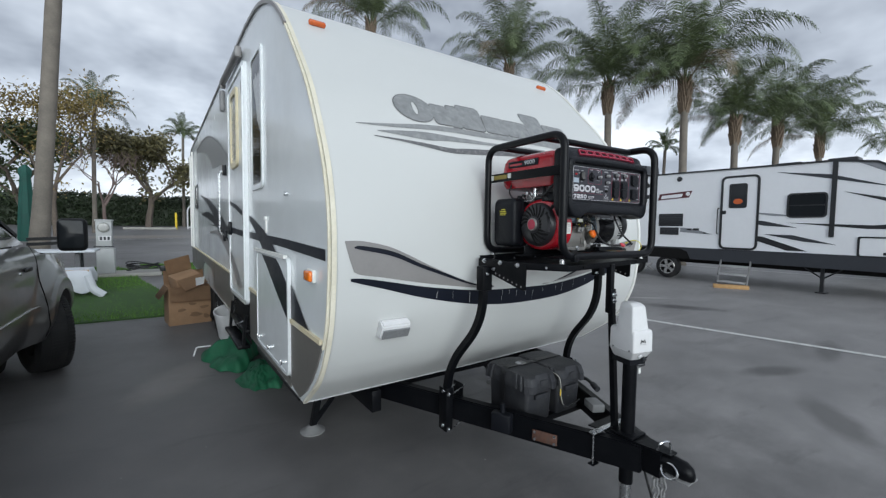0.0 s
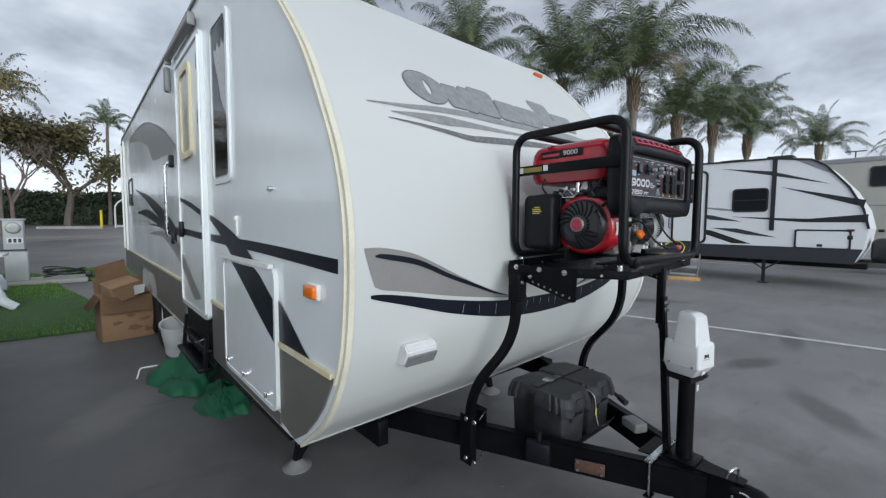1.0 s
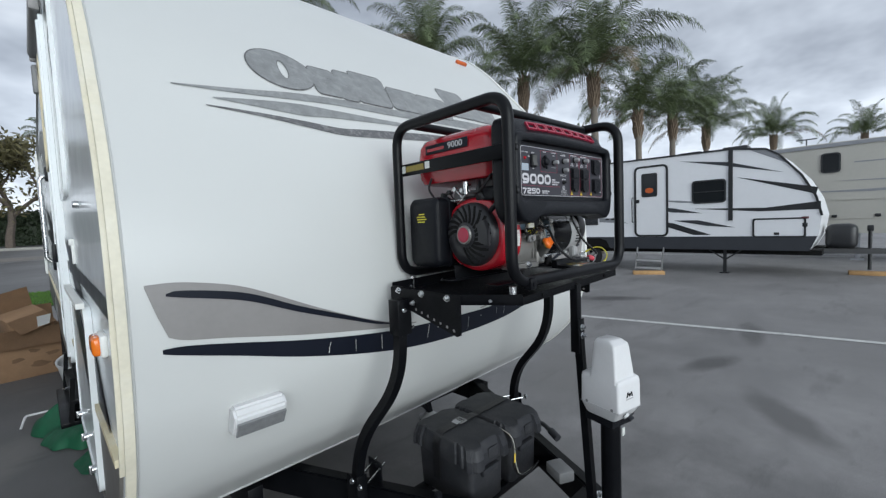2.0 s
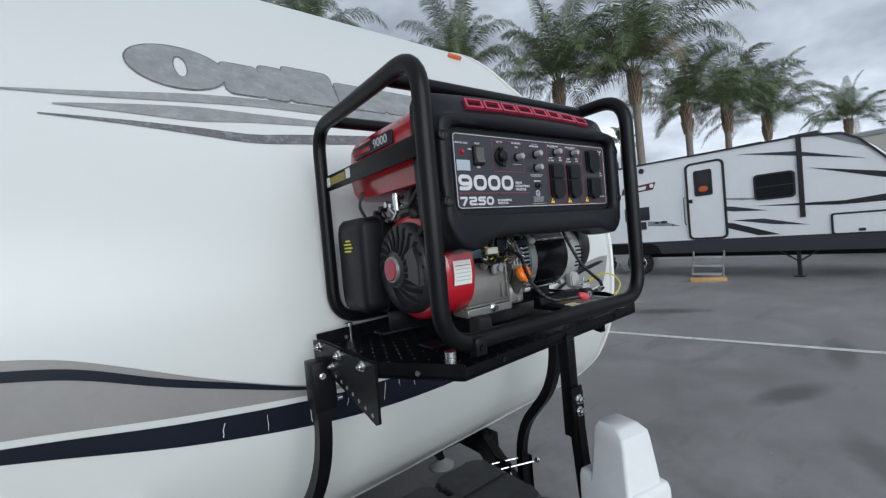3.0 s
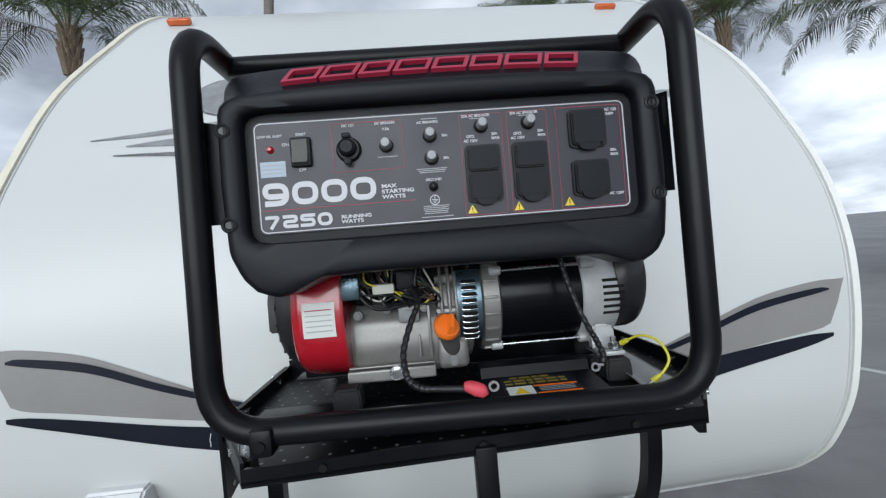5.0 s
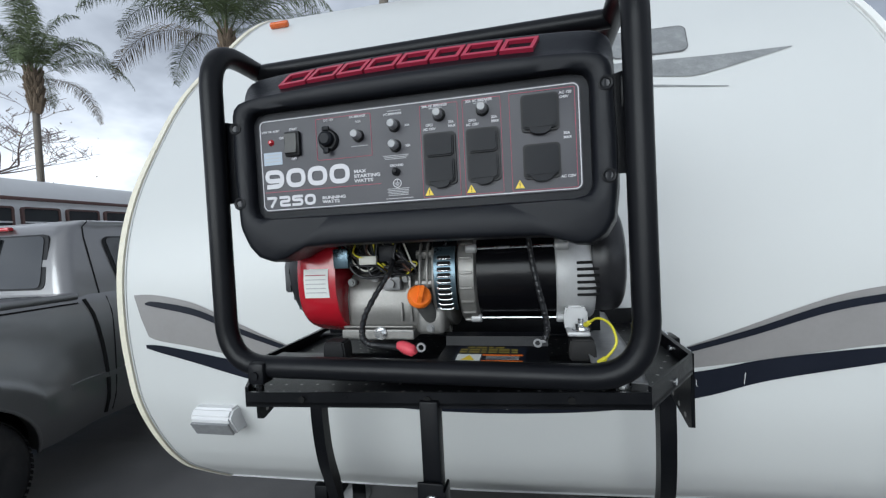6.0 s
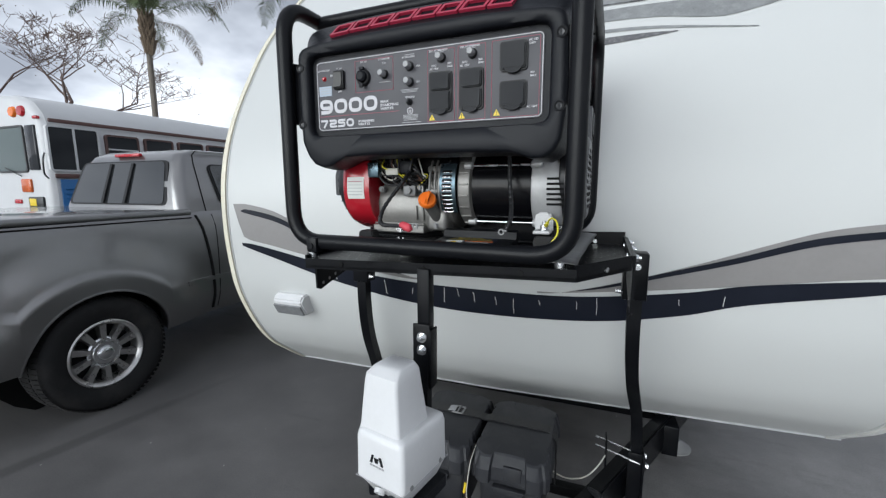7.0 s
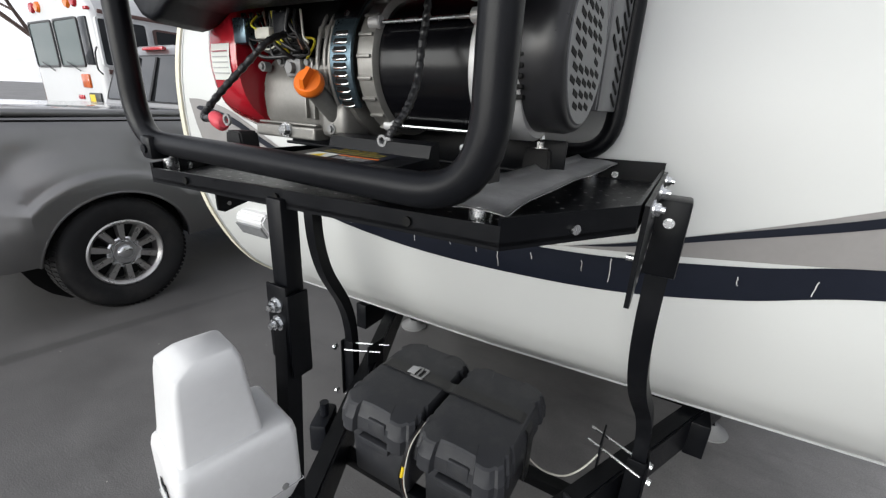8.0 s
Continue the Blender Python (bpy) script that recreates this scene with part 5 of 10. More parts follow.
    # breaker buttons
    for x, z in ((1.6830, 1.7465), (1.7435, 1.7560), (1.7435, 1.7250), (1.8150, 1.7645), (1.8810, 1.7650)):
        bm = B(); lathe(bm, [(0, 0.004), (0.0085, 0.004), (0.0100, 0.0), (0, 0)], (x, YP, z), Matrix.Rotation(radians(90), 3, "X"), 16)
        kn = part("breaker", bm, M["truck_trim"], gen, "push-button breaker")
        bm = B(); lathe(bm, [(0, 0.020), (0.0055, 0.0195), (0.0068, 0.017), (0.0068, 0.004), (0, 0.004)], (x, YP, z), Matrix.Rotation(radians(90), 3, "X"), 16)
        part("button", bm, M["button_grey"], kn, "grey push button")
    # ground screw
    bm = B(); lathe(bm, [(0, 0.012), (0.003, 0.011), (0.004, 0.006), (0.0065, 0.004), (0.0065, 0), (0, 0)], (1.7430, YP, 1.6850), Matrix.Rotation(radians(90), 3, "X"), 12)
    part("ground_screw", bm, M["truck_trim"], pan)
    bm = B(); o, i = oval(1.7435, 1.6672, 0.0070, 0.0070, 24), oval(1.7435, 1.6672, 0.0058, 0.0058, 24)
    ringplate(bm, o, i, "y", YP - 0.0006, YP + 0.001)
    for z, w in ((1.6675, 0.009), (1.6655, 0.006), (1.6637, 0.003)):
        box(bm, (1.7435, YP, z), (w, 0.0010, 0.0008))
    box(bm, (1.7435, YP, 1.6700), (0.0008, 0.0010, 0.0055))
    part("earth_symbol", bm, M["print_white"], pan, smooth=0)

    def cover(x0, z0, x1, z1, tab=True, split=None):
        cx, cz, w, h = (x0 + x1) / 2, (z0 + z1) / 2, x1 - x0, z1 - z0
        bm = B(); prism(bm, rrect(cx, cz, w + 0.006, h + 0.006, 0.006), "y", YP - 0.004, YP + 0.001)
        ou = part("outlet", bm, M["truck_trim"], gen, "outlet under a black rubber cover", smooth=20)
        pieces = [(z0, z1)] if split is None else [(z0, split - 0.001), (split + 0.001, z1)]
        for a, b in pieces:
            bm = B(); prism(bm, rrect(cx, (a + b) / 2, w, b - a, 0.006), "y", YP - 0.0098, YP - 0.004)
            bmesh.ops.bevel(bm, geom=[e for e in bm.edges if all(v.co.y < YP - 0.009 for v in e.verts)], offset=0.0022, segments=2, affect="EDGES")
            part("cover", bm, M["black_plastic"], ou)
        if tab:
            bm = B(); prism(bm, [(cx - w * 0.34, z0 + 0.003), (cx + w * 0.34, z0 + 0.003), (cx + w * 0.30, z0 - 0.003), (cx + w * 0.18, z0 - 0.0068), (cx, z0 - 0.0080), (cx - w * 0.18, z0 - 0.0068), (cx - w * 0.30, z0 - 0.003)], "y", YP - 0.0090, YP - 0.0045)
            part("tab", bm, M["black_plastic"], ou)
    cover(1.7925, 1.6620, 1.8360, 1.7350, split=1.7005)
    cover(1.8580, 1.6620, 1.9015, 1.7350, split=1.7005)
    cover(1.9395, 1.7270, 1.9865, 1.7740)
    cover(1.9400, 1.6600, 1.9865, 1.7035)
    for x, z in ((1.7945, 1.6500), (1.8595, 1.6495), (1.9310, 1.6505)):
        bm = B(); prism(bm, [(x - 0.0068, z - 0.0055), (x + 0.0068, z - 0.0055), (x, z + 0.0065)], "y", YP - 0.0008, YP + 0.001)
        tri = part("warning_triangle", bm, M["yellow"], pan, "yellow warning triangle", smooth=0)
        bm = B(); box(bm, (x, YP - 0.0008, z + 0.0005), (0.0011, 0.0010, 0.0050)); box(bm, (x, YP - 0.0008, z - 0.0038), (0.0011, 0.0010, 0.0012))
        part("mark", bm, M["truck_trim"], tri, smooth=0)


control_panel()


def tank():
    bm = B()
    lo = rrect(1.770, 1.492, 0.56, 0.415, 0.05, 6)
    rings = []
    for z, g in ((1.706, 0.80), (1.711, 0.90), (1.732, 0.96), (1.768, 0.985), (1.772, 1.02), (1.786, 1.02), (1.790, 0.99), (1.845, 0.95), (1.868, 0.88), (1.880, 0.74)):
        rings.append([bm.verts.new((1.770 + (x - 1.770) * (0.5 + 0.5 * g), 1.492 + (y - 1.492) * g, z)) for x, y in lo])
    for A, C in zip(rings, rings[1:]):
        for k in range(len(A)):
            j = (k + 1) % len(A)
            bm.faces.new((A[k], A[j], C[j], C[k]))
    bm.faces.new(rings[0][::-1]); bm.faces.new(rings[-1])
    tk = part("fuel_tank", bm, M["red"], gen, "glossy red fuel tank", smooth=40)
    bm = B(); cyl(bm, (1.77, 1.50, 1.872), (1.77, 1.50, 1.892), 0.038, 24, bevel=0.005)
    part("fuel_cap", bm, M["black_plastic"], tk)
    # name plate on the tank's end
    bm = B(); box(bm, (1.4915, 1.514, 1.832), (0.004, 0.212, 0.032), 0.001, m=None)
    pl = part("name_plate", bm, M["decal_black"], gen, "black plate with white figures")
    cu = bpy.data.curves.new("writing", "FONT")
    cu.body, cu.size, cu.align_x, cu.align_y, cu.extrude, cu.offset = "9000", 0.029, "LEFT", "CENTER", 0.0004, 0.0005
    o = bpy.data.objects.new("writing", cu)
    me = bpy.data.meshes.new_from_object(o)
    bpy.data.objects.remove(o)
    p = PIVOT[gen.name]
    me.transform(Matrix.Translation((1.4888 - p.x, 1.502 - p.y, 1.832 - p.z)) @ Matrix.Rotation(radians(-90), 4, "Z") @ Matrix.Rotation(radians(90), 4, "X") @ Matrix.Diagonal((1.25, 1, 1, 1)))
    me.materials.append(M["print_white"])
    w = new("lettering", me); w.parent = pl; PIVOT[w.name] = p
    bm = B(); box(bm, (1.4888, 1.565, 1.830), (0.001, 0.090, 0.011))
    part("red_bar", bm, M["red"], pl, smooth=0)


tank()
AY, AZ = 1.405, 1.508          # crankshaft line


def engine():
    X = Matrix.Rotation(radians(90), 3, "Y")
    # red fan shroud: a drum with a flared, rounded body behind it
    bm = B()
    out = []
    for k in range(40):
        a = 2 * math.pi * k / 40
        r = 0.128 + 0.012 * max(0.0, math.sin(a)) ** 2 + 0.010 * abs(math.sin(2 * a)) ** 3
        out.append((AY + r * (1.02 if math.cos(a) < 0 else 1.10) * math.cos(a), AZ + (r * math.sin(a) if math.sin(a) > 0 else 0.112 * math.sin(a))))
    rings = []
    for x, g in ((1.508, 0.86), (1.510, 0.93), (1.515, 0.98), (1.524, 1.0), (1.585, 1.02), (1.592, 1.0), (1.592, 0.5)):
        rings.append([bm.verts.new((x, AY + (y - AY) * g, AZ + (z - AZ) * g)) for y, z in out])
    for A, C in zip(rings, rings[1:]):
        for k in range(40):
            bm.faces.new((A[k], A[(k + 1) % 40], C[(k + 1) % 40], C[k]))
    bm.faces.new(rings[0][::-1]); bm.faces.new(rings[-1])
    bmesh.ops.recalc_face_normals(bm, faces=bm.faces[:])
    sh = part("fan_shroud", bm, M["red"], gen, "glossy red engine fan shroud", smooth=50)
    # recoil starter cover: black disc with swept slots and a red hub
    SZ = AZ + 0.014
    bm = B()
    lathe(bm, [(0.0, -0.012), (0.030, -0.012), (0.034, -0.008), (0.062, -0.002), (0.094, 0.006), (0.103, 0.013), (0.107, 0.026), (0.108, 0.046), (0.0, 0.046)], (1.470, AY, SZ), X, 40)
    rc_ = part("starter_cover", bm, M["starter"], gen, "black starter cover with swept slots", smooth=40)
    face = [(0.030, -0.012), (0.034, -0.008), (0.062, -0.002), (0.094, 0.006), (0.104, 0.014)]
    # closed bars; the shade inside each swept slot is put into their colour
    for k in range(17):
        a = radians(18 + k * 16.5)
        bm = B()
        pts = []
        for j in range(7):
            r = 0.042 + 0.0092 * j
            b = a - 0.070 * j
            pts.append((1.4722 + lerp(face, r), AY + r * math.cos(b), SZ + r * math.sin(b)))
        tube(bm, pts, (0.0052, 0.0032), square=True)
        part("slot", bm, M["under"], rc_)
    bm = B(); prism(bm, [(AY - 0.032, SZ + 0.030), (AY - 0.082, SZ + 0.050), (AY - 0.096, SZ + 0.016), (AY - 0.096, SZ - 0.036), (AY - 0.036, SZ - 0.022)], "x", 1.4655, 1.482)
    bmesh.ops.bevel(bm, geom=bm.edges[:], offset=0.003, segments=2, affect="EDGES")
    part("cover_plate", bm, M["starter"], rc_, "plain raised sector of the cover")
    bm = B(); lathe(bm, [(0, -0.004), (0.029, -0.004), (0.032, 0.0), (0.032, 0.004), (0, 0.004)], (1.457, AY, SZ), X, 24)
    hb = part("hub", bm, M["alu"], rc_, "silver hub ring")
    bm = B(); lathe(bm, [(0, -0.003), (0.023, -0.002), (0.025, 0.0), (0, 0.001)], (1.4525, AY, SZ), X, 20)
    part("hub_badge", bm, M["red_dark"], hb, "red hub badge")
    bm = B(); tube(bm, [(1.478, AY - 0.10, AZ + 0.09), (1.474, AY - 0.13, AZ + 0.11)], 0.008, 8); box(bm, (1.474, AY - 0.14, AZ + 0.115), (0.018, 0.03, 0.045), 0.007)
    part("pull_grip", bm, M["black_plastic"], rc_)
    # sticker on the shroud's front
    bm = B()
    vs = []
    for i, z in enumerate((1.480, 1.497, 1.514, 1.533)):
        y = AY - 0.1315 * math.sqrt(max(0.0, 1 - ((z - AZ) / 0.128) ** 2)) - 0.0035
        vs.append([bm.verts.new((x, y, z)) for x in (1.531, 1.580)])
    for a, b in zip(vs, vs[1:]):
        bm.faces.new((a[0], a[1], b[1], b[0]))
    stk = part("label", bm, M["sticker"], sh, "white data label")
    for k in range(5):
        z = 1.522 - 0.008 * k
        y = AY - 0.1315 * math.sqrt(max(0.0, 1 - ((z - AZ) / 0.128) ** 2)) - 0.0045
        bm = B(); box(bm, (1.5555, y, z), (0.040, 0.0008, 0.0016))
        part("small_print", bm, M["print_red"] if k == 0 else M["print_grey"], stk, smooth=0)
    # crankcase
    bm = B()
    case = [(1.330, 1.398), (1.316, 1.42), (1.312, 1.47), (1.322, 1.50), (1.345, 1.522), (1.48, 1.522), (1.50, 1.50), (1.50, 1.41), (1.49, 1.398)]
    prism(bm, case, "x", 1.592, 1.742)
    bmesh.ops.bevel(bm, geom=bm.edges[:], offset=0.008, segments=2, affect="EDGES")
    cc = part("crankcase", bm, M["alu"], gen, "cast aluminium crankcase", smooth=40)
    bm = B(); box(bm, (1.656, 1.330, 1.4055), (0.142, 0.056, 0.019), 0.003)
    part("sump", bm, M["alu"], cc, "cast foot flange of the crankcase", smooth=20)
    bm = B(); box(bm, (1.757, 1.340, 1.428), (0.052, 0.060, 0.050), 0.010, 3)
    part("filler_boss", bm, M["alu"], cc, smooth=30)
    for x, z, w, h in ((1.656, 1.4185, 0.138, 0.0035), (1.722, 1.470, 0.005, 0.085), (1.704, 1.446, 0.004, 0.035)):
        bm = B(); box(bm, (x, 1.3125, z), (w, 0.010, h), 0.0015)
        part("casting_rib", bm, M["alu"], cc)
    bm = B(); box(bm, (1.690, 1.306, 1.500), (0.034, 0.012, 0.026), 0.004); cyl(bm, (1.690, 1.304, 1.500), (1.690, 1.292, 1.500), 0.008, 12)
    part("oil_sensor", bm, M["grey_metal"], cc)
    for x, z in ((1.608, 1.503), (1.655, 1.510), (1.715, 1.508), (1.757, 1.416)):
        bm = B(); cyl(bm, (x, 1.320, z), (x, 1.304, z), 0.0050, 6); cyl(bm, (x, 1.320, z), (x, 1.308, z), 0.0075, 16)
        part("bolt", bm, M["grey_metal"], cc)
    bm = B(); cyl(bm, (1.664, 1.303, 1.4085), (1.664, 1.292, 1.4085), 0.0085, 6); cyl(bm, (1.664, 1.304, 1.4085), (1.664, 1.299, 1.4085), 0.0118, 18)
    part("drain_bolt", bm, M["steel"], cc, "bright drain bolt")
    for x, r in ((1.744, 0.1045), (1.757, 0.1030), (1.768, 0.1045)):
        bm = B(); tube(bm, [(x, AY + r * math.cos(radians(a)), AZ - 0.004 + r * math.sin(radians(a))) for a in range(105, 226, 8)], 0.0032, 8)
        part("casting_rib", bm, M["alu"], cc, smooth=60)
    # side cover and its ribs
    bm = B(); prism(bm, [(AY + 0.092 * math.cos(2 * math.pi * k / 28), AZ - 0.010 + 0.098 * math.sin(2 * math.pi * k / 28)) for k in range(28)], "x", 1.738, 1.772)
    part("side_cover", bm, M["alu"], cc, smooth=30)
    for k in range(12):
        a = 2 * math.pi * k / 12
        bm = B(); cyl(bm, (1.735, AY + 0.097 * math.cos(a), AZ - 0.010 + 0.103 * math.sin(a)), (1.776, AY + 0.097 * math.cos(a), AZ - 0.010 + 0.103 * math.sin(a)), 0.0085, 10)
        part("bolt_boss", bm, M["alu"], cc)
    # oil filler and its orange cap
    foot_, tip = Vector((1.760, 1.330, 1.425)), Vector((1.746, 1.283, 1.476))
    bm = B(); cyl(bm, foot_, tip, 0.0145, 18)
    nk = part("oil_filler", bm, M["filler_grey"], gen, "oil filler neck with an orange cap")
    q = Vector((0.42, -0.74, 0.50)).normalized().to_track_quat("Z", "Y").to_matrix()
    bm = B(); lathe(bm, [(0, -0.002), (0.0195, -0.002), (0.0215, 0.002), (0.0215, 0.007), (0.018, 0.012), (0.0, 0.014)], tip, q, 24)
    hub_ = tip + q @ Vector((0, 0, 0.014))
    vs = [hub_ + q @ Vector((a, b, c_)) for a, b, c_ in ((-0.017, -0.004, -0.004), (-0.017, 0.004, -0.004), (0.017, -0.004, -0.004), (0.017, 0.004, -0.004), (-0.010, -0.003, 0.012), (-0.010, 0.003, 0.012), (0.012, -0.003, 0.012), (0.012, 0.003, 0.012))]
    turn_ = q @ Matrix.Rotation(radians(70), 3, "Z") @ q.transposed()
    bmesh.ops.convex_hull(bm, input=[bm.verts.new(hub_ + turn_ @ (v - hub_)) for v in vs])
    part("filler_cap", bm, M["orange"], nk, "orange filler cap")
    bm = B(); cyl(bm, tip + q @ Vector((0, 0, -0.006)), tip + q @ Vector((0, 0, -0.001)), 0.0175, 18)
    part("seal", bm, M["faded_yellow"], nk)
    # cylinder, fins and head, leaning up behind
    for k in range(8):
        bm = B(); box(bm, (1.672, 1.50, 1.515 + 0.014 * k), (0.135, 0.13, 0.006), 0.002)
        part("cooling_fin", bm, M["alu"], cc)
    bm = B(); box(bm, (1.672, 1.505, 1.565), (0.105, 0.10, 0.11), 0.012)
    part("cylinder", bm, M["alu"], cc)
    # air filter box on its elbow
    bm = B()
    lo = rrect(1.598, 1.532, 0.160, 0.246, 0.026, 6)
    rings = []
    for x, g in ((1.440, 0.80), (1.446, 0.93), (1.456, 1.0), (1.500, 1.0), (1.502, 1.04), (1.512, 1.04), (1.514, 1.0), (1.545, 0.98)):
        rings.append([bm.verts.new((x, 1.598 + (y - 1.598) * g, 1.532 + (z - 1.532) * g)) for y, z in lo])
    for A, C in zip(rings, rings[1:]):
        for k in range(len(A)):
            j = (k + 1) % len(A)
            bm.faces.new((A[k], A[j], C[j], C[k]))
    bm.faces.new(rings[0][::-1]); bm.faces.new(rings[-1])
    bmesh.ops.recalc_face_normals(bm, faces=bm.faces[:])
    af = part("air_filter", bm, M["black_plastic"], gen, "black air filter box with yellow print", smooth=40)
    for k in range(4):
        bm = B(); box(bm, (1.4392, 1.598 + 0.004 * (k % 2), 1.598 - 0.009 * k), (0.001, (0.030, 0.045, 0.05, 0.04)[k], 0.004))
        part("yellow_print", bm, M["wire_yellow"], af, smooth=0)
    # carburettor linkage and fuel tap between tank and shroud
    bm = B()
    cyl(bm, (1.50, 1.43, 1.70), (1.50, 1.43, 1.66), 0.010, 12); cyl(bm, (1.485, 1.44, 1.672), (1.52, 1.44, 1.672), 0.007, 10)
    tube(bm, fillet([(1.50, 1.43, 1.66), (1.50, 1.45, 1.64), (1.51, 1.52, 1.64)], 0.02), 0.005, 8)
    part("fuel_tap", bm, M["steel"], gen, "metal fuel tap and linkage")
    bm = B()
    tube(bm, fillet([(1.505, 1.43, 1.665), (1.49, 1.36, 1.66), (1.50, 1.33, 1.70), (1.52, 1.32, 1.73)], 0.03), 0.005, 8)
    part("fuel_hose", bm, M["wire_black"], gen, "black fuel hose")
    bm = B(); tube(bm, fillet([(1.50, 1.60, 1.735), (1.485, 1.61, 1.69), (1.49, 1.58, 1.655)], 0.02), 0.004, 8)
    part("breather_hose", bm, M["wire_black"], gen, "black fuel hose")
    bm = B(); box(bm, (1.545, 1.345, 1.655), (0.075, 0.11, 0.05), 0.012, 3); box(bm, (1.545, 1.40, 1.640), (0.05, 0.12, 0.03), 0.008)
    part("control_cover", bm, M["black_plastic"], gen, "black plastic cover over the throttle")
    for k, (y, z, dy) in enumerate(((1.50, 1.672, 0.05), (1.46, 1.680, 0.07), (1.535, 1.664, 0.04), (1.42, 1.690, 0.03))):
        bm = B(); tube(bm, fillet([(1.512, y, z - 0.03), (1.506, y + dy * 0.4, z), (1.510, y + dy, z - 0.008), (1.516, y + dy * 1.4, z - 0.035)], 0.012), 0.0032, 6)
        cyl(bm, (1.500, y + dy * 0.4, z), (1.518, y + dy * 0.4, z), 0.008, 10)
        part("throttle_link", bm, M["steel"] if k % 2 else M["wire_black"], gen, "throttle link")
    bm = B(); tube(bm, fillet([(1.52, 1.39, 1.70), (1.505, 1.375, 1.665), (1.512, 1.36, 1.64)], 0.02), 0.009, 10)
    part("fuel_hose", bm, M["wire_black"], gen, "black fuel hose")
    bm = B(); box(bm, (1.56, 1.47, 1.655), (0.07, 0.10, 0.04), 0.01); box(bm, (1.60, 1.40, 1.69), (0.05, 0.05, 0.09), 0.01)
    part("carburettor", bm, M["grey_metal"], gen, "grey carburettor body")


engine()


def alternator():
    X = Matrix.Rotation(radians(90), 3, "Y")
    bm = B(); lathe(bm, [(0.0, 0.0), (0.100, 0.0), (0.104, 0.004), (0.104, 0.020), (0.092, 0.024), (0.0, 0.024)], (1.772, AY, AZ), X, 40)
    alt = part("alternator", bm, M["alu"], gen, "black alternator with an aluminium end bell", smooth=40)
    # slotted blue-zinc vent band round the adapter
    bm = B()
    A = []
    for k in range(24):
        a = radians(104 + k * 4.8)
        A.append([bm.verts.new((x, AY + r * math.cos(a), AZ + r * math.sin(a))) for x, r in ((1.770, 0.1015), (1.770, 0.1062), (1.809, 0.1062), (1.809, 0.1015))])
    for p, q in zip(A, A[1:]):
        for j in range(4):
            bm.faces.new((p[j], p[(j + 1) % 4], q[(j + 1) % 4], q[j]))
    bm.faces.new(A[0]); bm.faces.new(A[-1][::-1])
    band = part("vent_band", bm, M["galv"], gen, "slotted blue-zinc vent band")
    # black cover plate over its upper end, held by one screw
    bm = B()
    A = []
    for k in range(9):
        a = radians(108 + k * 5.2)
        A.append([bm.verts.new((x, AY + r * math.cos(a), AZ + r * math.sin(a))) for x, r in ((1.767, 0.1050), (1.767, 0.1085), (1.812, 0.1085), (1.812, 0.1050))])
    for p, q in zip(A, A[1:]):
        for j in range(4):
            bm.faces.new((p[j], p[(j + 1) % 4], q[(j + 1) % 4], q[j]))
    bm.faces.new(A[0]); bm.faces.new(A[-1][::-1])
    part("cover_strap", bm, M["black_steel"], band, "black cover plate")
    a = radians(146)
    bm = B(); cyl(bm, (1.790, AY + 0.107 * math.cos(a), AZ + 0.107 * math.sin(a)), (1.790, AY + 0.1105 * math.cos(a), AZ + 0.1105 * math.sin(a)), 0.0042, 12)
    part("screw", bm, M["steel"], band)
    # pressed louvres: a dark mouth over a bulging bright lower lip
    for k in range(10):
        a = radians(160.5 + k * 5.6)
        c = Vector((1.789, AY + 0.1064 * math.cos(a), AZ + 0.1064 * math.sin(a)))
        t_ = Vector((0, math.sin(a), -math.cos(a)))
        n_ = Vector((0, math.cos(a), math.sin(a)))
        loop = [c + Vector((1, 0, 0)) * (0.0092 * (1 if math.cos(w) > 0 else -1) + 0.0030 * math.cos(w)) + t_ * 0.0036 * math.sin(w) for w in [2 * math.pi * m_ / 16 for m_ in range(16)]]
        # flat near-black face: the shade in the mouth is put into its colour
        bm = B(); bm.faces.new([bm.verts.new(v + n_ * 0.0003) for v in loop])
        part("vent_slot", bm, M["under"], band, smooth=0)
        bm = B(); tube(bm, [c + Vector((x, 0, 0)) - t_ * (0.0032 - 0.0016 * (abs(x) > 0.011)) + n_ * d for x, d in ((-0.0125, 0.0), (-0.010, 0.0012), (-0.005, 0.0022), (0.0, 0.0024), (0.005, 0.0022), (0.010, 0.0012), (0.0125, 0.0))], 0.0017, 8)
        part("louvre_lip", bm, M["chrome"], band, smooth=60)
    bm = B(); lathe(bm, [(0.0, 0.0), (0.094, 0.0), (0.098, 0.004), (0.098, 0.030), (0.090, 0.034), (0.0, 0.034)], (1.810, AY, AZ), X, 40)
    ad = part("adapter", bm, M["alu"], gen, "ribbed cast adapter ring", smooth=40)
    for k in range(9):
        a = radians(112 + k * 16)
        bm = B(); box(bm, (1.826, AY + 0.0985 * math.cos(a), AZ + 0.0985 * math.sin(a)), (0.024, 0.006, 0.005), 0.0015, 2, Matrix.Rotation(a, 4, "X"))
        part("casting_rib", bm, M["alu"], ad)
    bm = B(); lathe(bm, [(0.0, 0.0), (0.085, 0.0), (0.089, 0.003), (0.089, 0.147), (0.085, 0.150), (0.0, 0.150)], (1.841, AY, AZ), X, 48)
    part("stator", bm, M["stator"], alt, "glossy black stator housing", smooth=40)
    bm = B(); lathe(bm, [(0.0, 0.0), (0.088, 0.0), (0.091, 0.003), (0.091, 0.060), (0.086, 0.066), (0.0, 0.066)], (1.980, AY, AZ), X, 48)
    eb = part("end_bell", bm, M["pale_cast"], gen, "cast end bell with slots", smooth=40)
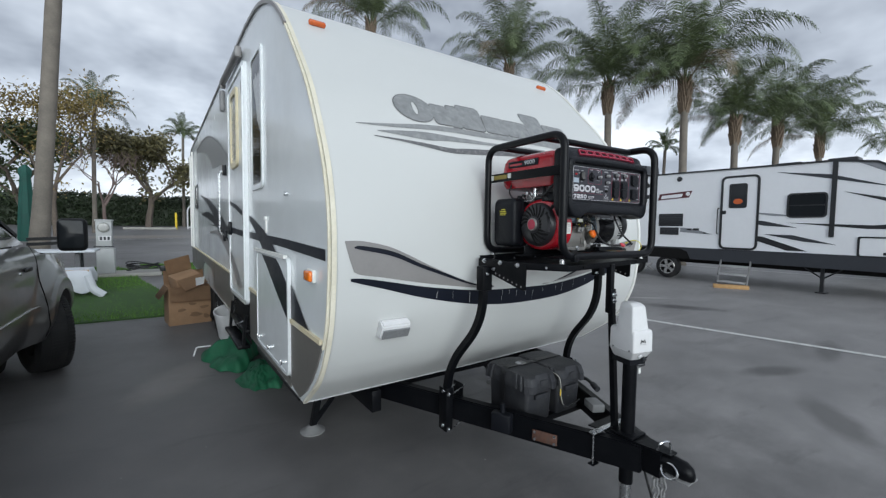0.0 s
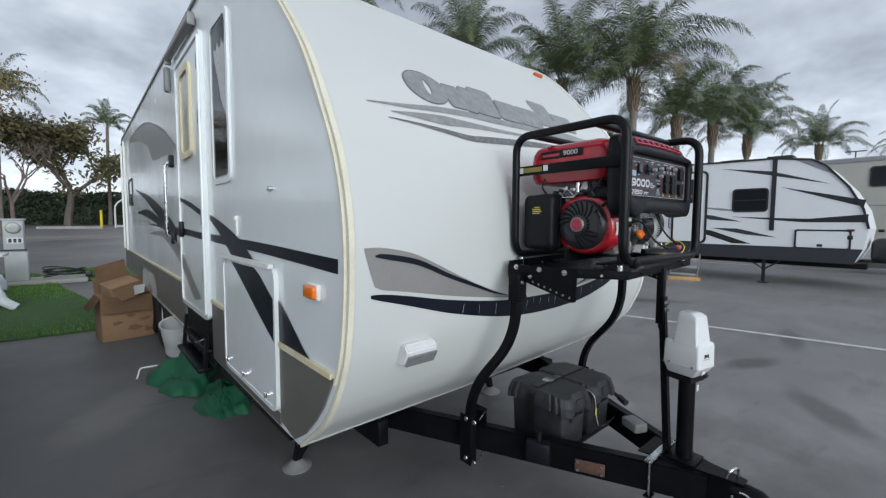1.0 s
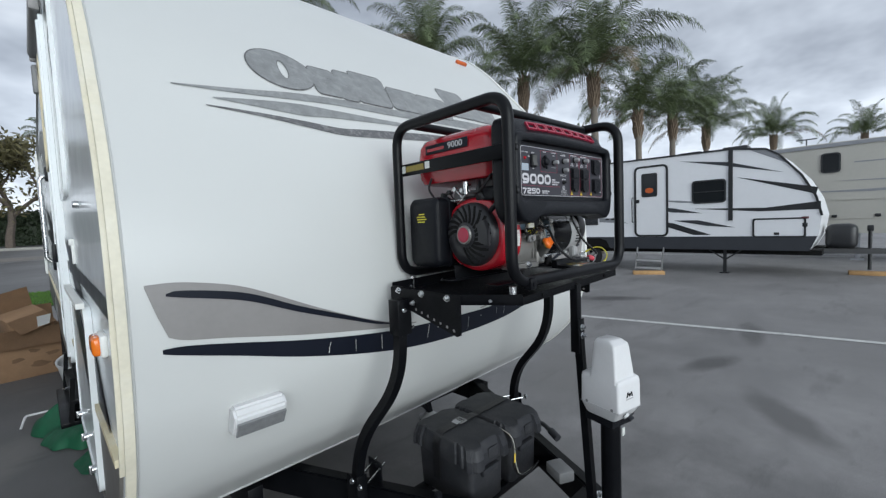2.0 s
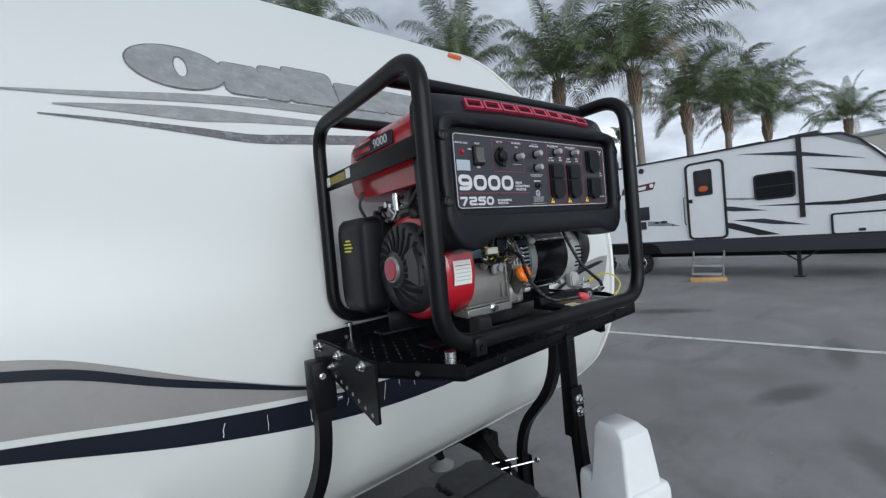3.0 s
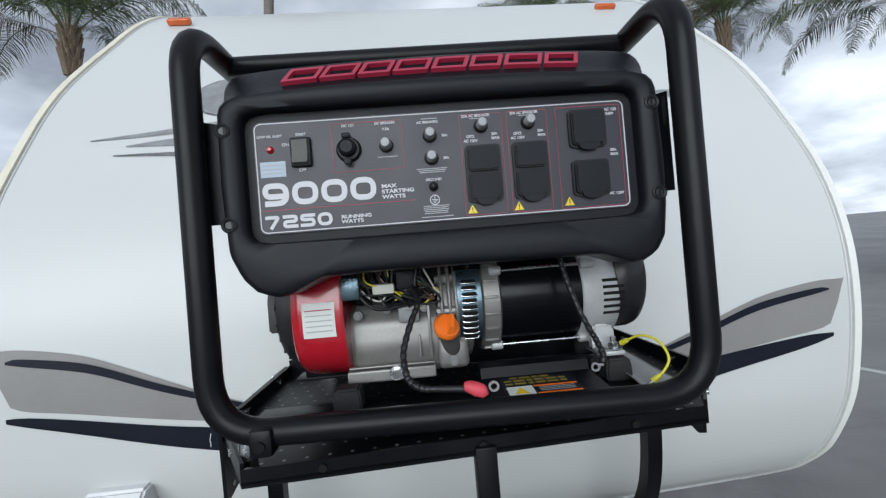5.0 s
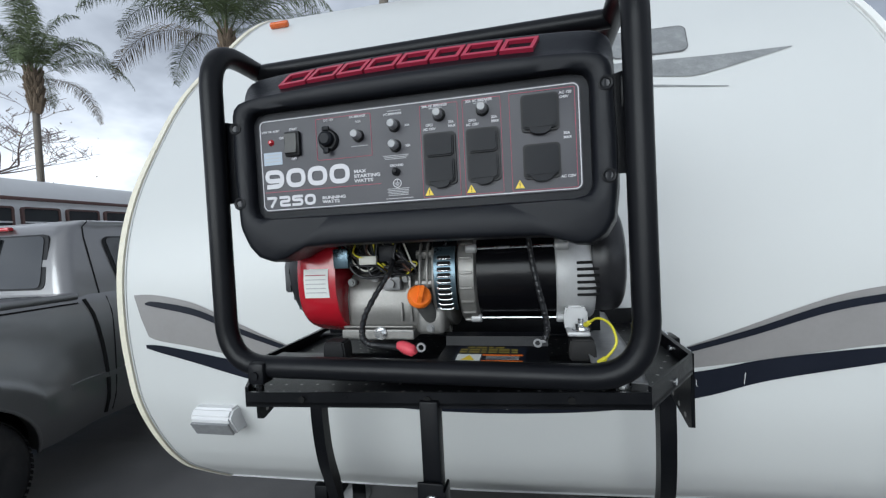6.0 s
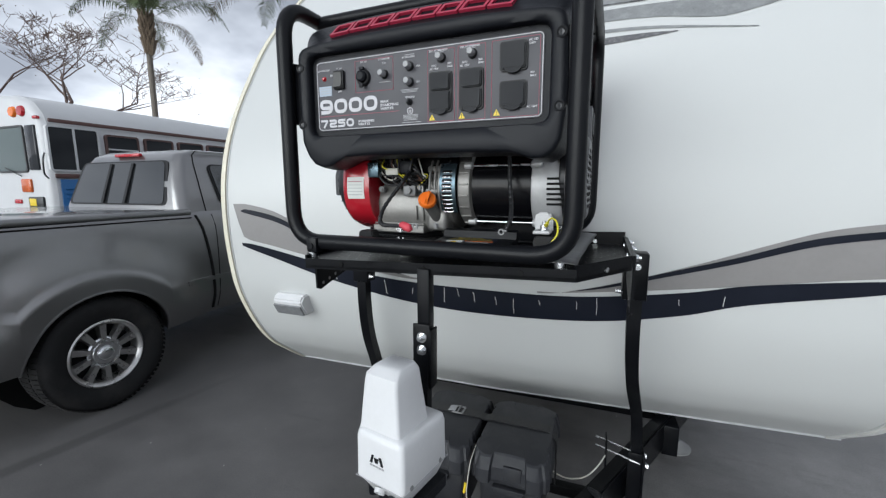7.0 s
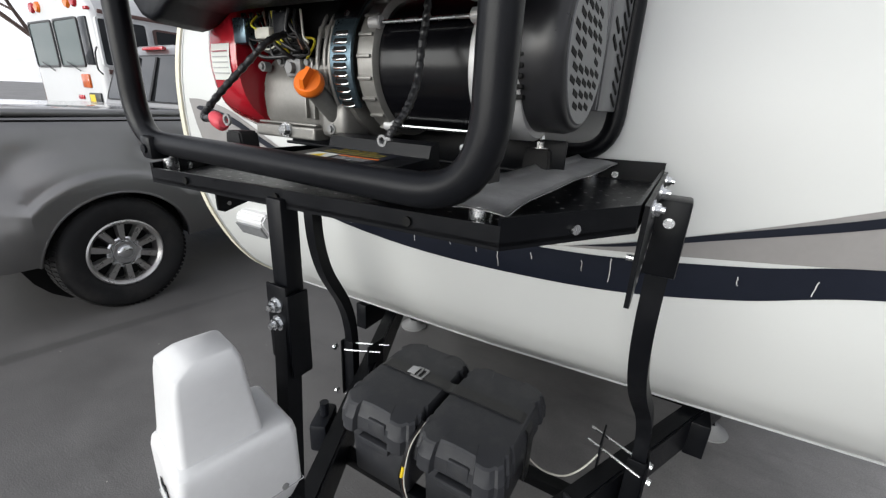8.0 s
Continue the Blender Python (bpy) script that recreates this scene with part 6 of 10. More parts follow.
    # bell slots are near-black blocks, coloured as the shade inside an opening
    for k in range(6):
        z = AZ + 0.0175 - 0.0110 * k
        y = AY - math.sqrt(0.0905 ** 2 - (z - AZ) ** 2)
        bm = B(); box(bm, (2.033, y + 0.004, z), (0.036, 0.012, 0.0052), 0.0015)
        part("slot", bm, M["under"], eb)
    bm = B(); lathe(bm, [(0.0, 0.0), (0.094, 0.0), (0.0965, 0.004), (0.0965, 0.040), (0.093, 0.050), (0.088, 0.054), (0.0, 0.054)], (2.040, AY + 0.004, AZ + 0.018), X, 48)
    ec = part("end_cover", bm, M["cover_black"], gen, "black end cover with rows of vent slots", smooth=40)
    ZC, YC = AZ + 0.018, AY + 0.004
    bm = B(); lathe(bm, [(0.0, 0.0545), (0.083, 0.0545), (0.085, 0.053), (0.0, 0.053)], (2.0415, YC, ZC), X, 44)
    face = part("vent_face", bm, M["cover_grey"], ec, "satin grey vent face", smooth=30)
    # vent slots: thin plates whose near-black colour gives the shade within
    for row in range(10):
        z = ZC - 0.062 + 0.0138 * row
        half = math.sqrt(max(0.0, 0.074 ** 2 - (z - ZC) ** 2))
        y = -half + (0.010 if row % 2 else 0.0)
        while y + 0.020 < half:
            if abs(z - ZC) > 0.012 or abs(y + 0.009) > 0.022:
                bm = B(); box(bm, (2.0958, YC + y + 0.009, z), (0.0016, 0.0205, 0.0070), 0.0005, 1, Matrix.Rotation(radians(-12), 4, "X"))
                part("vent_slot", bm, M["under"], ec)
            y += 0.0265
    for a in (150, 238, 60):
        a = radians(a)
        p = (AY + 0.097 * math.cos(a), AZ + 0.097 * math.sin(a))
        bm = B(); cyl(bm, (1.838, *p), (1.990, *p), 0.0027, 10)
        part("through_bolt", bm, M["steel"], alt)
        for x0, x1 in ((1.980, 2.004), (1.826, 1.846)):
            bm = B(); cyl(bm, (x0, *p), (x1, *p), 0.0085, 12, bevel=0.002)
            part("bolt_boss", bm, M["pale_cast"], alt)
    # feet
    bm = B(); prism(bm, [(1.993, 1.408), (1.990, 1.440), (1.996, 1.452), (2.022, 1.452), (2.030, 1.444), (2.030, 1.408)], "y", 1.318, 1.340)
    bmesh.ops.bevel(bm, geom=bm.edges[:], offset=0.004, segments=2, affect="EDGES")
    box(bm, (2.0115, 1.305, 1.4115), (0.036, 0.044, 0.008), 0.003)
    part("foot", bm, M["pale_cast"], alt, "pale cast foot")
    for x, y, nut in ((2.016, 1.2965, 1.4155), (2.03, 1.47, 1.402), (1.592, 1.270, 0.0), (1.62, 1.50, 1.402)):
        bm = B(); prism(bm, [(x - 0.021, 1.3685), (x - 0.021, 1.388), (x - 0.018, 1.4035), (x + 0.018, 1.4035), (x + 0.021, 1.388), (x + 0.021, 1.3685)], "y", y - 0.017, y + 0.017)
        bmesh.ops.bevel(bm, geom=bm.edges[:], offset=0.003, segments=2, affect="EDGES")
        part("rubber_mount", bm, M["rubber"], gen, "black rubber mount")
        if nut:
            bm = B(); cyl(bm, (x, y, nut), (x, y, nut + 0.011), 0.0085, 6); cyl(bm, (x, y, nut), (x, y, nut + 0.003), 0.014, 16); cyl(bm, (x, y, nut), (x, y, nut + 0.020), 0.0045, 10)
            part("nut", bm, M["steel"], gen)
    for y in (1.285, 1.49):
        bm = B(); box(bm, (1.77, y, 1.3655), (0.64, 0.05, 0.006), 0.002)
        if y > 1.4:
            box(bm, (1.77, y - 0.022, 1.3925), (0.60, 0.005, 0.048), 0.0015)
        part("engine_rail", bm, M["black_steel"], gen, "black cross rail")


alternator()


def fittings():
    # battery tray with its warning label
    bm = B(); prism(bm, [(1.176, 1.384), (1.178, 1.391), (1.268, 1.396), (1.272, 1.411), (1.290, 1.414), (1.292, 1.384)], "x", 1.794, 1.962)
    bt = part("battery_tray", bm, M["black_steel"], gen, "empty dark grey battery tray with a warning label", smooth=25)
    def onto(name, x0, x1, v0, v1, lift, mat, label=""):
        a, b = Vector((1.178, 1.391)), Vector((1.268, 1.396))
        d = b - a
        n = Vector((-d.y, d.x)).normalized() * lift
        p, q = a + d * v0 + n, a + d * v1 + n
        return raw(name, [(x0, p.x, p.y), (x1, p.x, p.y), (x1, q.x, q.y), (x0, q.x, q.y)], [(0, 1, 2, 3)], M[mat], bt, label)
    onto("label", 1.818, 1.928, 0.12, 0.92, 0.0008, "decal_black", "black and yellow warning label")
    onto("label_white", 1.823, 1.860, 0.16, 0.50, 0.0014, "sticker")
    onto("label_orange", 1.862, 1.924, 0.16, 0.22, 0.0014, "orange"); onto("label_orange", 1.862, 1.924, 0.44, 0.50, 0.0014, "orange")
    for v in (0.58, 0.70, 0.82):
        xw = 1.824 + 0.01 * (v > 0.8)
        for ww in (0.011, 0.017, 0.008, 0.014, 0.016, 0.010):
            if xw + ww < 1.922 - 0.012 * (v > 0.8):
                onto("small_print", xw, xw + ww, v, v + 0.07, 0.0014, "faded_yellow")
            xw += ww + 0.003
    for v in (0.27, 0.33, 0.39):
        onto("small_print", 1.868, 1.918, v, v + 0.025, 0.0014, "print_grey")
    raw("label_triangle", [(1.831, 1.197, 1.3937), (1.852, 1.197, 1.3937), (1.8415, 1.219, 1.3949)], [(0, 1, 2)], M["yellow"], bt)
    # wiring under the housing
    def wire(pts, r, mat, name="wire", label="", rad=0.03, taped=False):
        line = fillet(pts, rad, 5)
        if taped:
            fine = [line[k].lerp(line[k + 1], j / 4) for k in range(len(line) - 1) for j in range(4)] + [line[-1]]
            line, shape = fine, [r * (1 + 0.12 * math.sin(0.9 * k) + 0.08 * math.sin(2.3 * k)) for k in range(len(fine))]
        bm = B(); tube(bm, line, r, 8, radii=shape if taped else None)
        return part(name, bm, M[mat], gen, label, smooth=60)
    wire([(1.690, 1.295, 1.575), (1.700, 1.290, 1.545), (1.712, 1.245, 1.530), (1.694, 1.220, 1.496), (1.682, 1.188, 1.461), (1.690, 1.160, 1.436), (1.706, 1.148, 1.429), (1.763, 1.128, 1.431)], 0.0044, "wire_black", "battery_lead", "taped battery lead with a red boot", taped=True)
    bm = B(); tube(bm, [(1.758, 1.130, 1.433), (1.763, 1.129, 1.433), (1.771, 1.127, 1.430), (1.780, 1.126, 1.427), (1.784, 1.125, 1.428)], 0.009, 12, radii=[0.0058, 0.0074, 0.0086, 0.0080, 0.0048])
    part("terminal_boot", bm, M["boot_red"], gen, "red terminal boot")
    bm = B(); o, i = oval(1.792, 1.432, 0.0064, 0.0064, 16), oval(1.792, 1.432, 0.0038, 0.0038, 16)
    ringplate(bm, o, i, "y", 1.124, 1.1265)
    part("ring_terminal", bm, M["grey_metal"], gen)
    wire([(1.936, 1.296, 1.585), (1.940, 1.288, 1.555), (1.944, 1.272, 1.520), (1.953, 1.254, 1.479), (1.960, 1.225, 1.450), (1.9605, 1.205, 1.434), (1.956, 1.200, 1.424)], 0.0044, "wire_black", "alternator_lead", "taped black earth lead hanging loose", taped=True)
    bm = B(); ringplate(bm, oval(1.946, 1.419, 0.0064, 0.0064, 16), oval(1.946, 1.419, 0.0038, 0.0038, 16), "y", 1.200, 1.2025)
    box(bm, (1.953, 1.201, 1.4215), (0.009, 0.003, 0.004), 0.001)
    part("ring_terminal", bm, M["grey_metal"], gen)
    loop = [(2.022, 1.280, 1.428), (2.036, 1.246, 1.448), (2.052, 1.222, 1.442), (2.056, 1.206, 1.418), (2.043, 1.206, 1.400), (2.031, 1.212, 1.388)]
    earth = wire(loop, 0.0019, "wire_yellow", "earth_wire", "yellow and green earth wire")
    for a, b in ((loop[0], loop[1]), (loop[5], loop[4])):
        a, b = Vector(a), Vector(b)
        d = (b - a).normalized()
        bm = B(); cyl(bm, a, a + d * 0.013, 0.0044, 10, 0.0034)
        part("end_sleeve", bm, M["wire_yellow"], earth, "yellow end sleeve")
        bm = B(); cyl(bm, a - d * 0.008, a, 0.0022, 8)
        part("crimp", bm, M["steel"], earth)
    rw = random.Random(3)
    for k in range(30):
        x0 = 1.595 + 0.0042 * k
        mat = ("wire_black", "wire_black", "wire_white", "wire_black", "wire_black", "rust", "wire_black", "wire_yellow", "wire_black")[k % 9]
        wire([(x0, 1.297 + rw.uniform(-0.012, 0.012), 1.575), (x0 + rw.uniform(-0.01, 0.03), 1.288 + rw.uniform(-0.012, 0.012), 1.548 + rw.uniform(-0.014, 0.012)), (x0 + 0.03 + rw.uniform(-0.01, 0.025), 1.290 + rw.uniform(-0.012, 0.012), 1.528 + rw.uniform(-0.018, 0.018)), (1.70 + rw.uniform(-0.04, 0.02), 1.308, 1.530 + rw.uniform(-0.022, 0.018))], 0.0016 + 0.0012 * (k % 3 == 0), mat, label="thin engine wire")
    for c, s, mat in (((1.604, 1.285, 1.550), (0.030, 0.02, 0.036), "galv"), ((1.655, 1.283, 1.545), (0.034, 0.012, 0.016), "wire_white"), ((1.690, 1.292, 1.556), (0.03, 0.02, 0.03), "black_plastic")):
        bm = B(); box(bm, c, s, 0.003)
        part("connector", bm, M[mat], gen, "wiring connector")
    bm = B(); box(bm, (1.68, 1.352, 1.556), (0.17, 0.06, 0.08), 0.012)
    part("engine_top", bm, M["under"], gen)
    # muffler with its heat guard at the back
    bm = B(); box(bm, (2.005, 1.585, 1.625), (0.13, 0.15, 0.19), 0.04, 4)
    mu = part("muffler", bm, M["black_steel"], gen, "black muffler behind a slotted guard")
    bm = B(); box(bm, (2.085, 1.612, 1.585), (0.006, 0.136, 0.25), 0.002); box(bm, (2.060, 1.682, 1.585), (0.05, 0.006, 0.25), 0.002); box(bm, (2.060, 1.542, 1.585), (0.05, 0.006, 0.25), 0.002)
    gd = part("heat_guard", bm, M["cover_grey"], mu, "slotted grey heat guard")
    # guard slots and hole are plates laid on, their shade put into near-black
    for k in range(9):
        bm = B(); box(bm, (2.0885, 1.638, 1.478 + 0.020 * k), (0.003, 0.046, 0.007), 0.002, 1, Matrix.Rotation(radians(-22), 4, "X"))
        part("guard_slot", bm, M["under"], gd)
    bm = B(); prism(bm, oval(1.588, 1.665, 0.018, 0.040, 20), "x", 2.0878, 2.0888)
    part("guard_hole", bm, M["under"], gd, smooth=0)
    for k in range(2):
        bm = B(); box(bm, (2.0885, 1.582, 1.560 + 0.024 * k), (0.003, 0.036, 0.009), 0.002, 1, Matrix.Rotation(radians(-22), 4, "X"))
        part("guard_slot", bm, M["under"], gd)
    # dull heat shield strip: one thin sheet, bowed over the side tube and curled at its front edge
    vs, fs = [], []
    for i in range(17):
        u = i / 16
        for j in range(9):
            v = j / 8
            z = 1.3705 + 0.004 * math.sin(math.pi * v) + 0.0012 * math.sin(13 * u + 2 * v) + 0.010 * max(0.0, 1 - 4 * v) ** 2 - 0.010 * max(0.0, 1 - u * 6) ** 2
            vs.append((2.022 + 0.016 * u + 0.072 * v, 1.200 + 0.47 * u + 0.006 * v * v, z))
    for i in range(16):
        for j in range(8):
            a = i * 9 + j
            fs.append((a, a + 1, a + 10, a + 9))
    n0 = len(vs)
    vs += [(a, b, c - 0.0016) for a, b, c in vs]
    fs += [tuple(k + n0 for k in f[::-1]) for f in fs]
    rim_ = [i * 9 for i in range(17)], [i * 9 + 8 for i in range(17)], list(range(9)), list(range(16 * 9, 17 * 9))
    for line in rim_:
        for a, b in zip(line, line[1:]):
            fs.append((a, b, b + n0, a + n0))
    bm = B()
    path = fillet([(2.058, 1.395, 1.615), (2.052, 1.40, 1.665), (2.020, 1.42, 1.715)], 0.03, 12)
    tube(bm, path, 0.017, 14, radii=[0.0155 + 0.0035 * (k % 2) for k in range(len(path))])
    part("corrugated_sleeve", bm, M["black_plastic"], gen, "black corrugated cable sleeve", smooth=60)
    raw("heat_foil", vs, fs, M["foil"], gen, "crumpled dark grey heat shield strip", smooth=True)


fittings()

# ---------------------------------------------------------------- the carrier tray and its stand
carrier = thing("generator_carrier", (1.79, 1.80, 0.53), "black steel generator carrier bolted to the trailer tongue", "carrier")
TRAY = [(1.465, 1.188), (2.094, 1.185), (2.197, 1.330), (2.199, 1.700), (1.374, 1.700), (1.3685, 1.355)]


def sag(x):
    """How far the tray hangs down towards the truck's side."""
    return 0.027 * (x - 2.15)


def sagging(bm):
    for v in bm.verts:
        v.co.z += sag(v.co.x)
    return bm


def tray():
    bm = B()
    prism(bm, TRAY, "z", 1.335, 1.3395)
    tr = part("tray", sagging(bm), M["black_steel"], carrier, "black perforated steel tray with a raised rim", smooth=20)
    n = len(TRAY)
    for k in range(n):
        a, b = Vector(TRAY[k]), Vector(TRAY[(k + 1) % n])
        d = (b - a).normalized()
        nrm = Vector((-d.y, d.x)) * 0.0045
        bm = B()
        A = [a, b, b + nrm, a + nrm]
        z0, z1 = 1.3315, 1.376 if k == 3 else 1.356 if k == 0 else 1.364
        lo = [bm.verts.new((p.x, p.y, z0)) for p in A]
        hi = [bm.verts.new((p.x, p.y, z1)) for p in A]
        bm.faces.new(lo[::-1]); bm.faces.new(hi)
        for j in range(4):
            bm.faces.new((lo[j], lo[(j + 1) % 4], hi[(j + 1) % 4], hi[j]))
        part("rim", sagging(bm), M["black_steel"], tr, smooth=0)
        # bolts along the rim; front holes are near-black discs, shade put into colour
        cnt = max(1, int((b - a).length / 0.16))
        for j in range(cnt):
            p = a + (b - a) * ((j + 0.5) / cnt)
            o = Vector((d.y, -d.x))
            bm = B(); cyl(bm, (p.x + o.x * 0.0005, p.y + o.y * 0.0005, 1.345), (p.x + o.x * 0.0035, p.y + o.y * 0.0035, 1.345), 0.0055, 12)
            part("rim_hole" if k in (0,) else "bolt", sagging(bm), M["under"] if k in (0,) else M["steel"], tr)
            if k in (1, 2, 4, 5, 3):
                bm = B(); q = p + nrm
                cyl(bm, (q.x, q.y, 1.348), (q.x - o.x * 0.003, q.y - o.y * 0.003, 1.348), 0.0065, 10)
                part("bolt", sagging(bm), M["steel"], tr)
    # punched holes in the tray floor: light seen through is put into grey discs
    vs, fs = [], []
    for i in range(26):
        for j in range(15):
            x, y = 1.395 + 0.0315 * i + (0.0155 if j % 2 else 0), 1.20 + 0.034 * j
            if y < 1.20 or y < 1.355 and (x < 1.465 - (y - 1.188) * 0.578 + 0.02 or x > 2.094 + (y - 1.185) * 0.71 - 0.02) or x < 1.385:
                continue
            if x > 2.185:
                continue
            b0 = len(vs)
            vs += [(x + 0.0030 * math.cos(k * math.pi / 3), y + 0.0030 * math.sin(k * math.pi / 3), 1.3398 + sag(x)) for k in range(6)]
            fs.append(tuple(range(b0, b0 + 6)))
    raw("punched_holes", vs, fs, M["decal_grey"], tr, "rows of grey discs for the light seen through punched holes", kind="stuff")
    # side brackets that hang under the tray at both ends
    for x, sx, top, low in ((1.3655, -1, 1.341, 1.2105), (2.2025, 1, 1.362, 1.2265)):
        bm = B()
        prism(bm, [(1.346, top), (1.695, top), (1.695, top - 0.062), (1.600, top - 0.072), (1.364, low), (1.350, low + 0.006)], "x", x - 0.003, x + 0.003)
        br = part("end_bracket", bm, M["black_steel"], carrier, "black end bracket with bright bolts", smooth=0)
        for y, z, r in ((1.401, top - 0.013, 0.0085), (1.523, top - 0.011, 0.0085), (1.646, top - 0.010, 0.0085), (1.570, top - 0.046, 0.0065)):
            bm = B(); cyl(bm, (x + sx * 0.003, y, z), (x + sx * 0.012, y, z), r, 6); cyl(bm, (x + sx * 0.003, y, z), (x + sx * 0.0055, y, z), r * 1.4, 14); cyl(bm, (x + sx * 0.003, y, z), (x + sx * 0.017, y, z), r * 0.5, 10)
            part("bolt", bm, M["steel"], br)
        # row of punched holes along the sloping edge, light through them as grey discs
        for k in range(7):
            y, z = 1.376 + 0.030 * k, low + 0.018 + 0.0075 * k
            bm = B(); cyl(bm, (x + sx * 0.0032, y, z), (x + sx * 0.0038, y, z), 0.0048, 10); cyl(bm, (x - sx * 0.0032, y, z), (x - sx * 0.0038, y, z), 0.0048, 10)
            part("punched_hole", bm, M["decal_grey"], br)


tray()


def posts():
    for sx, x0, y0, x1, y1, dz in ((-1, 1.346, 1.630, 1.276, 1.852, -0.044), (1, 2.226, 1.573, 2.284, 1.852, -0.0095)):
        bm = B()
        line = fillet([(x0, y0, 1.340 + dz), (x0, y0 + 0.004, 1.012), (x1, y1 - 0.004, 0.716), (x1, y1, 0.40)], 0.15, 12)
        tube(bm, line, (0.0172, 0.0172), square=True)
        bmesh.ops.bevel(bm, geom=[e for e in bm.edges if e.is_manifold and e.calc_face_angle(0) > 1.0], offset=0.010, segments=3, affect="EDGES")
        po = part("post", bm, M["black_steel"], carrier, "bent black square post", smooth=40)
        # upper sleeve with its bolts
        bm = B(); box(bm, (x0 - 0.004 * sx, y0, 1.285 + dz), (0.060, 0.056, 0.125), 0.004)
        sl = part("sleeve", bm, M["black_steel"], po)
        for z in (1.312 + dz,):
            bm = B(); cyl(bm, (x0, y0 - 0.026, z), (x0, y0 - 0.035, z), 0.0062, 6); cyl(bm, (x0, y0 - 0.026, z), (x0, y0 - 0.030, z), 0.0082, 16)
            part("bolt", bm, M["steel"], sl)
        for y, z in ((y0 - 0.02, 1.325 + dz), (y0 + 0.016, 1.325 + dz), (y0 - 0.016, 1.242 + dz)):
            bm = B(); cyl(bm, (x0 - sx * 0.024, y, z), (x0 - sx * 0.050, y, z), 0.0055, 10); cyl(bm, (x0 - sx * 0.027, y, z), (x0 - sx * 0.036, y, z), 0.0095, 6)
            part("bolt", bm, M["steel"], sl, "bright bolt and nut")
        # clamp plate on the rail, with long bolts
        bm = B(); box(bm, (x1 + sx * 0.0235, y1, 0.485), (0.006, 0.075, 0.24), 0.002); box(bm, (x1, y1 - 0.0235, 0.485), (0.05, 0.006, 0.24), 0.002)
        cl = part("clamp_plate", bm, M["black_steel"], po, "black clamp plate with long bolts")
        for y in (y1 - 0.028, y1 + 0.028):
            for z in (0.590, 0.395):
                bm = B(); tube(bm, [(x1 + sx * (0.010 if sx > 0 else -0.012), y - 0.03, z), (x1 - sx * 0.130, y + 0.03, z)], 0.0036, 8)
                cyl(bm, (x1 + sx * 0.0265, y - 0.034, z), (x1 + sx * 0.035, y - 0.036, z), 0.0085, 6)
                cyl(bm, (x1 + sx * 0.0265, y - 0.034, z), (x1 + sx * 0.029, y - 0.034, z), 0.0115, 14)
                part("clamp_bolt", bm, M["steel"], cl)
        bm = B(); box(bm, (x1 - sx * 0.095, y1 + 0.02, 0.50), (0.006, 0.09, 0.22), 0.002)
        part("clamp_plate", bm, M["black_steel"], po)
    # front strut
    bm = B(); box(bm, (1.782, 1.192, 1.215), (0.029, 0.029, 0.24), 0.003)
    st = part("front_strut", bm, M["black_steel"], carrier, "telescopic black front strut")
    bm = B(); box(bm, (1.780, 1.173, 1.155), (0.040, 0.005, 0.12), 0.002); box(bm, (1.8005, 1.189, 1.135), (0.005, 0.036, 0.135), 0.002)
    part("overlap_plate", bm, M["black_steel"], st)
    bm = B(); tube(bm, [(1.783, 1.186, 1.21), (1.787, 1.144, 0.540)], (0.0128, 0.0128), square=True)
    part("lower_tube", bm, M["black_steel"], st)
    for z in (1.186, 1.158):
        bm = B(); cyl(bm, (1.782, 1.171, z), (1.782, 1.161, z), 0.0085, 6); cyl(bm, (1.782, 1.171, z), (1.782, 1.168, z), 0.0115, 16); cyl(bm, (1.782, 1.161, z), (1.782, 1.155, z), 0.005, 10)
        part("bolt", bm, M["steel"], st)
    # bright flat bar across both rails, drawn down by a u-bolt
    bm = B(); box(bm, (1.757, 1.160, 0.5425), (0.255, 0.030, 0.007), 0.002)
    bar = part("clamp_bar", bm, M["steel"], st, "bright flat clamp bar")
    for x in (1.640, 1.872):
        bm = B(); tube(bm, [(x, 1.156, 0.556), (x, 1.156, 0.392)], 0.0042, 8); cyl(bm, (x, 1.156, 0.546), (x, 1.156, 0.554), 0.009, 6)
        part("u_bolt", bm, M["steel"], bar)
    bm = B(); box(bm, (1.650, 1.158, 0.394), (0.05, 0.030, 0.006), 0.002)
    part("clamp_foot", bm, M["black_steel"], bar)


posts()

# ---------------------------------------------------------------- the tongue
tongue = thing("trailer_tongue", (1.79, 1.6, 0.40), "black A-frame trailer tongue with a ball coupler", "tongue")


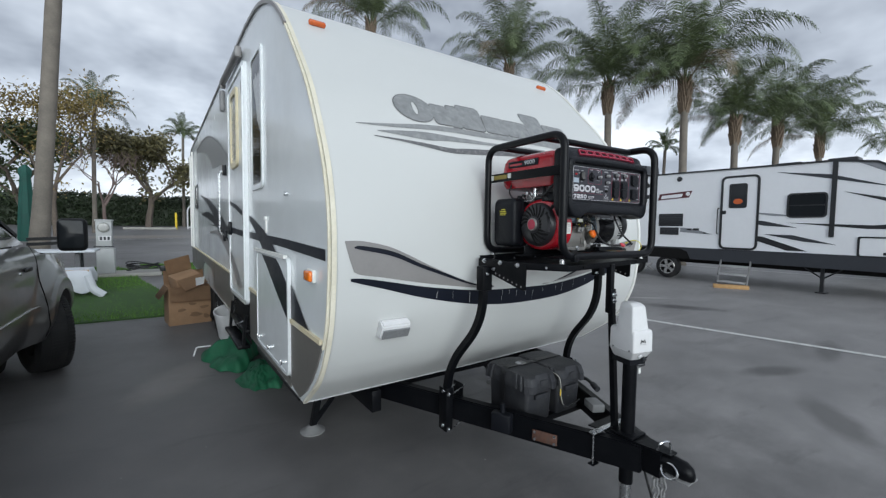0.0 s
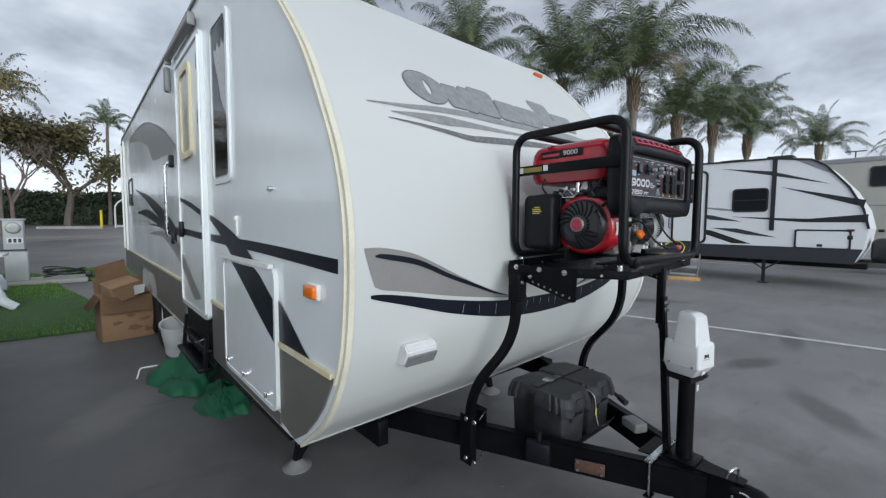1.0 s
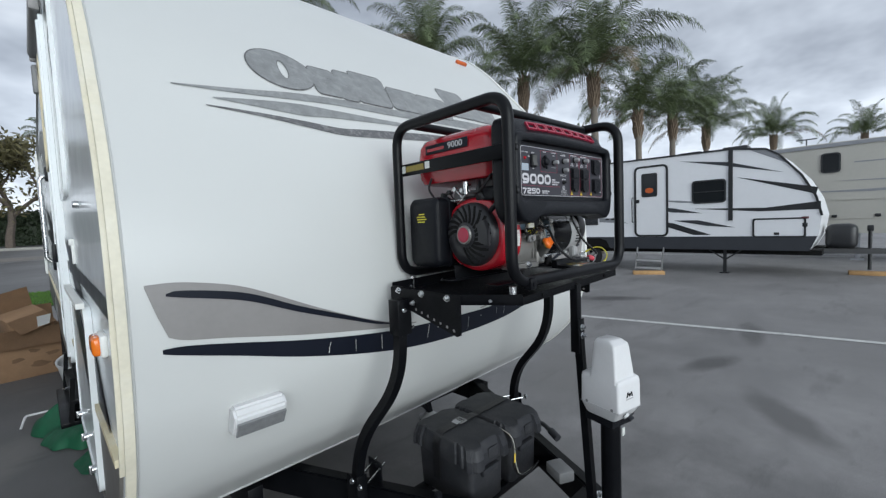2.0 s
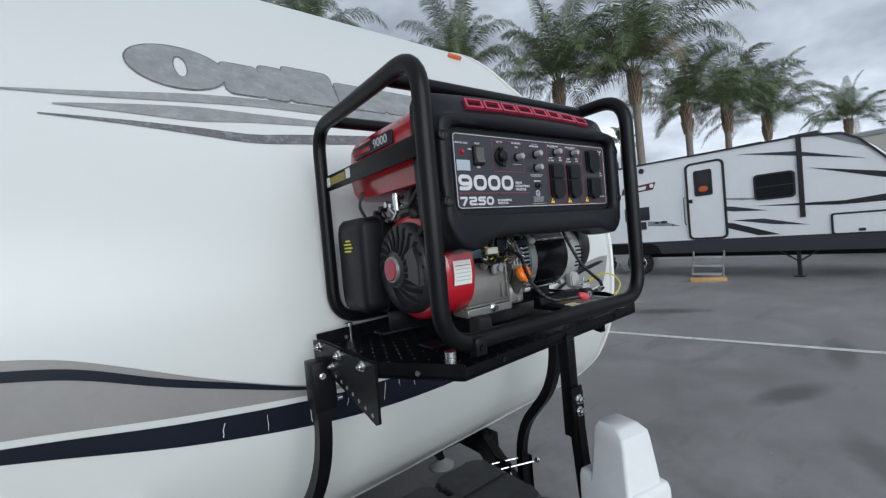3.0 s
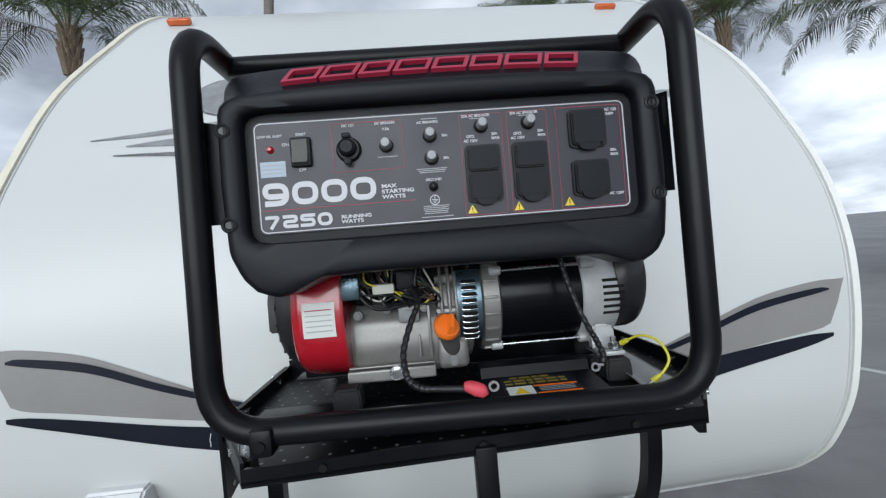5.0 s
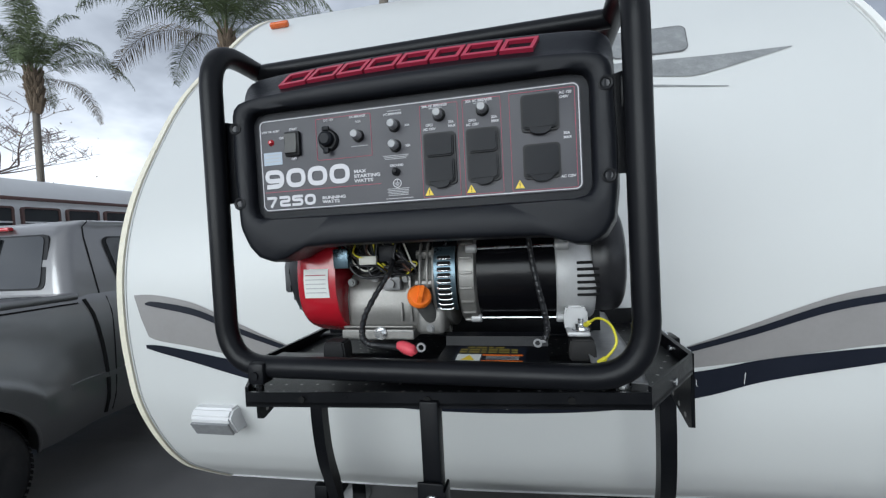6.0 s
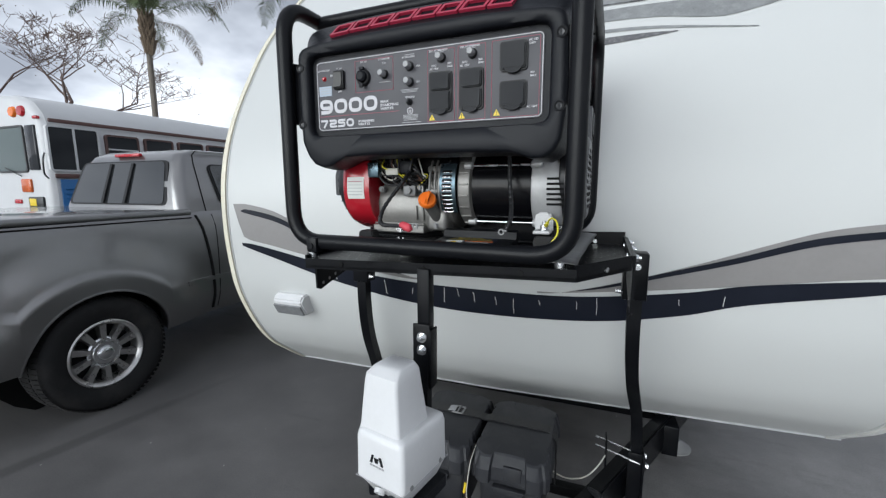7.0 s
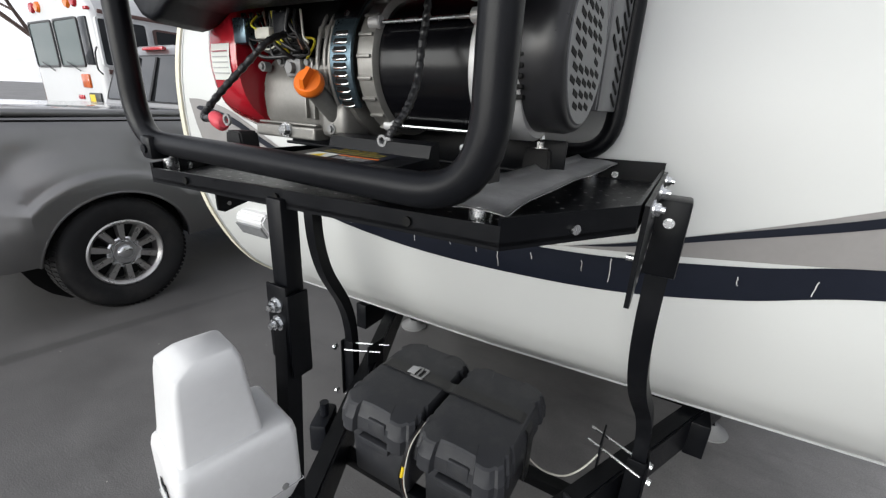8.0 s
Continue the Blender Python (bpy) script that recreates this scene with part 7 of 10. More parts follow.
def a_frame():
    apex = Vector((1.79, 0.985))
    for sx in (-1, 1):
        far = Vector((1.79 + sx * 0.80, 2.62))
        d = (far - apex).normalized()
        n = Vector((-d.y, d.x)) * 0.027
        a = apex + Vector((sx * 0.028, 0.0))
        bm = B()
        pts = [a - n, far - n, far + n, a + n]
        if sx < 0:
            pts = pts[::-1]
        prism(bm, [(p.x, p.y) for p in pts], "z", 0.405, 0.532)
        bmesh.ops.bevel(bm, geom=bm.edges[:], offset=0.006, segments=2, affect="EDGES")
        ra = part("tongue_rail", bm, M["black_steel"], tongue, "black steel tongue rail with chips and road dust", smooth=30)
        if sx < 0:
            # rusty plate, breakaway switch and tie wire on the entry-side rail
            def on_rail(s, z, off):
                p = a + d * s
                m = Vector((d.y, -d.x)) * (1 if (Vector((d.y, -d.x)).x < 0) else -1)
                return Vector((p.x + m.x * (0.027 + off), p.y + m.y * (0.027 + off), z))
            ang = math.atan2(d.y, d.x)
            R4 = Matrix.Rotation(ang, 4, "Z")
            bm = B(); box(bm, tuple(on_rail(0.44, 0.455, 0.003)), (0.125, 0.006, 0.055), 0.002, 2, R4)
            pl = part("rusty_plate", bm, M["rust"], ra, "rusty plate with four bolts")
            for ds in (-0.05, 0.05):
                for dz in (-0.018, 0.018):
                    bm = B(); p, q = on_rail(0.44 + ds, 0.455 + dz, 0.004), on_rail(0.44 + ds, 0.455 + dz, 0.012)
                    cyl(bm, p, q, 0.007, 8)
                    part("bolt", bm, M["steel"], pl)
            bm = B(); box(bm, tuple(on_rail(0.66, 0.490, 0.025)), (0.11, 0.055, 0.10), 0.012, 2, R4); cyl(bm, on_rail(0.66, 0.54, 0.02), on_rail(0.66, 0.585, 0.02), 0.014, 10)
            part("brake_actuator", bm, M["black_plastic"], ra, "dirty black cable bracket")
    # neck, coupler and top plate
    bm = B(); prism(bm, [(1.70, 1.23), (1.745, 0.985), (1.765, 0.86), (1.815, 0.86), (1.835, 0.985), (1.88, 1.23)], "z", 0.532, 0.538)
    part("top_plate", bm, M["black_steel"], tongue, smooth=0)
    bm = B(); prism(bm, [(1.745, 1.02), (1.752, 0.90), (1.828, 0.90), (1.835, 1.02)], "z", 0.42, 0.531)
    part("neck", bm, M["black_steel"], tongue, smooth=0)
    bm = B()
    rings = []
    for y, w, z0, z1 in ((0.93, 0.040, 0.455, 0.525), (0.89, 0.040, 0.450, 0.528), (0.85, 0.038, 0.445, 0.530), (0.81, 0.036, 0.445, 0.526), (0.785, 0.026, 0.450, 0.512), (0.775, 0.012, 0.460, 0.49)):
        rings.append([bm.verts.new((1.79 + w * math.cos(2 * math.pi * k / 16), y, (z0 + z1) / 2 + (z1 - z0) / 2 * math.sin(2 * math.pi * k / 16))) for k in range(16)])
    for A, C in zip(rings, rings[1:]):
        for k in range(16):
            bm.faces.new((A[k], C[k], C[(k + 1) % 16], A[(k + 1) % 16]))
    bm.faces.new(rings[0]); bm.faces.new(rings[-1][::-1])
    bmesh.ops.recalc_face_normals(bm, faces=bm.faces[:])
    cp = part("coupler", bm, M["black_steel"], tongue, "black ball coupler with a latch pin", smooth=50)
    bm = B(); tube(bm, fillet([(1.762, 0.92, 0.53), (1.755, 0.905, 0.575), (1.785, 0.895, 0.58), (1.815, 0.89, 0.57), (1.815, 0.89, 0.52)], 0.015), 0.005, 8)
    tube(bm, oval_path((1.752, 0.86, 0.475), (0.008, 0.034, 0.030), 20), 0.0055, 8, closed=True)
    part("latch_pin", bm, M["steel"], cp, "bright latch pin and ring")
    bm = B(); box(bm, (1.79, 0.83, 0.452), (0.085, 0.10, 0.008), 0.003)
    part("lip", bm, M["grey_metal"], cp)
    # safety chains
    for x, y in ((1.762, 0.925), (1.822, 0.925)):
        z = 0.42
        for k in range(7):
            bm = B()
            R = (0.0, 0.014, 0.022) if k % 2 == 0 else (0.014, 0.0, 0.022)
            tube(bm, oval_path((x + 0.004 * math.sin(k), y - 0.002 * k, z), R, 14), 0.0048, 6, closed=True)
            part("chain_link", bm, M["grey_metal"], tongue, "hanging safety chain link" if k == 0 else "")
            z -= 0.034
    bm = B(); tube(bm, fillet([(1.80, 1.00, 0.41), (1.80, 0.96, 0.30), (1.82, 0.93, 0.18), (1.83, 0.95, 0.02)], 0.05), 0.006, 8)
    part("power_cord", bm, M["wire_black"], tongue, "hanging black power cord")
    # cross bars that carry the batteries
    for y, w in ((1.56, 0.60), (1.80, 0.84)):
        bm = B(); box(bm, (1.79, y, 0.426), (w, 0.04, 0.035), 0.003)
        part("cross_bar", bm, M["black_steel"], tongue)
    # seven-way plug and box on the far rail
    bm = B(); box(bm, (1.885, 1.33, 0.555), (0.07, 0.10, 0.045), 0.008, 2, Matrix.Rotation(radians(-26), 4, "Z"))
    part("breakaway_switch", bm, M["grey_metal"], tongue, "grey breakaway switch box")
    bm = B(); tube(bm, fillet([(2.135, 1.70, 0.520), (2.17, 1.655, 0.545), (2.175, 1.60, 0.556), (2.150, 1.53, 0.545)], 0.03), 0.011, 10); cyl(bm, (2.152, 1.535, 0.546), (2.137, 1.487, 0.530), 0.018, 14)
    part("trailer_plug", bm, M["batt_plastic"], tongue, "black trailer plug on its cable")


def oval_path(c, r, n):
    """A closed ring of points in the plane of the two largest radii."""
    out = []
    for k in range(n):
        a = 2 * math.pi * k / n
        if r[0] == 0 or r[0] < 0.009 and r[1] > 0.02:
            out.append((c[0] + (r[0] * math.sin(a) if r[1] > 0.02 else 0.0), c[1] + r[1] * math.cos(a), c[2] + r[2] * math.sin(a)))
        else:
            out.append((c[0] + r[0] * math.cos(a), c[1], c[2] + r[2] * math.sin(a)))
    return out


a_frame()

jack = thing("tongue_jack", (1.79, 1.078, 0.0), "electric tongue jack with a white plastic head", "jack", rot=(0, 0, 0))


def tongue_jack():
    jx, jy = 1.79, 1.078
    bm = B(); cyl(bm, (jx, jy, 0.30), (jx, jy, 0.885), 0.0315, 28)
    part("outer_tube", bm, M["black_steel"], jack, "black jack tube", smooth=50)
    bm = B(); cyl(bm, (jx, jy, 0.05), (jx, jy, 0.31), 0.025, 24)
    part("inner_tube", bm, M["steel"], jack, "bright inner tube", smooth=50)
    bm = B(); cyl(bm, (jx, jy, 0.04), (jx, jy, 0.055), 0.075, 24)
    part("foot", bm, M["steel"], jack)
    bm = B(); box(bm, (jx, jy, 0.5435), (0.115, 0.115, 0.010), 0.003)
    part("flange", bm, M["black_steel"], jack)
    bm = B(); box(bm, (jx + 0.03, jy - 0.03, 0.842), (0.018, 0.004, 0.026), 0.001)
    part("tag", bm, M["sticker"], jack)
    bm = B(); tube(bm, fillet([(jx + 0.03, jy, 0.865), (jx + 0.07, jy - 0.01, 0.85), (jx + 0.10, jy - 0.015, 0.855)], 0.02), 0.004, 8)
    part("cord", bm, M["wire_black"], jack)
    turn = -12

    def ring_stack(levels, r):
        bm = B()
        rings = []
        for z, w, d, ox, oy in levels:
            ca, sa = math.cos(radians(turn)), math.sin(radians(turn))
            ring = []
            for x, y in rrect(ox, oy, w, d, min(r, w * 0.3), 5):
                ring.append(bm.verts.new((jx + x * ca - y * sa, jy + x * sa + y * ca, z)))
            rings.append(ring)
        for A, C in zip(rings, rings[1:]):
            for k in range(len(A)):
                j = (k + 1) % len(A)
                bm.faces.new((A[k], A[j], C[j], C[k]))
        bm.faces.new(rings[0][::-1]); bm.faces.new(rings[-1])
        return bm
    bm = ring_stack([(0.908, 0.082, 0.104, -0.008, 0.004), (0.914, 0.090, 0.116, -0.008, 0.002), (0.948, 0.117, 0.143, -0.008, -0.004), (0.951, 0.119, 0.146, -0.008, -0.006), (1.034, 0.117, 0.144, -0.008, -0.006), (1.046, 0.112, 0.139, -0.008, -0.006), (1.051, 0.100, 0.127, -0.008, -0.006)], 0.010)
    hd = part("motor_head", bm, M["white_plastic"], jack, "white plastic motor head", smooth=40)
    bm = ring_stack([(1.038, 0.104, 0.102, -0.016, -0.020), (1.054, 0.098, 0.096, -0.016, -0.020), (1.140, 0.082, 0.080, -0.018, -0.020), (1.156, 0.078, 0.076, -0.018, -0.019), (1.166, 0.066, 0.058, -0.018, -0.013), (1.169, 0.058, 0.050, -0.018, -0.011)], 0.008)
    part("motor_tower", bm, M["white_plastic"], hd, smooth=40)
    ca, sa = math.cos(radians(turn)), math.sin(radians(turn))

    def at(x, y, z):
        return Vector((jx + x * ca - y * sa, jy + x * sa + y * ca, z))
    bm = B(); prism(bm, [(-0.045, 0.880), (0.050, 0.880), (0.050, 0.905), (-0.045, 0.905)], "y", -0.04, 0.065)
    bmesh.ops.transform(bm, matrix=Matrix.Translation((jx, jy, 0)) @ Matrix.Rotation(radians(turn), 4, "Z"), verts=bm.verts)
    part("head_base", bm, M["black_plastic"], hd, smooth=0)
    # plain emblem on the face, switch and lamp below, screws along the seam
    for pts in ([(-0.021, 0.982), (-0.014, 1.003), (-0.008, 1.003), (-0.014, 0.982)], [(0.021, 0.982), (0.014, 1.003), (0.008, 1.003), (0.014, 0.982)], [(-0.007, 0.997), (0.007, 0.997), (0.004, 0.985), (-0.004, 0.985)]):
        bm = B(); vs = [at(-0.012 + 0.78 * x, -0.0793 - dy, 1.001 + 0.78 * (z - 0.9925)) for dy in (0, 0.0012) for x, z in pts]
        bmesh.ops.convex_hull(bm, input=[bm.verts.new(v) for v in vs])
        part("emblem", bm, M["truck_trim"], hd, "small black emblem", smooth=0)
    for k in range(5):
        bm = B(); vs = [at(-0.029 + 0.0075 * k + x, -0.0793 - dy, z) for dy in (0, 0.001) for x in (0.0, 0.005) for z in (0.986, 0.989)]
        bmesh.ops.convex_hull(bm, input=[bm.verts.new(v) for v in vs])
        part("small_print", bm, M["print_grey"], hd, smooth=0)
    bm = B(); lathe(bm, [(0.0075, 0.0), (0.0075, 0.008), (0.0105, 0.008), (0.0115, 0.0)], at(-0.016, -0.066, 0.930), (Vector((0, -0.8, -0.6))).to_track_quat("Z", "Y").to_matrix(), 18)
    part("switch_ring", bm, M["white_plastic"], hd, "white switch ring")
    bm = B(); cyl(bm, at(-0.016, -0.060, 0.934), at(-0.016, -0.067, 0.929), 0.0072, 14)
    part("switch", bm, M["truck_trim"], hd)
    bm = B(); cyl(bm, at(0.010, -0.058, 0.918), at(0.012, -0.072, 0.908), 0.0100, 14); box(bm, tuple(at(0.034, -0.052, 0.918)), (0.022, 0.016, 0.012), 0.004)
    part("lamp", bm, M["glass_smoke"], hd, "dark lamp under the chin")
    for x, y in ((0.0515, -0.055), (0.0515, 0.040), (-0.0675, -0.055), (-0.0675, 0.040)):
        sg = 1 if x > 0 else -1
        bm = B(); cyl(bm, at(x - 0.004 * sg, y, 0.955), at(x + 0.0015 * sg, y, 0.955), 0.0048, 12); cyl(bm, at(x, y, 0.955), at(x + 0.0022 * sg, y, 0.955), 0.0024, 8)
        part("screw", bm, M["grey_metal"], hd)
    bm = B(); tube(bm, [at(a, b, 0.9495) for a, b in ((-0.0675, 0.067), (-0.0675, -0.079), (0.0515, -0.079), (0.0515, 0.067))], 0.0009, 6, closed=True)
    part("seam", bm, M["print_grey"], hd)


tongue_jack()

pad = thing("jack_pad", (1.79, 1.078, 0.0), "yellow plastic levelling block under the jack", "block")
bm = B(); box(bm, (1.79, 1.078, 0.021), (0.22, 0.22, 0.038), 0.008)
for i in range(4):
    for j in range(4):
        cyl(bm, (1.79 - 0.075 + 0.05 * i, 1.078 - 0.075 + 0.05 * j, 0.038), (1.79 - 0.075 + 0.05 * i, 1.078 - 0.075 + 0.05 * j, 0.041), 0.017, 10)
part("block", bm, M["yellow"], pad)


def battery_box(x, label):
    """A group battery box: a plain case and a deep lid with a flat top and a scalloped skirt."""
    cy, z0, top = 1.676, 0.444, 0.708
    bt = thing("battery_box", (x, cy, z0), label, "battery box", group="battery boxes on the tongue")
    bm = B()
    rings = []
    for z, gx, gy in ((z0, 0.090, 0.146), (z0 + 0.006, 0.094, 0.150), (z0 + 0.15, 0.099, 0.155), (z0 + 0.185, 0.099, 0.155)):
        rings.append([bm.verts.new((x + a, cy + b, z)) for a, b in rrect(0, 0, 2 * gx, 2 * gy, 0.022, 4)])
    for A, C in zip(rings, rings[1:]):
        for k in range(len(A)):
            j = (k + 1) % len(A)
            bm.faces.new((A[k], A[j], C[j], C[k]))
    bm.faces.new(rings[0][::-1]); bm.faces.new(rings[-1])
    case = part("case", bm, M["batt_plastic"], bt, "black plastic case", smooth=40)
    # half a lid in plan: two corner lobes at each end with a shallow bay between them
    side = [(0.116, 0.0), (0.116, 0.086), (0.111, 0.092), (0.112, 0.106), (0.118, 0.112), (0.118, 0.124), (0.112, 0.130), (0.113, 0.144), (0.117, 0.150), (0.108, 0.166), (0.100, 0.166), (0.092, 0.178), (0.078, 0.183), (0.056, 0.183), (0.050, 0.170), (0.018, 0.168), (0.0, 0.168)]
    plan = side + [(-a, b) for a, b in side[-2::-1]]
    plan = plan + [(-a, -b) for a, b in plan[1:-1]]
    bm = B()
    rings = []
    for h, g in ((-0.082, 1.030), (-0.079, 1.040), (-0.040, 1.025), (-0.035, 1.005), (-0.012, 0.965), (-0.005, 0.950), (0.0, 0.920)):
        ring = []
        for a, b in plan:
            lobe = max(0.0, (math.hypot(a, b) - 0.175) / 0.045)          # the lobes stand lower than the middle
            zz = top + h - 0.016 * lobe
            ring.append(bm.verts.new((x + a * g, cy + b * g, zz)))
        rings.append(ring)
    for A, C in zip(rings, rings[1:]):
        for k in range(len(A)):
            j = (k + 1) % len(A)
            bm.faces.new((A[k], A[j], C[j], C[k]))
    bm.faces.new(rings[0][::-1])
    mid = [bm.verts.new((x + a * 0.72, cy + b * 0.70, top + 0.002)) for a, b in plan]
    for k in range(len(mid)):
        j = (k + 1) % len(mid)
        bm.faces.new((rings[-1][k], rings[-1][j], mid[j], mid[k]))
    bm.faces.new(mid)
    bmesh.ops.recalc_face_normals(bm, faces=bm.faces[:])
    lid = part("lid", bm, M["batt_plastic"], bt, "scalloped black lid", smooth=24)
    for sy in (-1, 1):
        # raised pad on the skirt and the hand grip in the case below it
        bm = B(); box(bm, (x + 0.012, cy + sy * 0.172, top - 0.052), (0.056, 0.010, 0.044), 0.004, 2)
        part("skirt_pad", bm, M["batt_plastic"], lid)
        bm = B(); box(bm, (x, cy + sy * 0.160, z0 + 0.140), (0.090, 0.022, 0.026), 0.006, 2); box(bm, (x, cy + sy * 0.166, z0 + 0.155), (0.100, 0.020, 0.008), 0.003)
        part("grip", bm, M["batt_plastic"], case)
    return bt


battery_box(1.668, "black plastic battery box strapped on the tongue, dusty")
battery_box(1.910, "black plastic battery box with a wire loom beside it")
strap = thing("battery_strap", (1.78, 1.690, 0.50), "black webbing strap with a steel buckle over both battery boxes", "strap")
bm = B()
tube(bm, fillet([(1.546, 1.690, 0.53), (1.546, 1.690, 0.684), (1.572, 1.690, 0.7140), (1.770, 1.690, 0.7140), (1.790, 1.690, 0.708), (1.810, 1.690, 0.7140), (2.004, 1.690, 0.7140), (2.032, 1.690, 0.684), (2.032, 1.690, 0.53)], 0.012), (0.0022, 0.019), square=True)
part("webbing", bm, M["wire_black"], strap, smooth=30)
bm = B(); ringplate(bm, rrect(1.69, 1.690, 0.042, 0.048, 0.006), rrect(1.69, 1.690, 0.030, 0.036, 0.004), "z", 0.7165, 0.7200); cyl(bm, (1.69, 1.668, 0.7195), (1.69, 1.712, 0.7195), 0.003, 8)
part("buckle", bm, M["grey_metal"], strap, "steel buckle")
bm = B(); tube(bm, [(1.655, 1.690, 0.7185), (1.668, 1.690, 0.721), (1.68, 1.690, 0.720)], (0.0012, 0.016), square=True)
part("strap_end", bm, M["print_grey"], strap, "frayed pale strap end")
loom = thing("battery_wire", (1.79, 1.50, 0.56), "battery wires in a split black and white loom", "cable")
for k, (mat, dx, rr_) in enumerate((("wire_black", 0.0, 0.0030), ("wire_white", 0.0045, 0.0016), ("wire_black", -0.0045, 0.0028), ("rust", 0.002, 0.0014))):
    bm = B(); tube(bm, fillet([(1.790 + dx, 1.560, 0.690), (1.790 + dx, 1.492, 0.672 + dx), (1.786 + dx, 1.478, 0.62), (1.778 + dx * 2, 1.474, 0.565), (1.800 + dx, 1.470, 0.515), (1.850, 1.462 + dx, 0.505), (1.905, 1.44, 0.545)], 0.035), rr_, 8)
    part("wire", bm, M[mat], loom)
bm = B(); tube(bm, [(1.7855, 1.4775, 0.612), (1.7805, 1.4750, 0.578)], 0.0046, 10)
part("wire_tag", bm, M["yellow"], loom, "small yellow wire tag")
cable = thing("charge_cable", (2.05, 1.62, 0.53), "pale cable looping from the battery box to the rail", "cable")
bm = B(); tube(bm, fillet([(1.975, 1.815, 0.56), (2.004, 1.797, 0.488), (2.06, 1.778, 0.482), (2.124, 1.765, 0.511), (2.165, 1.790, 0.550), (2.19, 1.835, 0.575)], 0.05), 0.0026, 8)
part("wire", bm, M["wire_white"], cable)

# ---------------------------------------------------------------- the pickup truck beside the trailer
TX, HW = -1.985, 0.985          # middle line and half width
WH_R, WH_F, TYRE = 2.04, 5.60, 0.392
truck = thing("pickup_truck", (TX, 3.8, 0.0), "dark grey crew-cab pickup truck with alloy wheels", "truck")


ARCH = 0.443                     # radius of the wheel arches


def arch_z(y, base):
    z = base
    for wy in (WH_R, WH_F):
        d = abs(y - wy)
        if d < ARCH:
            z = max(z, 0.40 + math.sqrt(max(0.0, ARCH ** 2 - d * d)) * 0.96)
    return z


def flare(y, z, wy):
    """How far the wing swells over a wheel: a full shoulder that falls away to the flank."""
    r = math.hypot((y - wy) * 0.92, z - 0.40)
    u = max(0.0, min(1.0, (0.80 - r) / 0.26))
    v = max(0.0, min(1.0, (0.575 - r) / 0.05))
    return 0.070 * u * u * (3 - 2 * u) + 0.024 * v * v * (3 - 2 * v)


def truck_side(sgn):
    """One flank as a sheet from rocker to belt, with flared arches."""
    ys = sorted(set([0.98 + (6.55 - 0.98) * i / 70 for i in range(71)] + [WH_R + ARCH * math.sin(radians(a)) for a in range(-90, 91, 5)] + [WH_F + ARCH * math.sin(radians(a)) for a in range(-90, 91, 5)]))
    bm = B()
    cols = []
    for y in ys:
        top = lerp([(0.98, 1.27), (2.80, 1.29), (2.86, 1.31), (5.1, 1.28), (5.3, 1.20), (6.3, 1.12), (6.55, 1.02)], y)
        lo = arch_z(y, 0.42)
        col = []
        for j in range(37):
            v = j / 36
            z = lo + (top - lo) * v
            w = HW - 0.034 * ((z - 0.88) / 0.5) ** 2 - (0.05 * max(0.0, (z - 1.12) / 0.18) ** 2)
            if z < 0.62:
                w -= 0.05 * ((0.62 - z) / 0.2) ** 1.5
            for wy in (WH_R, WH_F):
                w += flare(y, z, wy)
            end = max(0.0, (y - 6.05) / 0.5)
            w -= 0.22 * end * end
            rear = max(0.0, (1.12 - y) / 0.14)
            w -= 0.05 * rear * rear
            col.append(bm.verts.new((TX + sgn * w, y, z)))
        inner = bm.verts.new((col[0].co.x - sgn * 0.10, y, lo + 0.01))
        cols.append([inner] + col)
    for a, b in zip(cols, cols[1:]):
        for j in range(len(a) - 1):
            q = (a[j], b[j], b[j + 1], a[j + 1])
            bm.faces.new(q if sgn < 0 else q[::-1])
    return part("body_side", bm, M["truck"], truck, "dark grey painted flank with flared arches", smooth=40)


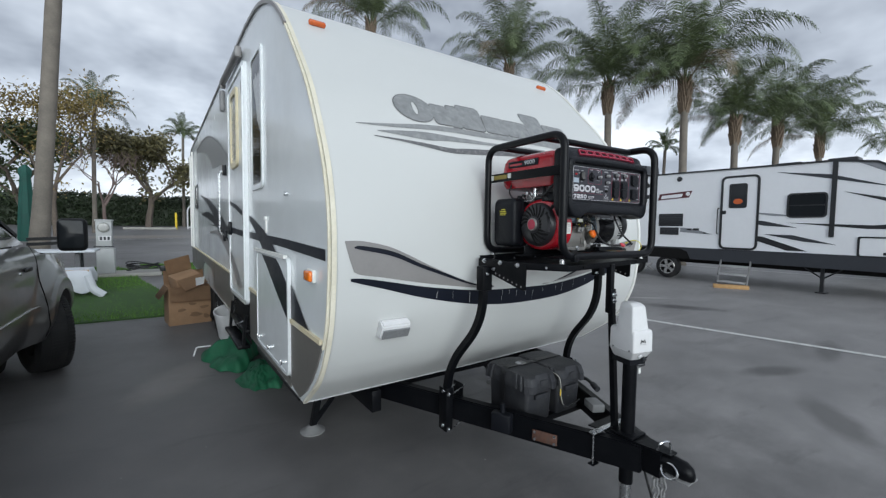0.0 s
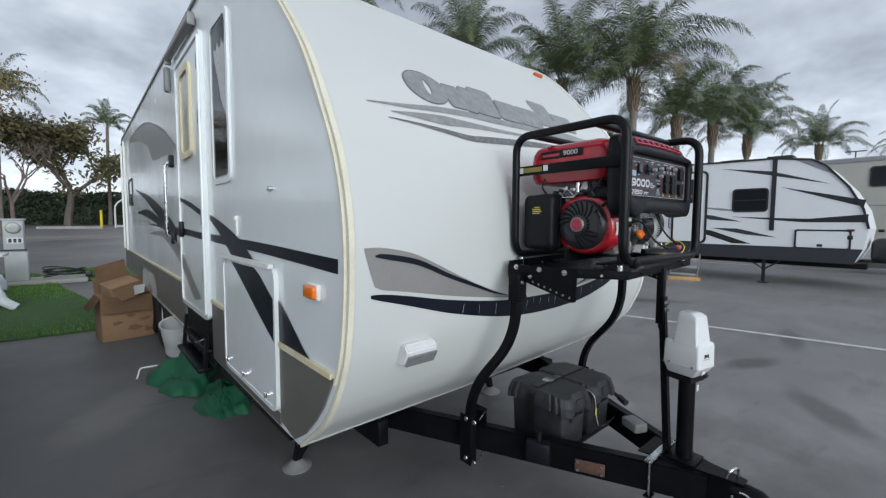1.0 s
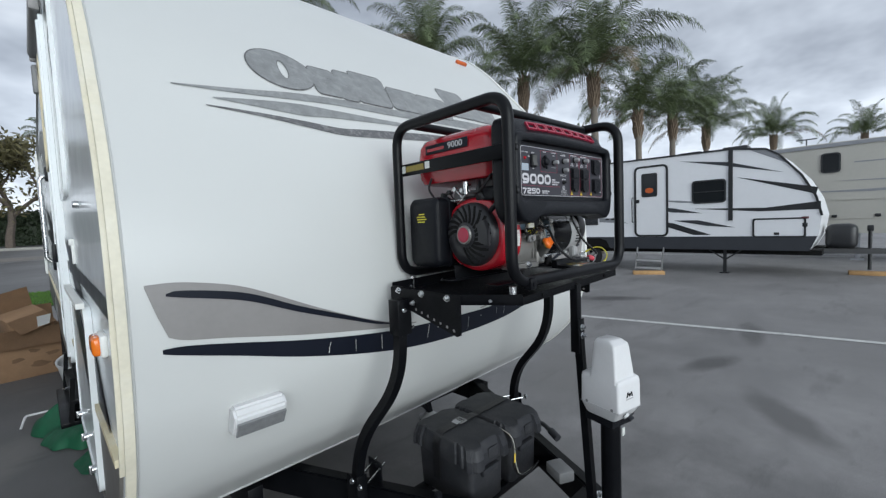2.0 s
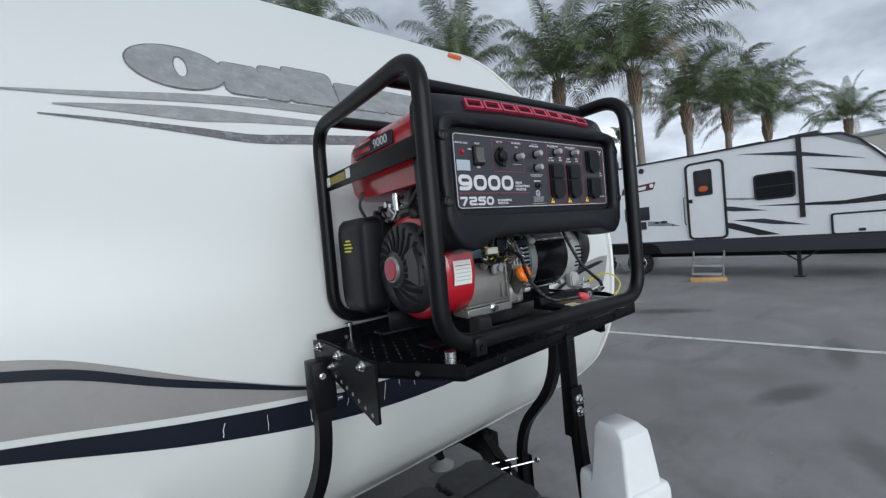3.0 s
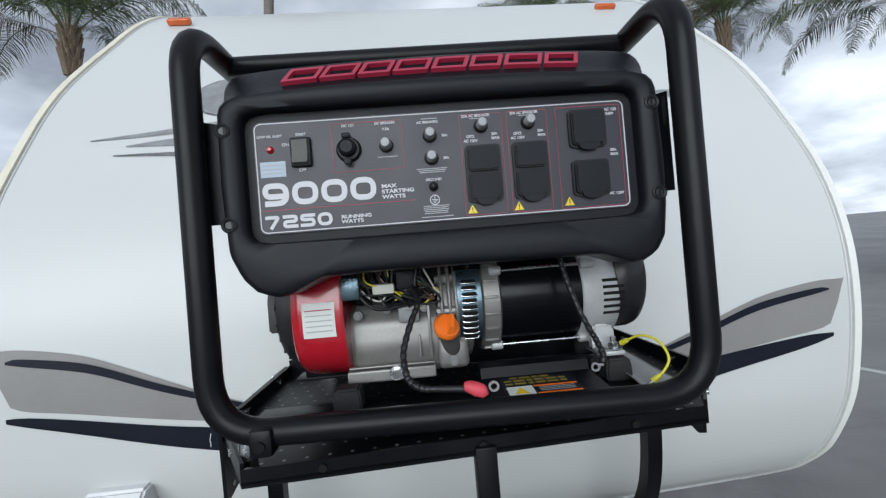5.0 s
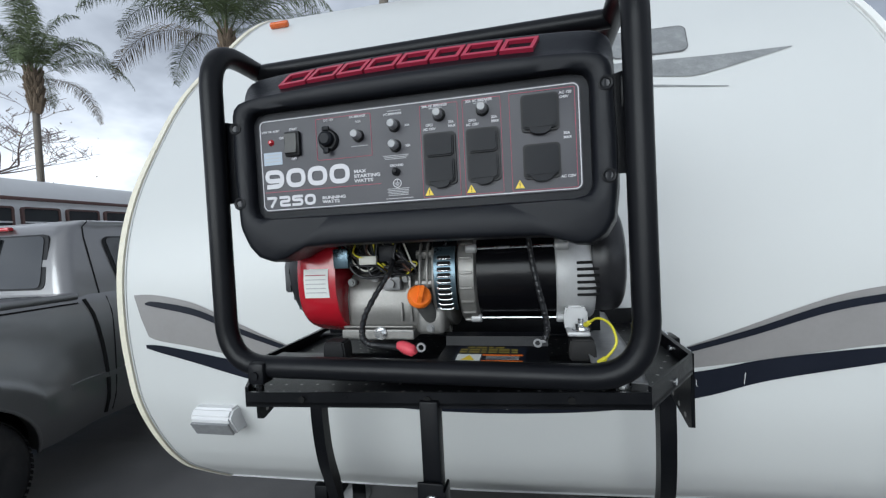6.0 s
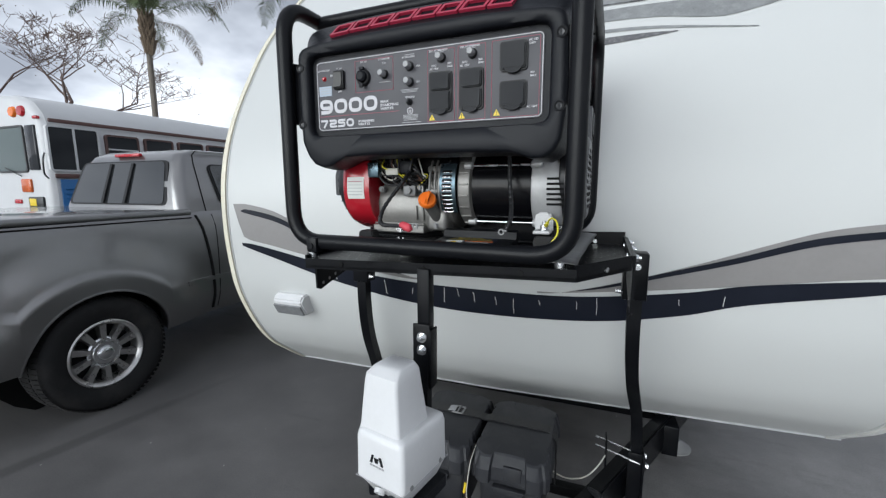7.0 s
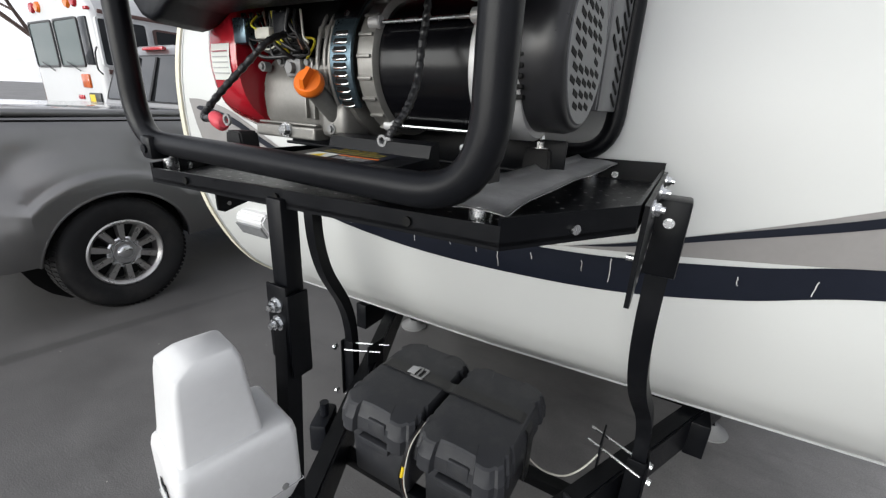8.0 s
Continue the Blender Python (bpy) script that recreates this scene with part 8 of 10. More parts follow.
def truck_build():
    flanks = {}
    for sgn in (1, -1):
        flanks[sgn] = truck_side(sgn)
    # bed cover, tailgate, bumper
    bm = B(); box(bm, (TX, 1.90, 1.305), (1.86, 1.84, 0.05), 0.02, 3)
    part("tonneau_cover", bm, M["truck"], truck, "dark grey hard bed cover")
    bm = B(); box(bm, (TX, 1.005, 0.90), (1.80, 0.07, 0.74), 0.03, 3)
    tg = part("tailgate", bm, M["truck"], truck)
    for sx in (-1, 1):
        bm = B(); box(bm, (TX + sx * 0.93, 0.99, 0.98), (0.12, 0.05, 0.42), 0.02)
        part("tail_light", bm, M["red_lens"], truck, "red tail light")
    bm = B(); prism(bm, [(0.78, 0.50), (0.76, 0.60), (0.80, 0.655), (1.02, 0.665), (1.02, 0.48)], "x", TX - 0.97, TX + 0.97)
    part("rear_bumper", bm, M["grey_metal"], truck, "grey rear step bumper", smooth=30)
    # cab: lower shell joins the flanks; upper house lofted from belt to roof
    bm = B()
    rings = []
    for z, hw, y0, y1 in ((1.29, 0.865, 2.775, 5.34), (1.36, 0.835, 2.785, 5.20), (1.55, 0.755, 2.84, 4.86), (1.72, 0.685, 2.905, 4.56), (1.80, 0.645, 2.96, 4.42), (1.845, 0.59, 3.05, 4.28), (1.862, 0.49, 3.20, 4.10)):
        rings.append([bm.verts.new((TX + x * (1.0 if x > 0 else 0.90), y, z)) for x, y in rrect(0, (y0 + y1) / 2, 2 * hw, y1 - y0, 0.09, 6)])
    for A, C in zip(rings, rings[1:]):
        for k in range(len(A)):
            j = (k + 1) % len(A)
            bm.faces.new((A[k], A[j], C[j], C[k]))
    bm.faces.new(rings[-1])
    cab = part("cab", bm, M["truck"], truck, "dark grey crew cab", smooth=40)

    def pane(name, corners, n_out, label="", mat="truck_glass"):
        """A pane on the cab: four corners, set proud of the shell, with a black surround."""
        P = [Vector(c) for c in corners]
        n = (P[1] - P[0]).cross(P[3] - P[0]).normalized()
        if n.dot(Vector(n_out)) < 0:
            n = -n
        c = sum(P, Vector()) / 4
        bm = B()
        def rr(k):
            Q = [c + (p - c) * k for p in P]
            return [bm.verts.new(v) for v in [q + n * 0.012 for q in fillet(Q, 0.06, 4, True)]]
        o = rr(1.05)
        bm.faces.new(o)
        back = [bm.verts.new(v.co - n * 0.03) for v in o]
        for k in range(len(o)):
            j = (k + 1) % len(o)
            bm.faces.new((o[k], o[j], back[j], back[k]))
        bmesh.ops.recalc_face_normals(bm, faces=bm.faces[:])
        fr = part(name, bm, M["truck_trim"], cab, label or "black window surround", smooth=30)
        bm = B()
        Q = [c + (p - c) * 0.985 for p in P]
        o = [bm.verts.new(q + n * 0.016) for q in fillet(Q, 0.05, 4, True)]
        bm.faces.new(o)
        bmesh.ops.recalc_face_normals(bm, faces=bm.faces[:])
        part("pane", bm, M[mat], fr, smooth=0)
        return fr
    for sgn in (1, -1):
        def sx(z):
            return TX + (1.0 if sgn > 0 else -0.90) * lerp([(1.29, 0.865), (1.36, 0.835), (1.55, 0.755), (1.72, 0.685), (1.80, 0.645)], z)
        pane("rear_door_window", [(sx(1.36), 3.19, 1.36), (sx(1.36), 3.83, 1.36), (sx(1.71), 3.83, 1.71), (sx(1.71), 3.19, 1.71)], (sgn, 0, 0.3))
        pane("front_door_window", [(sx(1.36), 3.96, 1.36), (sx(1.36), 4.98, 1.36), (sx(1.71), 4.46, 1.71), (sx(1.71), 3.96, 1.71)], (sgn, 0, 0.3))
    rw = pane("rear_window", [(TX - 0.65, 2.795, 1.365), (TX + 0.65, 2.795, 1.365), (TX + 0.56, 2.912, 1.735), (TX - 0.56, 2.912, 1.735)], (0, -1, 0.2), "sliding rear window")
    for x in (-0.15, 0.15):
        bm = B(); tube(bm, [(TX + x, 2.775, 1.375), (TX + x, 2.892, 1.725)], (0.016, 0.012), square=True)
        part("slider_bar", bm, M["truck_trim"], rw)
    bm = B(); box(bm, (TX, 2.945, 1.805), (0.34, 0.04, 0.03), 0.01)
    part("brake_light", bm, M["red_lens"], cab, "red high brake light")
    pane("windscreen", [(TX - 0.80, 5.22, 1.36), (TX + 0.80, 5.22, 1.36), (TX + 0.68, 4.60, 1.71), (TX - 0.68, 4.60, 1.71)], (0, 1, 0.5), "windscreen")
    # bonnet and nose
    bm = B()
    rings = []
    for y, hw, z in ((5.15, 0.88, 1.275), (5.6, 0.86, 1.25), (6.1, 0.83, 1.20), (6.45, 0.78, 1.13), (6.60, 0.72, 1.02), (6.64, 0.70, 0.80), (6.64, 0.72, 0.50)):
        rings.append([bm.verts.new((TX + hw * 1.06 * k / 6, y, z - 0.06 * abs(k / 6) ** 3)) for k in range(-6, 7)])
    for A, C in zip(rings, rings[1:]):
        for k in range(12):
            bm.faces.new((A[k], A[k + 1], C[k + 1], C[k]))
    part("bonnet", bm, M["truck"], truck, "dark grey bonnet", smooth=40)
    bm = B(); box(bm, (TX, 3.8, 0.46), (1.70, 5.4, 0.10))
    part("floor_pan", bm, M["under"], truck)
    bm = B(); box(bm, (TX, 3.95, 0.90), (1.66, 2.2, 0.80))
    part("cabin_core", bm, M["under"], truck)
    # seams, handles, side moulding, running rail
    for sgn in (1, -1):
        def fx(y, z):
            w = HW - 0.034 * ((z - 0.88) / 0.5) ** 2 - (0.05 * max(0.0, (z - 1.12) / 0.18) ** 2)
            if z < 0.62:
                w -= 0.05 * ((0.62 - z) / 0.2) ** 1.5
            for wy in (WH_R, WH_F):
                w += flare(y, z, wy)
            return TX + sgn * (w + 0.001)
        for y0, y1, wide in ((2.935, 2.845, 0.013), (2.985, 3.0, 0.004), (3.90, 3.90, 0.005), (5.05, 5.10, 0.005)):
            bm = B(); tube(bm, [(fx(y0 + (y1 - y0) * (k / 8) ** 2, 0.46 + 0.82 * k / 8), y0 + (y1 - y0) * (k / 8) ** 2, 0.46 + 0.82 * k / 8) for k in range(9)], wide, 6)
            part("panel_gap", bm, M["under"], flanks[sgn])
        bm = B(); tube(bm, [(TX + sgn * w_, y, z) for w_, y, z in ((0.868, 3.00, 1.295), (0.838, 3.01, 1.36), (0.758, 3.035, 1.55), (0.688, 3.055, 1.72), (0.648, 3.08, 1.80), (0.594, 3.16, 1.845))], 0.0045, 6)
        part("door_gap", bm, M["under"], cab)
        bm = B(); tube(bm, [(fx(y, 1.262) + sgn * 0.002, y, 1.262) for y in [1.0 + 0.2 * k for k in range(10)]], 0.005, 6)
        part("bed_rail_gap", bm, M["under"], flanks[sgn])
        for y in (3.62, 4.74):
            bm = B(); box(bm, (fx(y, 1.10) + sgn * 0.014, y, 1.10), (0.026, 0.17, 0.035), 0.010)
            part("door_handle", bm, M["truck_trim"], flanks[sgn], "black door handle")
            bm = B(); cyl(bm, (fx(y - 0.14, 1.08), y - 0.16, 1.08), (fx(y - 0.14, 1.08) + sgn * 0.006, y - 0.16, 1.08), 0.014, 14)
            part("door_lock", bm, M["chrome"], flanks[sgn])
        bm = B(); tube(bm, [(fx(y, 0.74) + sgn * 0.004, y, 0.735) for y in [2.66 + 0.12 * k for k in range(20)]], (0.018, 0.008), square=True)
        part("side_moulding", bm, M["truck"], flanks[sgn])
        # big tow mirror
        mx = TX + sgn * 1.235
        bm = B(); box(bm, (mx, 5.03, 1.385), (0.215, 0.10, 0.30), 0.045, 4)
        mi = part("door_mirror", bm, M["truck_trim"], truck, "black towing mirror")
        bm = B(); box(bm, (mx, 4.976, 1.39), (0.17, 0.006, 0.25), 0.003)
        part("mirror_glass", bm, M["glass"], mi, "dark mirror glass")
        for z in (1.30, 1.345):
            bm = B(); tube(bm, [(TX + sgn * 0.93, 5.03, z), (mx - sgn * 0.08, 5.03, z + 0.01)], (0.014, 0.022), square=True)
            part("mirror_arm", bm, M["truck_trim"], mi)
        bm = B(); box(bm, (TX + sgn * 0.86, 6.50, 0.95), (0.14, 0.10, 0.16), 0.03)
        part("head_lamp", bm, M["lens"], truck, "clear head lamp")
        for wy in (WH_R, WH_F):
            bm = B(); tube(bm, [(fx(wy + (ARCH - 0.001) * math.cos(radians(a)), 0.40 + ARCH * 0.96 * math.sin(radians(a))) - sgn * 0.010, wy + (ARCH - 0.001) * math.cos(radians(a)), 0.40 + ARCH * 0.96 * math.sin(radians(a))) for a in range(2, 179, 8)], 0.011, 10)
            part("arch_lip", bm, M["truck"], flanks[sgn])
            bm = B()
            prism(bm, [(wy + 0.46 * math.cos(radians(a)), 0.40 + 0.46 * math.sin(radians(a))) for a in range(0, 361, 15)][:-1], "x", TX + sgn * 0.55, TX + sgn * 0.56)
            part("wheel_liner", bm, M["under"], truck)
    for sgn in (1, -1):
        for wy in (WH_R, WH_F):
            truck_wheel(sgn, wy)


def truck_wheel(sgn, wy):
    cx = TX + sgn * 0.905
    q = Matrix.Rotation(radians(26 if wy > 4 else 0), 3, "Z") @ Matrix.Rotation(radians(90 * sgn), 3, "Y")
    bm = B()
    lathe(bm, [(0.215, -0.11), (0.26, -0.135), (0.34, -0.14), (0.378, -0.12), (0.390, -0.06), (0.392, 0.0), (0.390, 0.06), (0.378, 0.115), (0.345, 0.135), (0.30, 0.132), (0.262, 0.122), (0.226, 0.105), (0.215, 0.09), (0.215, -0.11)], (cx, wy, TYRE), q, 56)
    wh = part("wheel", bm, M["rubber"], truck, "black tyre on a ten-spoke alloy wheel", smooth=50)
    # tread blocks round the edge
    vs, fs = [], []
    for k in range(72):
        a = 2 * math.pi * k / 72
        for s, x0, x1 in ((1, 0.075, 0.128), (-1, -0.055, 0.045)):
            b0 = len(vs)
            da = 0.028
            for r in (0.383, 0.3945):
                for xx in (x0, x1):
                    for d in (-da, da):
                        rr = r if xx < 0.1 or r < 0.39 else r - 0.010
                        p = q @ Vector((rr * math.cos(a + d), rr * math.sin(a + d), xx))
                        vs.append((cx + p.x, wy + p.y, TYRE + p.z))
            for f in ((0, 1, 3, 2), (4, 6, 7, 5), (0, 4, 5, 1), (2, 3, 7, 6), (0, 2, 6, 4), (1, 5, 7, 3)):
                fs.append(tuple(b0 + i for i in f))
    raw("tread", vs, fs, M["rubber"], wh, kind="stuff")
    bm = B(); lathe(bm, [(0.195, 0.0), (0.205, 0.088), (0.224, 0.104), (0.232, 0.114), (0.222, 0.120), (0.204, 0.104), (0.198, 0.085), (0.190, 0.0)], (cx, wy, TYRE), q, 48)
    rim = part("rim", bm, M["alloy"], wh, "bright alloy rim", smooth=40)
    bm = B(); lathe(bm, [(0.0, 0.03), (0.2, 0.03), (0.2, 0.02), (0.0, 0.02)], (cx, wy, TYRE), q, 32)
    part("brake_backing", bm, M["under"], rim)
    for k in range(10):
        a = 2 * math.pi * k / 10
        bm = B()
        def at(r, t, h):
            p = q @ Vector((r * math.cos(a) - t * math.sin(a), r * math.sin(a) + t * math.cos(a), h))
            return Vector((cx, wy, TYRE)) + p
        vs = [at(0.09, w, h) for w, h in ((-0.022, 0.060), (0.022, 0.060), (-0.015, 0.090), (0.015, 0.090))] + [at(0.203, w, h) for w, h in ((-0.031, 0.055), (0.031, 0.055), (-0.021, 0.094), (0.021, 0.094))]
        bmesh.ops.convex_hull(bm, input=[bm.verts.new(v) for v in vs])
        part("spoke", bm, M["alloy"], rim, smooth=20)
    bm = B(); lathe(bm, [(0.0, 0.112), (0.035, 0.110), (0.048, 0.100), (0.052, 0.090), (0.074, 0.090), (0.080, 0.082), (0.098, 0.086), (0.108, 0.078), (0.108, 0.055), (0, 0.055)], (cx, wy, TYRE), q, 28)
    part("hub_cap", bm, M["chrome"], rim, "chrome centre cap", smooth=40)


truck_build()

# ---------------------------------------------------------------- the school bus behind the truck
bus = thing("school_bus", (-7.2, 9.0, 0.0), "white converted school bus with a blue lower side", "bus")


def make_bus():
    X1, X0, Y0, Y1 = -6.0, -8.4, 4.25, 13.6
    bm = B()
    sec = [(X1 + 0.0, 0.55), (X1 - 0.0, 1.72), (X1 - 0.03, 2.45), (X1 - 0.10, 2.66), (X1 - 0.30, 2.86), (X1 - 0.65, 2.98), ((X0 + X1) / 2, 3.02),
           (X0 + 0.65, 2.98), (X0 + 0.30, 2.86), (X0 + 0.10, 2.66), (X0 + 0.03, 2.45), (X0, 1.72), (X0, 0.55)]
    prism(bm, sec, "y", Y0 + 0.06, Y1)
    part("body", bm, M["bus_white"], bus, "white bus body with a rounded roof", smooth=40)
    # nose with rounded shoulders
    bm = B()
    rings = []
    for y, k, dz in ((Y0 + 0.07, 1.0, 0.0), (Y0 + 0.02, 0.985, 0.02), (Y0 - 0.02, 0.95, 0.05), (Y0 - 0.03, 0.90, 0.10)):
        cx = (X0 + X1) / 2
        rings.append([bm.verts.new((cx + (x - cx) * k, y, 0.55 + (z - 0.55) * (1 - dz / 2.5))) for x, z in sec])
    for A, C in zip(rings, rings[1:]):
        for j in range(len(A)):
            i = (j + 1) % len(A)
            bm.faces.new((A[j], A[i], C[i], C[j]))
    bm.faces.new(rings[-1])
    bmesh.ops.recalc_face_normals(bm, faces=bm.faces[:])
    part("nose", bm, M["bus_white"], bus, smooth=40)
    yf = Y0 - 0.035
    # windscreen halves
    for x0, x1 in ((X1 - 0.46, X1 - 1.30), (X1 - 1.38, X0 + 0.12)):
        bm = B(); ringplate(bm, rrect((x0 + x1) / 2, 2.13, abs(x1 - x0), 0.74, 0.06), rrect((x0 + x1) / 2, 2.13, abs(x1 - x0) - 0.06, 0.68, 0.05), "y", yf - 0.02, yf + 0.03)
        fr = part("windscreen", bm, M["rv_black"], bus, "windscreen half")
        bm = B(); prism(bm, rrect((x0 + x1) / 2, 2.13, abs(x1 - x0) - 0.05, 0.69, 0.05), "y", yf - 0.008, yf + 0.03)
        part("pane", bm, M["bus_glass"], fr, smooth=0)
        bm = B(); tube(bm, [((x0 + x1) / 2 + 0.25, yf - 0.03, 1.70), ((x0 + x1) / 2 - 0.15, yf - 0.035, 1.84)], 0.008, 6)
        part("wiper", bm, M["rv_black"], fr)
    bm = B(); box(bm, (X1 - 0.285, yf + 0.0, 2.14), (0.24, 0.05, 0.70), 0.02)
    part("corner_pane", bm, M["glass_smoke"], bus)
    # warning lights over the windscreen, clearance and turn lights
    for x, mat in ((X1 - 0.44, "red_lens"), (X1 - 0.66, "amber"), (X0 + 0.44, "red_lens"), (X0 + 0.66, "amber")):
        bm = B(); lathe(bm, [(0, -0.06), (0.07, -0.055), (0.085, -0.03), (0.09, 0.06), (0, 0.06)], (x, yf + 0.02, 2.71), Matrix.Rotation(radians(-90), 3, "X"), 20)
        part("warning_light", bm, M[mat], bus, "round warning light")
    bm = B(); box(bm, (X1 - 0.15, yf + 0.02, 2.60), (0.10, 0.06, 0.05), 0.015); part("clearance_light", bm, M["red_lens"], bus)
    bm = B(); box(bm, (X1 - 0.56, yf - 0.005, 1.55), (0.26, 0.05, 0.22), 0.03); part("turn_light", bm, M["amber_red"], bus, "orange turn light")
    bm = B(); box(bm, (X1 - 0.36, yf - 0.005, 1.27), (0.38, 0.05, 0.20), 0.02); lt = part("lower_light", bm, M["rv_black"], bus)
    bm = B(); box(bm, (X1 - 0.42, yf - 0.03, 1.28), (0.17, 0.012, 0.12), 0.01); part("reflector", bm, M["yellow"], lt, "yellow reflector")
    bm = B(); box(bm, (X1 - 0.86, yf - 0.005, 1.29), (0.18, 0.03, 0.07), 0.01); part("side_reflector", bm, M["red_lens"], bus)
    bm = B(); tube(bm, fillet([(X1 - 0.02, yf, 2.05), (X1 + 0.12, yf - 0.10, 1.95), (X1 + 0.10, yf - 0.1, 1.72), (X1, yf, 1.66)], 0.06), 0.012, 8); part("mirror_arm", bm, M["rv_black"], bus)
    bm = B(); box(bm, (X1 - 0.9, yf - 0.05, 0.62), (2.6, 0.16, 0.26), 0.04); part("bumper", bm, M["rv_black"], bus)
    # side windows: one driver's window, then a row
    def side_win(y0, y1, z0, z1, split):
        bm = B(); ringplate(bm, rrect((y0 + y1) / 2, (z0 + z1) / 2, y1 - y0 + 0.06, z1 - z0 + 0.06, 0.05), rrect((y0 + y1) / 2, (z0 + z1) / 2, y1 - y0, z1 - z0, 0.03), "x", X1 - 0.04, X1 + 0.025)
        fr = part("window", bm, M["bus_white"] if split else M["bus_brown"], bus, "framed side window")
        bm = B(); prism(bm, rrect((y0 + y1) / 2, (z0 + z1) / 2, y1 - y0 + 0.01, z1 - z0 + 0.01, 0.03), "x", X1 - 0.03, X1 + 0.008)
        part("pane", bm, M["glass_smoke"], fr, smooth=0)
        bm = B(); box(bm, (X1 + 0.012, (y0 + y1) / 2, (z0 + z1) / 2), (0.02, 0.03, z1 - z0) if split else (0.02, y1 - y0, 0.025))
        part("glazing_bar", bm, M["bus_white"], fr)
    side_win(4.28, 4.95, 1.80, 2.46, True)
    y = 5.10
    while y < 12.8:
        side_win(y, y + 0.50, 1.96, 2.40, False)
        y += 0.66
    bm = B(); box(bm, (X1 + 0.012, 8.9, 2.56), (0.03, 9.2, 0.06), 0.01); part("drip_rail", bm, M["bus_brown"], bus, "brown drip rail")
    bm = B(); box(bm, (X1 + 0.012, 8.9, 1.70), (0.03, 9.2, 0.07), 0.01); part("belt_rail", bm, M["bus_brown"], bus)
    bm = B(); box(bm, (X1 + 0.008, 8.93, 1.22), (0.02, 9.14, 0.86), 0.004); bl = part("blue_panel", bm, M["bus_blue"], bus, "blue lower side panel")
    for k in range(6):
        bm = B(); box(bm, (X1 + 0.024, 4.62, 1.12 + 0.075 * k), (0.02, 0.42, 0.03), 0.008); part("louvre", bm, M["bus_blue"], bl)
    for wy in (6.3, 11.2):
        bm = B(); lathe(bm, [(0.28, -0.13), (0.44, -0.14), (0.49, -0.10), (0.50, 0.0), (0.49, 0.10), (0.44, 0.14), (0.28, 0.13)], (X1 - 0.16, wy, 0.50), Matrix.Rotation(radians(90), 3, "Y"), 30)
        w = part("wheel", bm, M["rubber"], bus)
        bm = B(); lathe(bm, [(0, 0.06), (0.12, 0.09), (0.16, 0.03), (0.28, 0.10), (0.29, 0.0), (0, 0)], (X1 - 0.16, wy, 0.50), Matrix.Rotation(radians(90), 3, "Y"), 24); part("rim", bm, M["bus_white"], w)
    bm = B(); box(bm, ((X0 + X1) / 2, 9.0, 0.50), (2.0, 8.8, 0.25)); part("chassis", bm, M["under"], bus)
    # the bus is a short, low one: draw its plan in and settle it beside the truck
    for ob in bus.children_recursive:
        p = PIVOT[bus.name]
        for v in ob.data.vertices:
            x, y, z = v.co.x + p.x, v.co.y + p.y, v.co.z + p.z
            x, y = -4.78 + (x + 6.0) * 0.92, 0.40 + (y - 0.40) * 0.85
            z = z * 1.10 if z < 0.9 else 1.508 + (z - 1.508) * 0.85
            v.co = (x - p.x, y - p.y, z - p.z)


make_bus()

# ---------------------------------------------------------------- the white trailer across the lane
rv = thing("white_travel_trailer", (14.0, 5.4, 0.0), "white travel trailer with charcoal swooshes and a black-framed door", "trailer")
RX = 12.8


def rv_plate(name, outline, mat, parent=None, label="", t=0.006, base=0.0, smooth=0):
    bm = B(); prism(bm, outline, "x", RX - base - t, RX - base + 0.002)
    return part(name, bm, M[mat], parent or rv, label, smooth)


